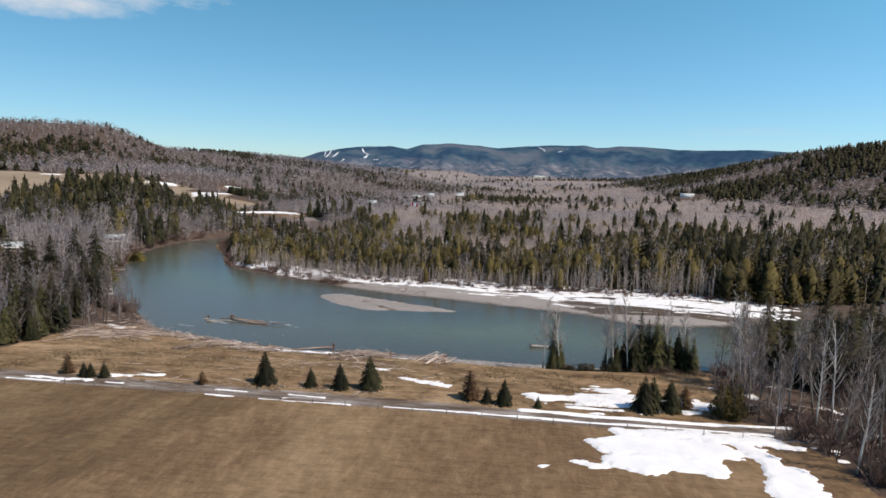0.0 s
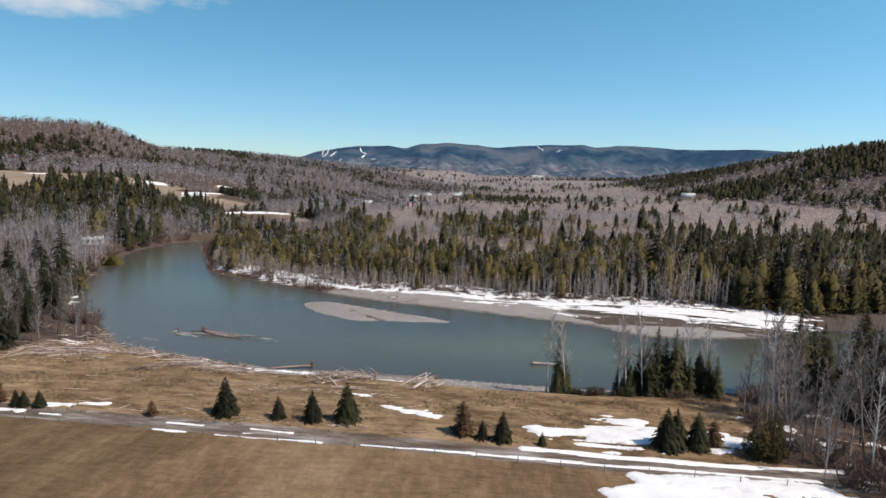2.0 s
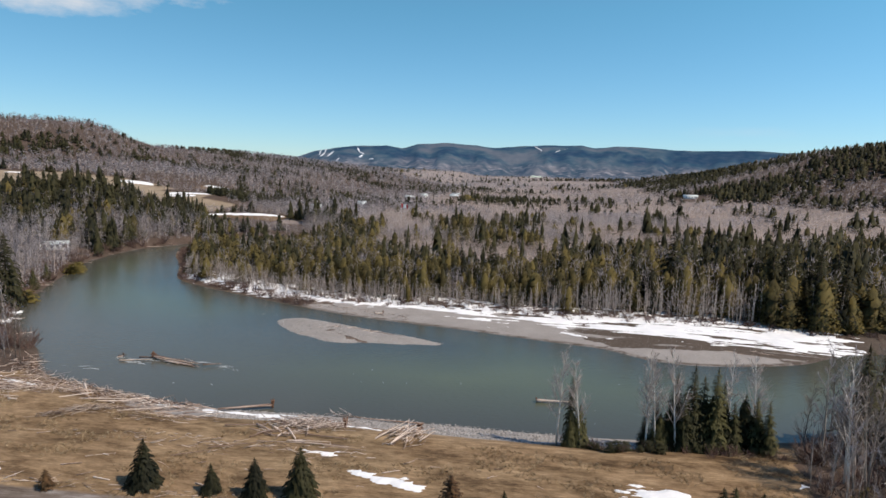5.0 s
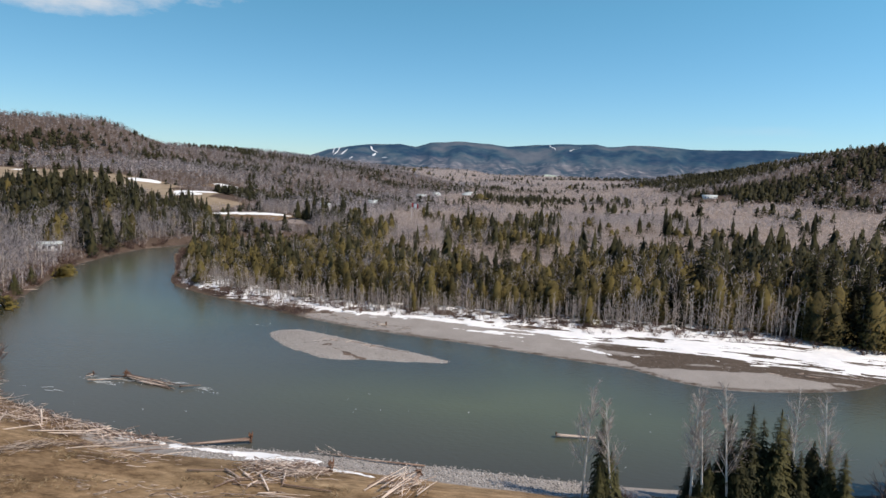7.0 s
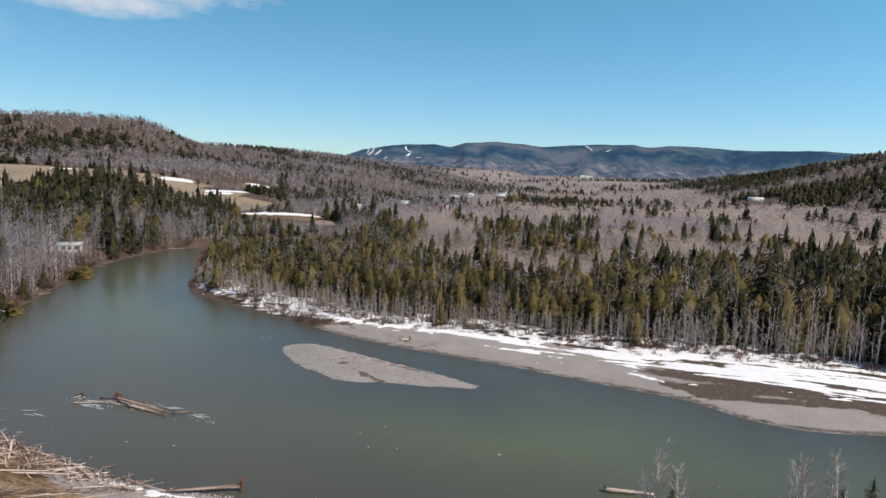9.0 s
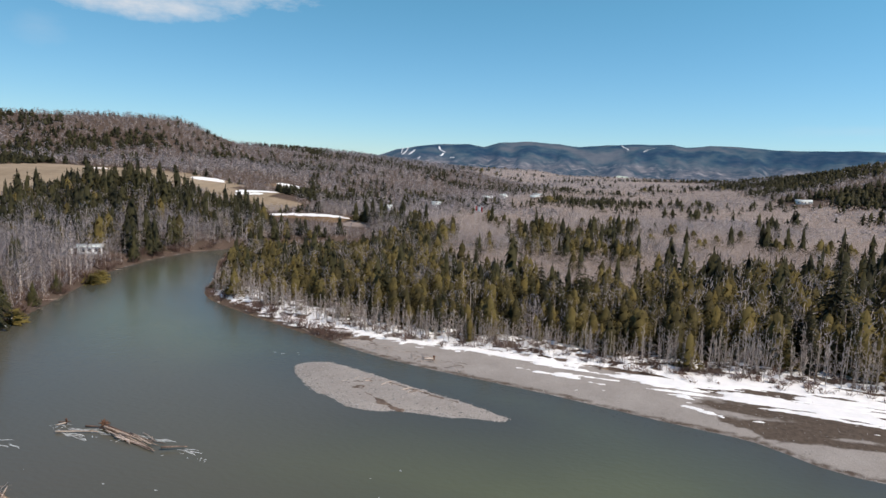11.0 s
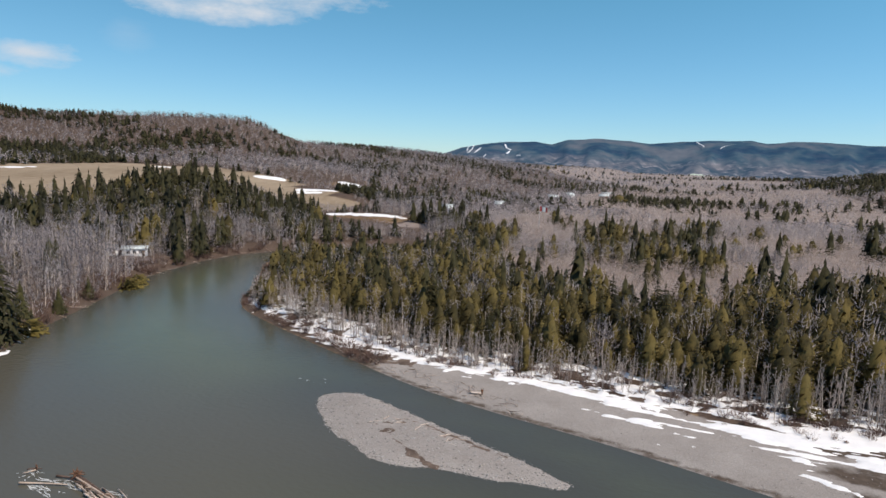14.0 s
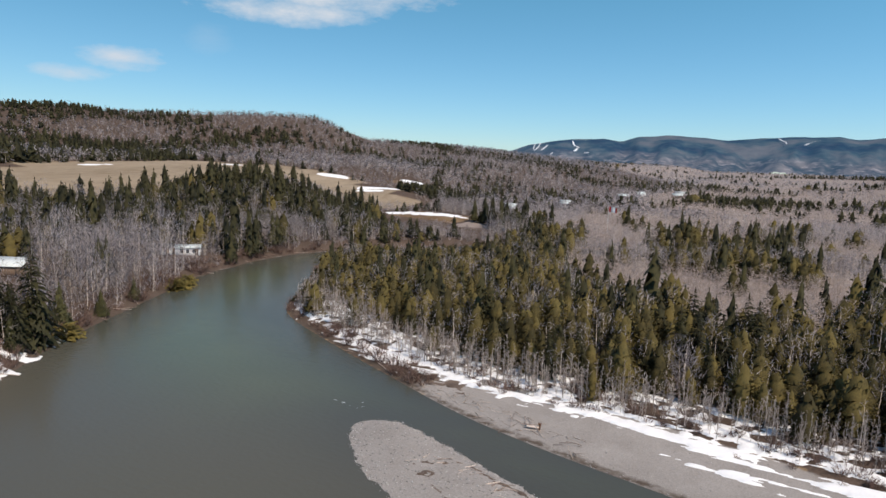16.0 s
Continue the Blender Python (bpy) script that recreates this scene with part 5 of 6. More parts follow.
size[brush] = (0.36 + 0.14 * R3 + 0.12 * ramp01(TY, 500, 900) + 0.08 * clump_far)[brush]
size[p4] *= np.where(SP[p4] == 1, 0.70, 0.66)
size[p4 & (SP == 4) & (TX > 0)] *= 1.3
size[(TK == 1) & (TY > 500) & (SP == 4)] *= 0.75
size[p2] *= (0.62 + 0.7 * RND.uniform(0, 1, len(TX)))[p2]
size[p2 & (SP == 4)] *= 1.25
size[p1 & (SP == 2)] *= (1 + 0.22 * right)[p1 & (SP == 2)]
size[p1 & (SP == 4)] *= (0.62 + 0.62 * RND.uniform(0, 1, len(TX)))[p1 & (SP == 4)]
edge_bank = p2 & (TY < 140)
size[edge_bank] *= 0.85
# low growth before the open yard
bearing = np.degrees(np.arctan2(TX + 5, TY - 77))
low_growth = (bearing > -31.5) & (bearing < -21.5) & (TY > 262) & (TY < 384)
size[low_growth] *= 0.55
SP[low_growth & (TY > 345)] = 0
snow_edge = (bearing > -35.5) & (bearing < -26.5) & (TY > 372) & (TY < 548)
size[snow_edge] *= 0.6
SP[snow_edge & (TY > 415) & (TY < 478) & (TX < -215)] = 0
pines = (np.hypot((TX + 216) * 0.9, (TY - 500) * 0.7) < 26) & ~within(TX, TY, FIELD)
SP[pines], size[pines] = 4, 0.5 + 0.12 * R3[pines]

# the nearest of each kind stand as trees of their own
KINDS = {1: ("birch_tree", BIRCH, "leafless pale grey birch in the riverside woods", "birch", "crown"),
         2: ("sapling_tree", SAPLING, "thin leafless grey sapling along the shore", "sapling", "crown"),
         3: ("cedar_tree", TALL_CEDAR, "olive green cedar in the riverside forest", "cedar", "crown"),
         4: ("spruce_tree", TALL_SPRUCE, "tall dark green spruce in the riverside forest", "spruce", "crown")}
single = np.zeros(len(TX), bool)
for kind, (name, models, label, category, crown) in KINDS.items():
    of = np.nonzero((SP == kind) & (TD < 330))[0]
    of = of[np.argsort(np.hypot(TX[of] + 6, TY[of] - 70))][:280]
    single[of] = True
    for k, i in enumerate(of):
        plant(name, models[k % len(models)], label, category, "riverside " + category + " trees", float(TX[i]), float(TY[i]), float(size[i]), crown=crown)


def lod(kind, level, seed, fill=1.0):
    rng = np.random.default_rng(seed)
    if kind == 4:
        w, f = bushy(rng, 12.5, 2.9, (84, 16, 7)[level], (1.05, 2.2, 3.1)[level], 0.04, 0.75, True, ((5, 5, 0.60), (2, 4, 0.70), (2, 4, 0.9))[level])
    elif kind == 3:
        w, f = bushy(rng, 10.5, 3.4, (120, 17, 7)[level], (0.78, 2.2, 3.5)[level], 0.04, rng.uniform(0.32, 0.50), False, ((6, 6, 0.52), (3, 5, 0.74), (2, 4, 0.9))[level])
    elif kind == 2:
        w, f = bare_tree(rng, 7.0, 1.35, 9, 16, 3, 0.0080, 0.12, 0.021, 2.0)
    else:
        w, f = twiggy(rng, 12.0, 3.2 if fill == 1 else 2.8, int((92, 15, 8)[level] * (1.0 if fill == 1 else 0.75)), (0.063, 0.36, 0.78)[level] * (1.0 if fill == 1 else 1.15), 0.06)
    if level:
        w = tube([(0, 0, -0.3), (0.2, 0, 7.5)], [0.10, 0.03], 3)
    v, t = join([w, f])
    return v, t, np.concatenate([np.ones(len(w[1]), int), np.zeros(len(f[1]), int)])


def grove(name, label, chosen, kind, level, leaf_mat, wood_mat, wide=None, fill=1.0):
    """A joined stand of trees too many and too far to count."""
    V, T, M, S, N, off = [], [], [], [], [], 0
    for q in range(4):
        v, t, m = lod(kind, level, 100 * kind + 10 * level + q, fill)
        idx = chosen[q::4]
        if not len(idx):
            continue
        ang = RND.uniform(0, 6.283, len(idx))
        c, s = np.cos(ang)[:, None], np.sin(ang)[:, None]
        sc = size[idx][:, None]
        wd = sc if wide is None else sc * wide[idx][:, None]
        x = (v[None, :, 0] * c - v[None, :, 1] * s) * wd + TX[idx][:, None]
        y = (v[None, :, 0] * s + v[None, :, 1] * c) * wd + TY[idx][:, None]
        z = v[None, :, 2] * sc + TZ[idx][:, None]
        V.append(np.stack([x, y, z], 2).reshape(-1, 3))
        if kind != 2 and level < 2:
            nn = outward(v, 2.4 if kind > 1 else 5.5)
            N.append(np.stack([nn[None, :, 0] * c - nn[None, :, 1] * s, nn[None, :, 0] * s + nn[None, :, 1] * c, np.broadcast_to(nn[None, :, 2], x.shape)], 2).reshape(-1, 3))
        T.append((t[None] + (np.arange(len(idx)) * len(v))[:, None, None]).reshape(-1, 3) + off)
        M.append(np.tile(m, len(idx)))
        S.append(np.repeat(RND.uniform(0, 1, len(idx)), len(v)))
        off += len(idx) * len(v)
    if not V:
        return
    ob = new(name, mesh_of(name, np.vstack(V), np.vstack(T), leaf_mat, False, dict(tint=np.concatenate(S)), wood_mat, np.concatenate(M), np.vstack(N) if N else None))
    tagged(ob, label, "forest", kind="stuff")


for kind, leaf_mat, wood_mat, name in ((1, MAUVE_TWIGS, BIRCH_BARK, "bare_forest"), (2, SAPLING_TWIGS, BIRCH_BARK, "sapling_thicket"), (3, CEDAR, CONIFER_BARK, "cedar_forest"), (4, SPRUCE, CONIFER_BARK, "spruce_forest")):
    for level, (lo, hi), where in ((0, (0, 470), "across the river"), (1, (470, 1250), "on the valley floor and hills"), (2, (1250, 9999), "in the far valley")):
        chosen = np.nonzero((SP == kind) & ~single & (TD >= lo) & (TD < hi))[0]
        wide = (0.85 + 0.3 * R2) * np.clip(0.8 * spacing(TD) / ({1: 2.6, 2: 1.4, 3: 2.3, 4: 2.4}[kind] * size), 1.0, 2.2 if kind == 1 else 2.0)
        words = {1: "leafless grey hardwood forest ", 2: "thicket of leafless grey saplings ", 3: "olive green cedar forest ", 4: "dark green spruce forest "}[kind]
        if kind == 1:
            dense = (TK[chosen] == 3) | ((TK[chosen] == 2) & (TY[chosen] < 175) & (R1[chosen] < 0.70 - 0.4 * ramp01(TY[chosen], 125, 160)))
            grove(name, "leafless brown hardwood forest " + where, chosen[dense], kind, level, TWIGS, DARK_STEM, wide)
            chosen = chosen[~dense]
            low = brush[chosen]
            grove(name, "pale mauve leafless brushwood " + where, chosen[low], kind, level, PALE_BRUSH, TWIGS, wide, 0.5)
            chosen = chosen[~low]
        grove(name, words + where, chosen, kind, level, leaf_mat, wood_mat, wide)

# ---- shrubs, driftwood, small things ----
rnd = random.Random(7)
LOOSE = {"shrub": [], "log": []}
COUNT = {"shrub": 0, "log": 0}


def baked(me, m):
    """The places and triangles of a mesh under a pose, for a joined rest."""
    v = np.empty(len(me.vertices) * 3, np.float32)
    me.vertices.foreach_get("co", v)
    t = np.empty(len(me.loops), np.int32)
    me.loops.foreach_get("vertex_index", t)
    m = np.array(m)
    return v.reshape(-1, 3) @ m[:3, :3].T + m[:3, 3], t.reshape(-1, 3)



def shrubs(spots, label, group, mesh_list, lo, hi):
    for k, (x, y) in enumerate(spots):
        me = mesh_list[k % len(mesh_list)]
        sc = rnd.uniform(lo, hi)
        m = Matrix.LocRotScale((x, y, float(ground_z(x, y)) - 0.04), Euler((0, 0, rnd.uniform(0, 6.28))), (sc * 1.2, sc * 1.2, sc))
        COUNT["shrub"] += 1
        if COUNT["shrub"] > 290:
            LOOSE["shrub"].append(baked(me, m))
            continue
        ob = new("shrub", me)
        ob.matrix_basis = m
        tagged(ob, label, "shrub", group)


GREY_BUSH = [mesh_of("shrub", *shrub(RNG, 1.6, 26, 5, 0.022), TWIGS) for _ in range(3)]
GREEN_BUSH = [mesh_of("shrub", *conifer(RNG, 1.4, 0.9, 7, 6, 2, 0.02, 0.35, 0.1)[1], SPRUCE) for _ in range(2)]
GOLD = material("golden_brown_twigs", (0.09, 0.07, 0.015), (0.23, 0.18, 0.05), 0.8, tint=0.3)
GOLD_BUSH = [mesh_of("shrub", *conifer(RNG, 2.2, 1.7, 8, 8, 2, 0.02, 0.3, 0.1)[1], GOLD) for _ in range(2)]


def along(line, lo, hi, n, side):
    """Places scattered along a shore line, set back from it by lo to hi metres."""
    res = []
    while len(res) < n:
        k = rnd.randrange(1, len(line))
        a, b = line[k - 1], line[k]
        d = (b - a) / (np.linalg.norm(b - a) + 1e-9)
        q = a + (b - a) * rnd.random() + np.array((-d[1], d[0])) * side * rnd.uniform(lo, hi)
        res.append((float(q[0]), float(q[1])))
    return res


tip_shore = FAR_BANK[(FAR_BANK[:, 0] < -50) & (FAR_BANK[:, 1] < 262)]
left_shore = NEAR_BANK[(NEAR_BANK[:, 0] < -84) & (NEAR_BANK[:, 1] < 275)]
shrubs([(-135.5, 200), (-137, 202), (-134.5, 197.5), (-138.5, 204.5), (-117, 153), (-119, 156), (-116.5, 158)], "golden brown bushy shrub overhanging the river", "golden shrubs", GOLD_BUSH, 1.1, 1.8)
shrubs([(rnd.uniform(10, 36), rnd.uniform(95, 101)) for _ in range(40)], "low brown shrub on the river bank by the grove", "shrubs by the grove", BUSH, 0.4, 0.9)
shrubs([(10.5 + k * 1.1 + rnd.uniform(-0.4, 0.4), rnd.uniform(95, 97.5)) for k in range(8)], "small green conifer shrub on the river bank", "green shrubs by the grove", GREEN_BUSH, 0.6, 1.2)
shrubs([q for q in [(rnd.uniform(32.5, 66), rnd.uniform(46, 106)) for _ in range(330)] if within(np.array([q[0] - 1.0]), np.array([q[1]]), RIGHT_WOODS)[0]], "tangled leafless undergrowth shrub in the woods", "undergrowth shrubs", BUSH + BUSH + GREY_BUSH[:1], 0.9, 2.2)
shrubs([(-86.5 - rnd.uniform(0, 5), 122.5 + rnd.uniform(-4, 3)) for _ in range(16)], "dark leafless shrub at the head of the beach", "dark shrubs on the steep bank", GREY_BUSH, 1.2, 2.2)
shrubs(along(tip_shore, 0.8, 4.5, 120, -1),
       "leafless reddish alder shrub on the river bank", "alder shrubs on the point", BUSH, 0.7, 1.4)
shrubs(along(left_shore, 0.6, 5.0, 130, 1), "leafless brown shrub on the steep river bank", "shrubs on the steep bank", BUSH, 0.8, 1.9)
shrubs(along(TREE_LINE[TREE_LINE[:, 0] > -60][:30], -1.5, 6.0, 170, 1), "low leafless grey shrub in the snow by the woods", "shrubs in the snow", GREY_BUSH + BUSH[:1], 0.5, 1.0)

shrubs(along(TREE_LINE[TREE_LINE[:, 0] > -10][:24], -4.5, 1.5, 130, 1), "low reddish brown shrub at the edge of the snow", "brown shrubs at the snow", BUSH + GREEN_BUSH[:1], 0.35, 0.85)


def log_mesh(rng, length, radius, bend, stubs, name="log", mat=DRIFT):
    """A weathered log lying along x: tapered, slightly bent, with broken branch stubs."""
    n = 7
    xs = np.linspace(-0.5, 0.5, n) * length
    ys = np.sin(np.linspace(0, rng.uniform(2, 4), n)) * bend * length
    zs = np.cos(np.linspace(0, rng.uniform(1, 3), n)) * bend * length * 0.3
    zs -= zs.min()
    rad = radius * np.linspace(1.0, rng.uniform(0.35, 0.6), n) * rng.uniform(0.92, 1.08, n)
    pieces = [tube(np.stack([xs, ys, zs], 1), rad, 7)]
    for k in range(stubs):
        j = rng.integers(1, n - 1)
        root = np.array((xs[j], ys[j], zs[j]))
        d = np.array((rng.uniform(-0.2, 0.9), rng.choice([-1, 1]) * rng.uniform(0.4, 1), rng.uniform(0.0, 1.0)))
        d /= np.linalg.norm(d)
        ln = length * rng.uniform(0.05, 0.16)
        pieces.append(tube([root, root + d * ln * 0.6, root + d * ln + (0, 0, 0.05 * ln)], [radius * 0.32, radius * 0.22, radius * 0.08], 4))
    return mesh_of(name, *join(pieces), mat, True)


def root_mesh(rng, r):
    """A torn-up root plate: a rough disc of soil, and its root ends."""
    roots = []
    for k in range(18):
        a = rng.uniform(0, 6.28)
        ln = r * rng.uniform(0.6, 1.25)
        e = np.array((rng.uniform(-0.5, 0.1) * r, math.cos(a) * ln, math.sin(a) * ln))
        roots.append(mesh_of("root", *tube([(0, 0, 0), e * 0.55 + rng.normal(0, 0.06 * r, 3), e], [r * 0.22, r * 0.12, r * 0.03], 4), ROOTS, True))
    return mesh_of("root_plate", *tube([(-0.12 * r, 0, 0), (0.0, 0, 0), (0.12 * r, 0, 0)], [r * 0.35, r * 0.5, r * 0.3], 9), ROOTS, True), roots


LOGS = [log_mesh(RNG, 4.0, 0.15, 0.02, 2), log_mesh(RNG, 4.0, 0.11, 0.04, 3), log_mesh(RNG, 4.0, 0.19, 0.012, 1), log_mesh(RNG, 4.0, 0.08, 0.05, 4),
        log_mesh(RNG, 4.0, 0.13, 0.03, 0), log_mesh(RNG, 4.0, 0.06, 0.06, 2)]
WET_LOGS = [log_mesh(RNG, 4.0, 0.15, 0.03, 3, "log", WET_WOOD), log_mesh(RNG, 4.0, 0.10, 0.05, 4, "log", WET_WOOD), log_mesh(RNG, 4.0, 0.18, 0.02, 2, "log", WET_WOOD)]
ROOT = [root_mesh(RNG, 0.8), root_mesh(RNG, 0.8)]


def log(x, y, length, deg, k=0, up=0.0, tilt=0.0, label="bleached driftwood log lying on the river bank", group="driftwood logs", z=None, thick=1.0):
    me = WET_LOGS[k % 3] if label.startswith("wet") else LOGS[k % len(LOGS)]
    zz = float(ground_z(x, y)) if z is None else z
    s = length / 4.0
    m = Matrix.LocRotScale((x, y, zz + 0.1 + up), Euler((0, radians(tilt), radians(deg)), 'XYZ'), (s, thick * 0.66, thick * 0.66))
    COUNT["log"] += 1
    if COUNT["log"] > 295:
        LOOSE["log"].append(baked(me, m))
        return None
    ob = new("driftwood_log", me)
    ob.matrix_basis = m
    return tagged(ob, label, "log", group)


def root_log(x, y, length, deg, z=None, thick=1.3, size=1.0, label="uprooted driftwood tree with its root plate"):
    """The root plate lies at the log's +x end."""
    zz = float(ground_z(x, y)) if z is None else z
    ob = thing("uprooted_log", label, "log", "uprooted driftwood trees", at=(x, y, zz + 0.25), turn=radians(deg))
    stem = part("stem", WET_LOGS[2] if "wet" in label else LOGS[2], ob)
    stem.matrix_basis = Matrix.LocRotScale((0, 0, 0), Euler((0, 0, math.pi)), (length / 4.0, thick, thick))
    plate, ends = ROOT[int(abs(x)) % 2]
    root = part("root_plate", plate, ob, "dark torn root plate")
    for me in ends:
        part("root", me, root)
    root.matrix_basis = Matrix.LocRotScale((length / 2, 0, 0.25), Euler((0, 0, 0)), (size, size, size))
    return ob


# jam along the beach below the woods
shore = NEAR_BANK[(NEAR_BANK[:, 0] > -84) & (NEAR_BANK[:, 0] < -41)]
def jam_log():
    j = rnd.randrange(1, len(shore))
    a, b = shore[j - 1], shore[j]
    d = b - a
    f = rnd.random()
    back = rnd.uniform(-0.3, 5.0) * (1.0 if a[0] < -50 else 0.5) + max(0.0, -a[0] - 60) * rnd.uniform(0, 0.55)
    nrm = np.array((d[1], -d[0])) / (np.linalg.norm(d) + 1e-9)
    if nrm[1] > 0:
        nrm = -nrm
    q = a + d * f + nrm * back
    log(float(q[0]), float(q[1]), rnd.choice((0.9, 1.4, 2.0, 2.6, 3.4, 4.6)), math.degrees(math.atan2(d[1], d[0])) + rnd.gauss(0, 34), rnd.randrange(6), rnd.uniform(0, 0.35), rnd.gauss(0, 4), thick=rnd.uniform(0.45, 1.0))


for k in range(95):
    jam_log()
for k in range(75):
    f = rnd.random()
    log(-80 + 15 * f + rnd.gauss(0, 1.5), 97 + 5 * f + rnd.gauss(0, 2.6), rnd.choice((0.9, 1.4, 2.0, 2.8, 4.0, 5.5)), rnd.gauss(14, 26), rnd.randrange(6), rnd.uniform(0, 0.3), rnd.gauss(0, 3), thick=rnd.uniform(0.5, 1.0))
# long single logs in the jam
for x, y, ln, deg, k in [(-51.5, 104.6, 7.0, -28, 2), (-53.6, 102.3, 6.5, 17, 0), (-56, 100.9, 7, 20, 4), (-58.5, 99.2, 5, 26, 1), (-44.5, 99.3, 8, 28, 0), (-47.5, 97.0, 5, 30, 5),
                         (-42.5, 103.6, 5, -8, 2), (-74, 106.4, 6, 4, 2), (-69, 106.9, 5, -3, 0), (-64.4, 108.2, 5.5, -34, 4), (-62, 106.4, 5, -48, 2), (-77, 103.6, 7, 5, 4),
                         (-49.2, 105.6, 3.0, 50, 3), (-40.8, 100.5, 4.5, 25, 3), (-38.4, 98.6, 3.5, 35, 5), (-46.8, 101.2, 6.5, 24, 3)]:
    log(x, y, ln, deg, k, 0.25, rnd.gauss(0, 2), thick=1.2)
# heap on the meadow
for k in range(70):
    x, y = (rnd.gauss(-24.2, 2.4), rnd.gauss(95.8, 1.3)) if k % 3 else (rnd.gauss(-26.5, 2.0), rnd.gauss(92.2, 0.8))
    log(x, y, rnd.choice((0.9, 1.4, 2.0, 2.8, 3.8)), rnd.gauss(8, 45), rnd.randrange(6), rnd.uniform(0, 0.95) * max(0.1, 1 - math.hypot((x + 25) / 5, (y - 95) / 4)), rnd.gauss(0, 5),
        label="bleached log in a driftwood heap on the meadow", group="driftwood heap logs", thick=rnd.uniform(0.6, 1.15))
for x, y, ln, deg, k in [(-24.5, 89.6, 7, 4, 1), (-20.5, 89.9, 6.5, -3, 0), (-17.5, 89.3, 5, -2, 4), (-22.0, 90.3, 5, 6, 3), (-30, 88.0, 5.5, 24, 0), (-33.5, 85.2, 4.5, 30, 4), (-20.3, 92.0, 5, -3, 2), (-19.6, 90.0, 4, -2, 0), (-23, 97.3, 6, 4, 1), (-31.2, 93.6, 5, 12, 2)]:
    log(x, y, ln, deg, k, 0.15, 0, label="long bleached log beside a driftwood heap", group="driftwood heap logs", thick=0.75)


def sticks(label, places, lengths, lean, spread_deg, pile, mat=DRIFT):
    """A tangle of thin driftwood sticks, too many to count."""
    pieces, shade = [], []
    for x, y in places:
        ln = rnd.choice(lengths) * rnd.uniform(0.7, 1.3)
        a, b = radians(lean + rnd.gauss(0, spread_deg)), rnd.gauss(0, 0.14)
        d = np.array((math.cos(a) * math.cos(b), math.sin(a) * math.cos(b), math.sin(b)))
        c = np.array((x, y, float(ground_z(x, y)) + 0.06 + pile * rnd.random() ** 1.5 + abs(d[2]) * ln * 0.4))
        side = np.array((-d[1], d[0], 0)) * rnd.gauss(0, 0.04) * ln
        r = rnd.uniform(0.018, 0.05)
        pieces.append(tube([c - d * ln / 2, c + side, c + d * ln / 2], [r, r * 0.85, r * 0.4], 3))
        shade.append(np.full(len(pieces[-1][0]), rnd.random()))
    tagged(new("driftwood_sticks", mesh_of("driftwood_sticks", *join(pieces), mat, False, dict(tint=np.concatenate(shade)))), label, "driftwood", kind="stuff")


def beach_place():
    j = rnd.randrange(1, len(shore))
    q = shore[j - 1] + (shore[j] - shore[j - 1]) * rnd.random()
    return float(q[0]) + rnd.gauss(0, 0.8), float(q[1]) - abs(rnd.gauss(0.3, 2.0)) * (1.0 if q[0] < -50 else 0.5)


sticks("tangle of thin bleached sticks along the river beach", [beach_place() for _ in range(1300)], (0.7, 1.2, 2.0, 3.0), -12, 38, 0.35)
sticks("tangle of sticks stranded on the meadow behind the jam", [(-80 + 15 * f + rnd.gauss(0, 2.0), 97.5 + 5 * f + rnd.gauss(0, 2.4)) for f in [rnd.random() for _ in range(520)]], (0.7, 1.2, 2.0, 3.0), 14, 30, 0.25)
sticks("brown roots and brush in the driftwood jam", [beach_place() for _ in range(420)], (0.5, 0.9, 1.5), -12, 60, 0.45, ROOTS)
sticks("tangle of thin sticks on a driftwood heap", [(rnd.gauss(-23.8, 2.2), rnd.gauss(95.9, 1.2)) for _ in range(520)], (0.6, 1.0, 1.6, 2.4), 8, 40, 0.9)
sticks("reddish brown roots and brush on a driftwood heap", [(rnd.gauss(-22.4, 0.8), rnd.gauss(97.0, 0.8)) for _ in range(120)], (0.5, 0.9, 1.3), 40, 60, 1.1, ROOTS)
sticks("thin poles and sticks in a leaning stack", [(rnd.gauss(-11.2, 1.3), rnd.gauss(94.6, 1.2)) for _ in range(90)], (0.8, 1.6, 2.6), 58, 22, 0.6)
sticks("row of old sticks washed up on the meadow", [(rnd.gauss(-30, 9), rnd.gauss(88.5, 1.0)) for _ in range(120)] + [(rnd.uniform(-50, -14), rnd.gauss(77.0, 0.5)) for _ in range(90)]
       + [(rnd.gauss(-44, 5), rnd.gauss(96, 1.8)) for _ in range(110)], (0.5, 0.9, 1.6), 14, 20, 0.05)
sticks("brown driftwood and brush along the foot of the wooded point", [(q[0] + rnd.gauss(0, 0.6), q[1] + rnd.gauss(0, 0.6)) for q in along(FAR_BANK[(FAR_BANK[:, 0] < -22) & (FAR_BANK[:, 1] < 262)], 1.0, 5.0, 520, -1)], (0.8, 1.4, 2.2), -25, 40, 0.3, WET_WOOD)
sticks("old drift line of brown sticks and brush across the meadow", [(-46 - 9.0 * f + rnd.gauss(0, 0.7), 102.0 - 9.5 * f + rnd.gauss(0, 0.35)) for f in [rnd.random() for _ in range(150)]]
       + [(-52 - 5 * f + rnd.gauss(0, 0.5), 96.5 - 5.0 * f + rnd.gauss(0, 0.4)) for f in [rnd.random() for _ in range(70)]], (0.5, 0.9, 1.6, 2.6), 44, 22, 0.25, WET_WOOD)
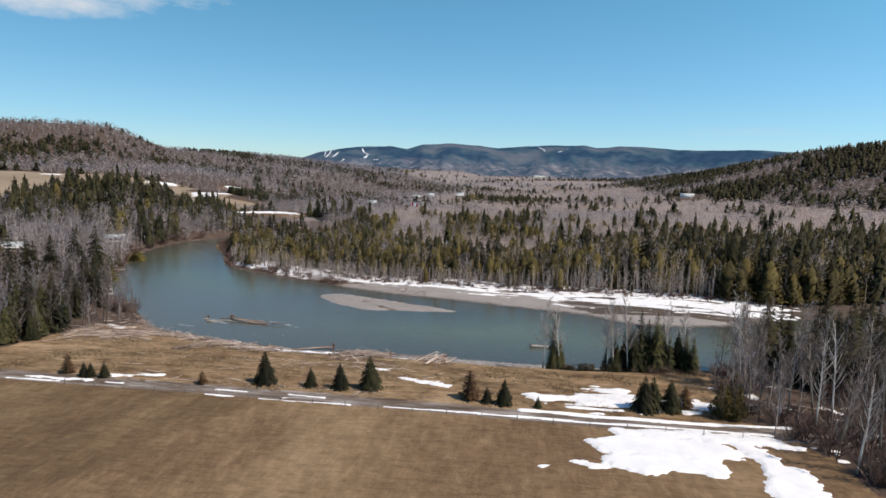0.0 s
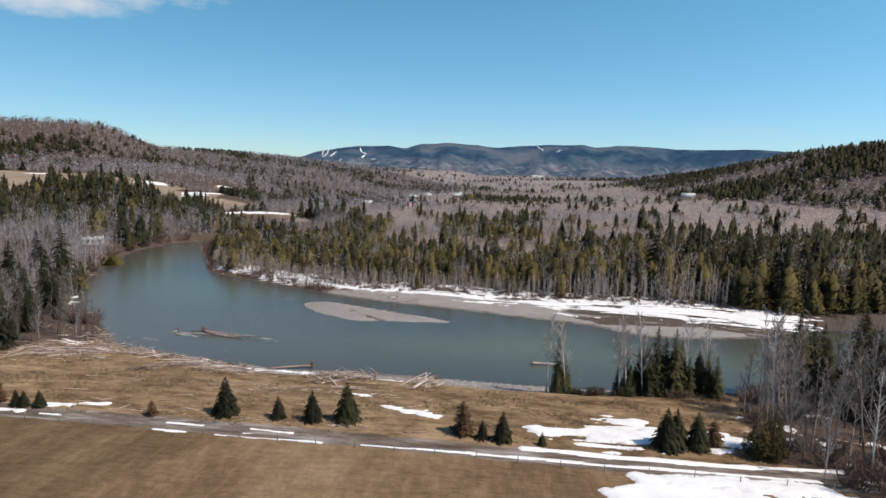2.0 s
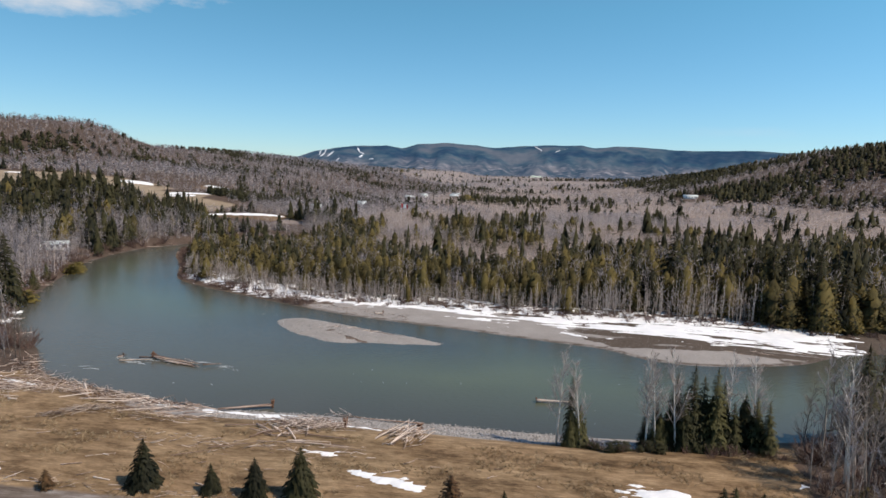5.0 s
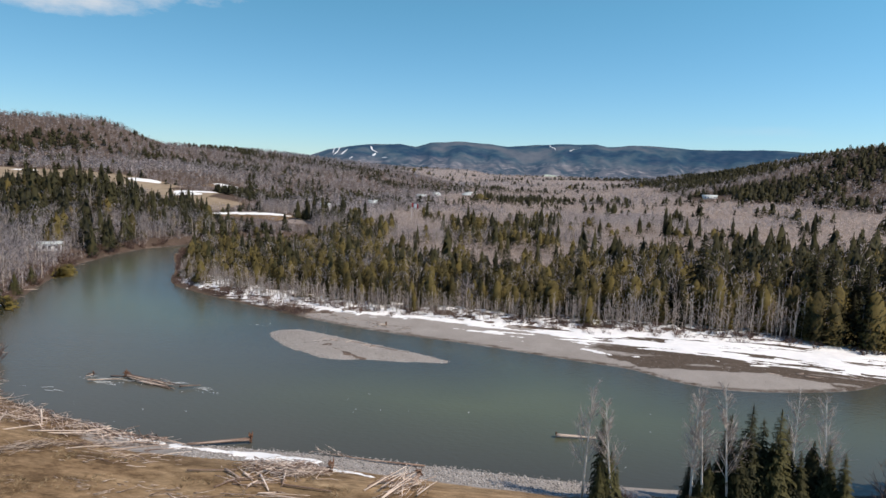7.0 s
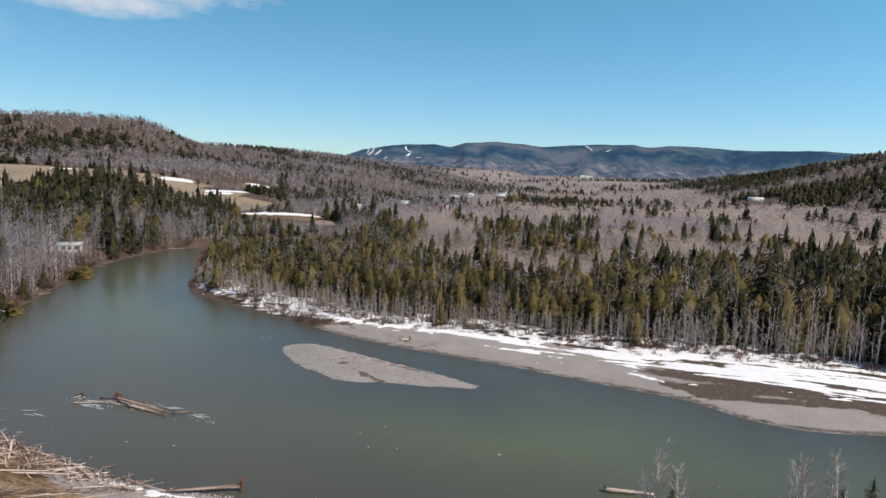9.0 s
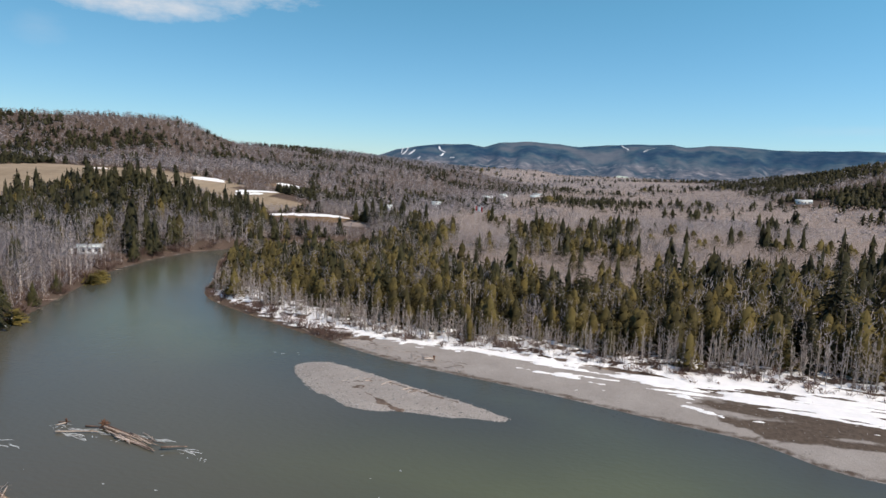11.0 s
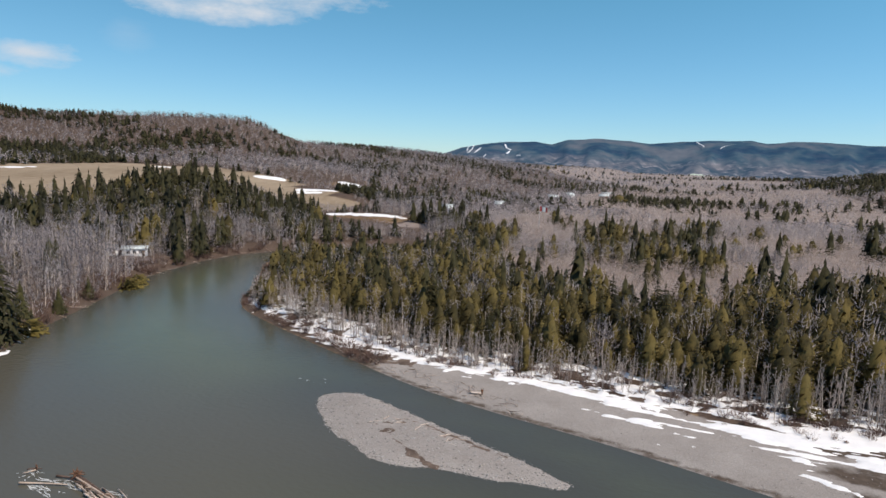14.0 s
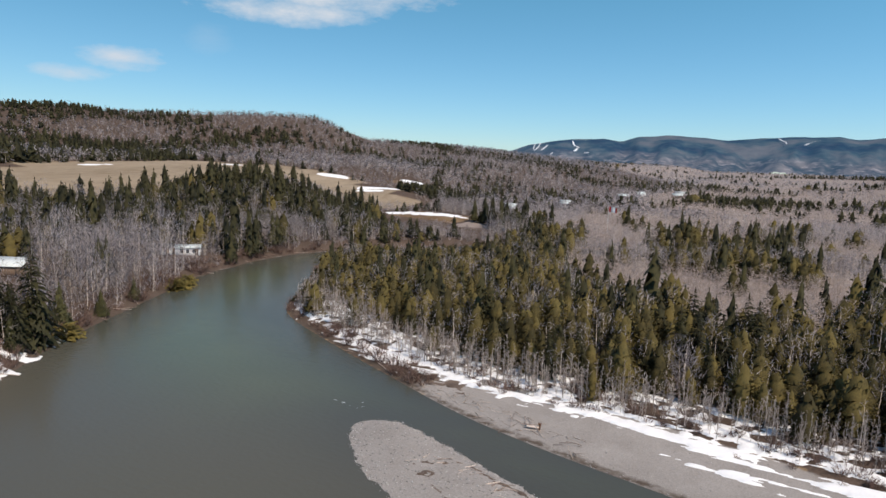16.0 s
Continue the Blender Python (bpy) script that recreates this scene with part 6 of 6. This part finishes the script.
# fan of poles
for k in range(17):
    x, y = rnd.gauss(-11.3, 1.1), rnd.gauss(94.4, 1.0)
    log(x, y, rnd.choice((3.0, 4.2, 5.2)), 58 + rnd.gauss(0, 11), rnd.choice((0, 1, 3, 4)), rnd.uniform(0, 0.8), rnd.gauss(-8, 4),
        label="yellowish pole in a leaning driftwood stack", group="driftwood stack poles", thick=0.95)
root_log(-10.6, 97.5, 3.0, 80, size=0.7)
root_log(-22.3, 97.8, 5.0, 10, size=1.1)
root_log(-36.2, 104.6, 7.5, 22, z=0.15, size=0.95)
# whole fallen tree with its bare branches at the water's edge
fallen = thing("fallen_tree", "bleached fallen tree with bare branches at the water's edge", "tree", at=(-10.8, 104.0, 0.45), turn=radians(178))
wood, fine = bare_tree(np.random.default_rng(3), 14.0, 2.6, 9, 5, 6, 0.013, 0.6, 0.035, 1.3)
for name, (v, t), m in (("trunk", wood, DRIFT), ("crown", fine, DRIFT)):
    part(name, mesh_of(name, v[:, [2, 0, 1]] * (1, 1, 0.6), t, m), fallen)
# logs aground in the river
for x, y, ln, deg, k in [(-57.5, 122.5, 9, -14, 2), (-56.5, 122.0, 8, -18, 0), (-58.8, 122.6, 6, -10, 4), (-55, 121.6, 6, -24, 1), (-62.5, 123.6, 4, 8, 0), (-64.2, 121.6, 5, 20, 3), (-50, 121.6, 3, 24, 5),
                         (-67.6, 123.2, 1.4, 40, 4), (-53.6, 120.9, 4, -20, 3), (-60.5, 122.9, 5, -30, 3)]:
    log(x, y, ln, deg, k, 0.06 + 0.1 * (k % 3), 0, "wet brown log aground in the river", "logs aground in the river", z=0.02, thick=1.3)
for k in range(14):
    log(rnd.gauss(-56.5, 1.4), rnd.gauss(122.2, 0.35), rnd.choice((3, 4.5, 6)), -15 + rnd.gauss(0, 7), rnd.choice((1, 3, 5)), rnd.uniform(0, 0.4), 0, "wet brown log aground in the river", "logs aground in the river", z=0.02, thick=0.9)
root_log(-59.0, 123.0, 6.5, 165, z=0.15, size=0.9, label="wet brown log with roots aground in the river")
root_log(-67.8, 122.8, 1.3, 60, z=-0.05, thick=0.6, size=0.5, label="small wet stump aground in the river")
root_log(7.6, 115.9, 5.2, 184, z=0.0, size=0.45, label="pale log with roots floating in the river")
# drift debris on the far shore
for k in range(26):
    cx, cy = rnd.choice(((-31.5, 166.4), (-35, 167.6), (-33, 167), (52, 149.5), (58, 151), (45, 148)))
    log(cx + rnd.gauss(0, 2.4), cy + rnd.gauss(0, 0.8), rnd.choice((1.5, 2.2, 3.2)), -20 + rnd.gauss(0, 30), rnd.randrange(6), rnd.uniform(0, 0.2), 0,
        "brown driftwood stick on the far gravel shore", "driftwood on the far shore", thick=0.5)
root_log(-30.6, 165.6, 2.0, 10, size=0.7)
for k in range(30):
    q = along(tip_shore, 0.5, 3.5, 1, -1)[0]
    log(q[0], q[1], rnd.choice((1.5, 2.5, 3.5)), rnd.uniform(-60, 0), rnd.randrange(6), 0.05, 0, "brown driftwood stick on the point's bank", "driftwood on the point", thick=0.7)
for k in range(26):
    f = rnd.random()
    x, y = -39 + 13 * f + rnd.gauss(0, 0.8), 150.5 + 1.5 * math.sin(3 * f) - 3.0 * f * f + rnd.gauss(0, 0.7)
    log(x, y, rnd.choice((0.9, 1.4, 1.8)), rnd.uniform(0, 90), rnd.randrange(6), 0.0, 0, "brown stick on the gravel island", "driftwood on the island", thick=0.5)
# scattered sticks on the meadow
for k in range(40):
    x, y = rnd.uniform(-62, 6), rnd.uniform(76.5, 90)
    log(x, y, rnd.choice((0.8, 1.2, 2.0, 3.0)), rnd.gauss(5, 25), rnd.randrange(6), 0.0, 0, "thin bleached stick lying on the meadow", "sticks on the meadow", thick=0.55)
# leaning and fallen trunks along the steep bank
for k in range(22):
    q = along(left_shore, -1.2, 1.6, 1, 1)[0]
    log(q[0], q[1], rnd.choice((3.5, 5, 6.5)), rnd.uniform(-50, 50), rnd.randrange(6), 0.15, rnd.uniform(-6, 10), "bleached trunk fallen from the bank to the water", "fallen trunks on the bank", thick=0.9)
for k in range(280):
    jam_log()
# dark fallen trunks under the near trees
for k in range(26):
    x, y = rnd.uniform(40, 54), rnd.uniform(56, 100)
    log(x, y, rnd.choice((3, 4.5, 6)), rnd.uniform(-60, 60), rnd.randrange(6), 0.1, rnd.gauss(0, 4), "grey fallen trunk among bare trees", "fallen trunks in the woods", thick=1.0)

for key, name, mat, label in (("shrub", "shrub_thicket", SHRUB, "leafless brown shrubs along the shores"), ("log", "driftwood_litter", DRIFT, "bleached driftwood sticks along the shores")):
    v, t = join(LOOSE[key])
    tint = np.concatenate([np.full(len(a), rnd.random()) for a, b in LOOSE[key]])
    tagged(new(name, mesh_of(name, v, t, mat, False, dict(tint=tint))), label, "driftwood" if key == "log" else "shrubs", kind="stuff")

# ---- fence along the track ----
fence = thing("fence", "low wire fence with grey wooden posts along the track", "fence")
post_mesh = mesh_of("post", *tube([(0, 0, -0.3), (0.01, 0, 0.6), (0.02, 0.01, 0.95)], [0.055, 0.05, 0.045], 6), POST, True)
posts = [(x, float(track_y(x)) - 2.1) for x in np.arange(-62, 37, 4.6)]
for x, y in posts:
    p = part("post", post_mesh, fence)
    p.matrix_basis = Matrix.LocRotScale((x, y, float(ground_z(x, y))), Euler((rnd.gauss(0, 0.05), rnd.gauss(0, 0.05), rnd.uniform(0, 6))), (1, 1, rnd.uniform(0.85, 1.1)))
for height in (0.4, 0.8):
    part("wire", mesh_of("wire", *tube([(x, y, float(ground_z(x, y)) + height) for x, y in posts], [0.006] * len(posts), 3), WIRE), fence)

# ---- buildings ----


def box(x0, x1, y0, y1, z0, z1):
    v = [(x, y, z) for z in (z0, z1) for y in (y0, y1) for x in (x0, x1)]
    q = [(0, 2, 3, 1), (4, 5, 7, 6), (0, 1, 5, 4), (2, 6, 7, 3), (0, 4, 6, 2), (1, 3, 7, 5)]
    return np.array(v, float), np.array([t for a, b, c, d in q for t in ((a, b, c), (a, c, d))])


def house(x, y, turn, w, d, h, rise, wall_mat, roof_mat, label, windows=2, chimney=False):
    """A gabled building: w along its ridge, d across it."""
    ob = thing("house", label, "house", at=(x, y, float(ground_z(x, y)) - 0.2), turn=radians(turn))
    v, t = box(-w / 2, w / 2, -d / 2, d / 2, -0.6, h)
    g = np.array([(-w / 2, -d / 2, h), (-w / 2, d / 2, h), (-w / 2, 0, h + rise), (w / 2, -d / 2, h), (w / 2, d / 2, h), (w / 2, 0, h + rise)])
    part("wall", mesh_of("wall", *join([(v, t), (g, [(0, 2, 1), (3, 4, 5)])]), wall_mat), ob)
    o, th = 0.35, 0.12
    for sgn in (-1, 1):
        a = np.array([(-w / 2 - o, sgn * (d / 2 + o), h - rise * o / (d / 2)), (w / 2 + o, sgn * (d / 2 + o), h - rise * o / (d / 2)), (w / 2 + o, 0, h + rise), (-w / 2 - o, 0, h + rise)])
        a[:, 2] += 0.03
        vv = np.vstack([a, a + (0, 0, th)])
        part("roof", mesh_of("roof", vv, [(0, 1, 2), (0, 2, 3), (4, 6, 5), (4, 7, 6), (0, 4, 5), (0, 5, 1), (1, 5, 6), (1, 6, 2), (2, 6, 7), (2, 7, 3), (3, 7, 4), (3, 4, 0)], roof_mat), ob)
    for k in range(windows):
        wx0 = -w / 2 + w * (k + 1) / (windows + 1)
        for sgn in (-1, 1):
            part("window", mesh_of("window", *box(wx0 - 0.45, wx0 + 0.45, sgn * d / 2 - 0.03, sgn * d / 2 + 0.03, h * 0.4, h * 0.8), WINDOW), ob)
    part("door", mesh_of("door", *box(w / 2 - 1.4, w / 2 - 0.5, -d / 2 - 0.04, -d / 2 + 0.04, 0.1, 2.1), BROWN_WALL), ob)
    if chimney:
        part("chimney", mesh_of("chimney", *box(-0.3, 0.3, 0.2, 0.8, h, h + rise + 0.8), DARK_ROOF), ob)


house(-161, 224, 42, 7.0, 4.0, 2.5, 0.7, WHITE_SIDING, METAL_ROOF, "low white mobile home among bare trees", 3)
house(-165.5, 219.5, 42, 3.2, 3.0, 2.4, 1.1, WHITE_SIDING, DARK_ROOF, "small white shed among bare trees", 1)
house(-166, 173, 28, 15.0, 7.0, 2.6, 1.5, BROWN_WALL, METAL_ROOF, "long brown barn with a pale metal roof", 2)
for x, y, a, w, mat in ((-124, 747, 20, 11, BROWN_WALL), (-117, 816, 40, 10, WHITE_SIDING), (-78, 824, 10, 11, BROWN_WALL), (-157, 500, 15, 8, WHITE_SIDING), (-139, 578, 30, 8, WHITE_SIDING)):
    house(x, y, a, w, 7, 4.0, 2.2, mat, METAL_ROOF, "distant house with a pale roof in the valley", 3)
for x, y, a in ((-84, 940, 8), (211, 790, -12)):
    house(x, y, a, 16, 8, 3.0, 1.8, WHITE_SIDING, METAL_ROOF, "long distant farm building with a pale metal roof", 4)

# flag on a tall pole above the trees
flag_pole = thing("flag_pole", "tall flag pole with a red and white flag", "flag", at=(-72, 415, float(ground_z(-72, 415))), turn=radians(-15))
part("pole", mesh_of("pole", *tube([(0, 0, -0.5), (0, 0, 7), (0, 0, 14.0)], [0.12, 0.10, 0.06], 8), WHITE_SIDING, True), flag_pole)
fu, fv = np.meshgrid(np.linspace(0, 4.6, 13), np.linspace(0, 2.5, 5))
for name, x0, x1, m in (("flag_red_band", 0, 3, RED_CLOTH), ("flag_white_band", 3, 9, WHITE_CLOTH), ("flag_red_band", 9, 12, RED_CLOTH)):
    uu, vv = fu[:, x0:x1 + 1], fv[:, x0:x1 + 1]
    sheet = np.stack([uu.ravel() + 0.1, (np.sin(uu * 2.2) * 0.25).ravel(), 11.0 + vv.ravel() - 0.12 * uu.ravel()], 1)
    part(name, mesh_of(name, sheet, grid_tris(uu.shape[1], uu.shape[0]), m, True), flag_pole)

# ---- stones, grass and foam ----


def sprinkle(name, label, category, model, mat, x, y, sizes, swing=6.283, z=None):
    v, t = model
    n = len(x)
    ang = RNG.uniform(-0.5, 0.5, n) * swing
    c, s = np.cos(ang)[:, None], np.sin(ang)[:, None]
    sc = np.asarray(sizes)[:, None]
    X = (v[None, :, 0] * c - v[None, :, 1] * s) * sc + x[:, None]
    Y = (v[None, :, 0] * s + v[None, :, 1] * c) * sc + y[:, None]
    Z = v[None, :, 2] * sc + (ground_z(x, y) if z is None else np.full(n, z))[:, None]
    T = (t[None] + (np.arange(n) * len(v))[:, None, None]).reshape(-1, 3)
    ob = new(name, mesh_of(name, np.stack([X, Y, Z], 2).reshape(-1, 3), T, mat, False, dict(tint=np.repeat(RNG.uniform(0, 1, n), len(v)))))
    tagged(ob, label, category, kind="stuff")


stone = (np.array([(1, 0, 0), (0.3, 0.8, 0.05), (-0.8, 0.5, 0), (-0.7, -0.6, 0.05), (0.4, -0.8, 0), (0.1, 0, 0.6), (0, 0, -0.3)]) * (1, 0.8, 0.8),
         np.array([(0, 1, 5), (1, 2, 5), (2, 3, 5), (3, 4, 5), (4, 0, 5), (1, 0, 6), (2, 1, 6), (3, 2, 6), (4, 3, 6), (0, 4, 6)]))
bx, by = RNG.uniform(-54, -10, 9000), RNG.uniform(139, 161, 9000)
info = land(bx, by)
ok = (info["bar"] > -0.4) & (RNG.uniform(0, 1, 9000) < np.where(info["bar"] < 1.2, 1.0, 0.35))
sprinkle("cobbles", "grey rounded cobbles on the gravel island", "stones", stone, STONE, bx[ok], by[ok], RNG.uniform(0.06, 0.2, int(ok.sum())))
bx, by = RNG.uniform(-40, 12, 6000), RNG.uniform(98, 105.5, 6000)
info = land(bx, by)
ok = (~info["river"] | (info["dn"] < 0.8)) & (info["dn"] < 4.5)
sprinkle("cobbles", "pale cobbles along the river beach", "stones", stone, STONE, bx[ok], by[ok], RNG.uniform(0.06, 0.24, int(ok.sum())))
bx, by = RNG.uniform(-60, 70, 9000), RNG.uniform(138, 176, 9000)
info = land(bx, by)
ok = (~info["river"]) & (info["df"] < 14) & (RNG.uniform(0, 1, 9000) < np.where(info["df"] < 1.5, 1, 0.3))
sprinkle("cobbles", "grey pebbles on the far gravel shore", "stones", stone, STONE, bx[ok], by[ok], RNG.uniform(0.04, 0.14, int(ok.sum())))

blade = []
for k in range(7):
    a = k * 0.9
    blade.append((np.array([(math.cos(a) * 0.1 - 0.03, math.sin(a) * 0.1, -0.02), (math.cos(a) * 0.1 + 0.03, math.sin(a) * 0.1, -0.02), (math.cos(a) * 0.55, math.sin(a) * 0.55, 0.5 + 0.2 * (k % 3))]), [(0, 1, 2)]))
STRAW = material("dry_straw", (0.13, 0.088, 0.046), (0.44, 0.34, 0.21), 0.3, tint=0.5)
gx, gy = RNG.uniform(-80, 38, 26000), RNG.uniform(75, 104, 26000)
gi = land(gx, gy)
ok = (gi["dn"] > 5) & (gi["gravel"] < 0.3) & (fbm(gx, gy, 6, 3, 91) + fbm(gx * 0.4, gy, 2.2, 3, 92) > 0.12)
sprinkle("grass_tufts", "dry straw-coloured grass tufts on the meadow", "grass", join(blade), STRAW, gx[ok], gy[ok], RNG.uniform(0.25, 0.6, int(ok.sum())))

ring = np.array([(math.cos(a) * (1 + 0.25 * math.sin(3 * a)), math.sin(a) * 0.35, 0) for a in np.linspace(0, 6.283, 9)[:-1]])
ripple = (np.vstack([ring, [(0, 0, 0)]]), np.array([(k, (k + 1) % 8, 8) for k in range(8)]))
fx, fy, fs = [], [], []
for cx, cy, sx, sy, n in ((-61, 121.6, 3, 0.5, 10), (-46, 120.5, 2.5, 0.5, 7), (-66, 121.6, 2, 0.5, 10), (-48, 113, 8, 2, 4), (-20, 120, 8, 3, 5), (2, 122, 9, 3, 4), (-56, 160, 2, 0.8, 8), (14, 113, 5, 2, 5)):
    for k in range(n):
        fx.append(rnd.gauss(cx, sx))
        fy.append(rnd.gauss(cy, sy))
        fs.append(rnd.uniform(0.07, 0.24))
sprinkle("foam", "small patches of pale foam on the river", "foam", ripple, FOAM, np.array(fx), np.array(fy), fs, z=0.012)
streak = np.array([(u, w * (0.12 + 0.05 * math.sin(7 * u)) * (1 - (u / 1.6) ** 2) + 0.08 * math.sin(3 * u), 0) for u in np.linspace(-1.6, 1.6, 9) for w in (-1, 1)])
streak_tris = np.array([t for k in range(8) for t in ((2 * k, 2 * k + 2, 2 * k + 3), (2 * k, 2 * k + 3, 2 * k + 1))])
fx, fy, fs = [], [], []
for cx, cy, sx, sy, n in ((-62.5, 122.8, 1.6, 0.25, 12), (-55.5, 123.4, 1.8, 0.2, 12), (-64, 120.9, 1.6, 0.4, 12), (-47.5, 121.6, 1.0, 0.3, 7), (-67.6, 123.0, 0.6, 0.3, 5), (-70, 117, 2, 0.6, 4)):
    for k in range(n):
        fx.append(rnd.gauss(cx, sx))
        fy.append(rnd.gauss(cy, sy))
        fs.append(rnd.uniform(0.25, 0.85))
sprinkle("foam", "thin white streaks of broken water round the logs", "foam", (streak, streak_tris), FOAM, np.array(fx), np.array(fy), fs, 0.7, 0.014)
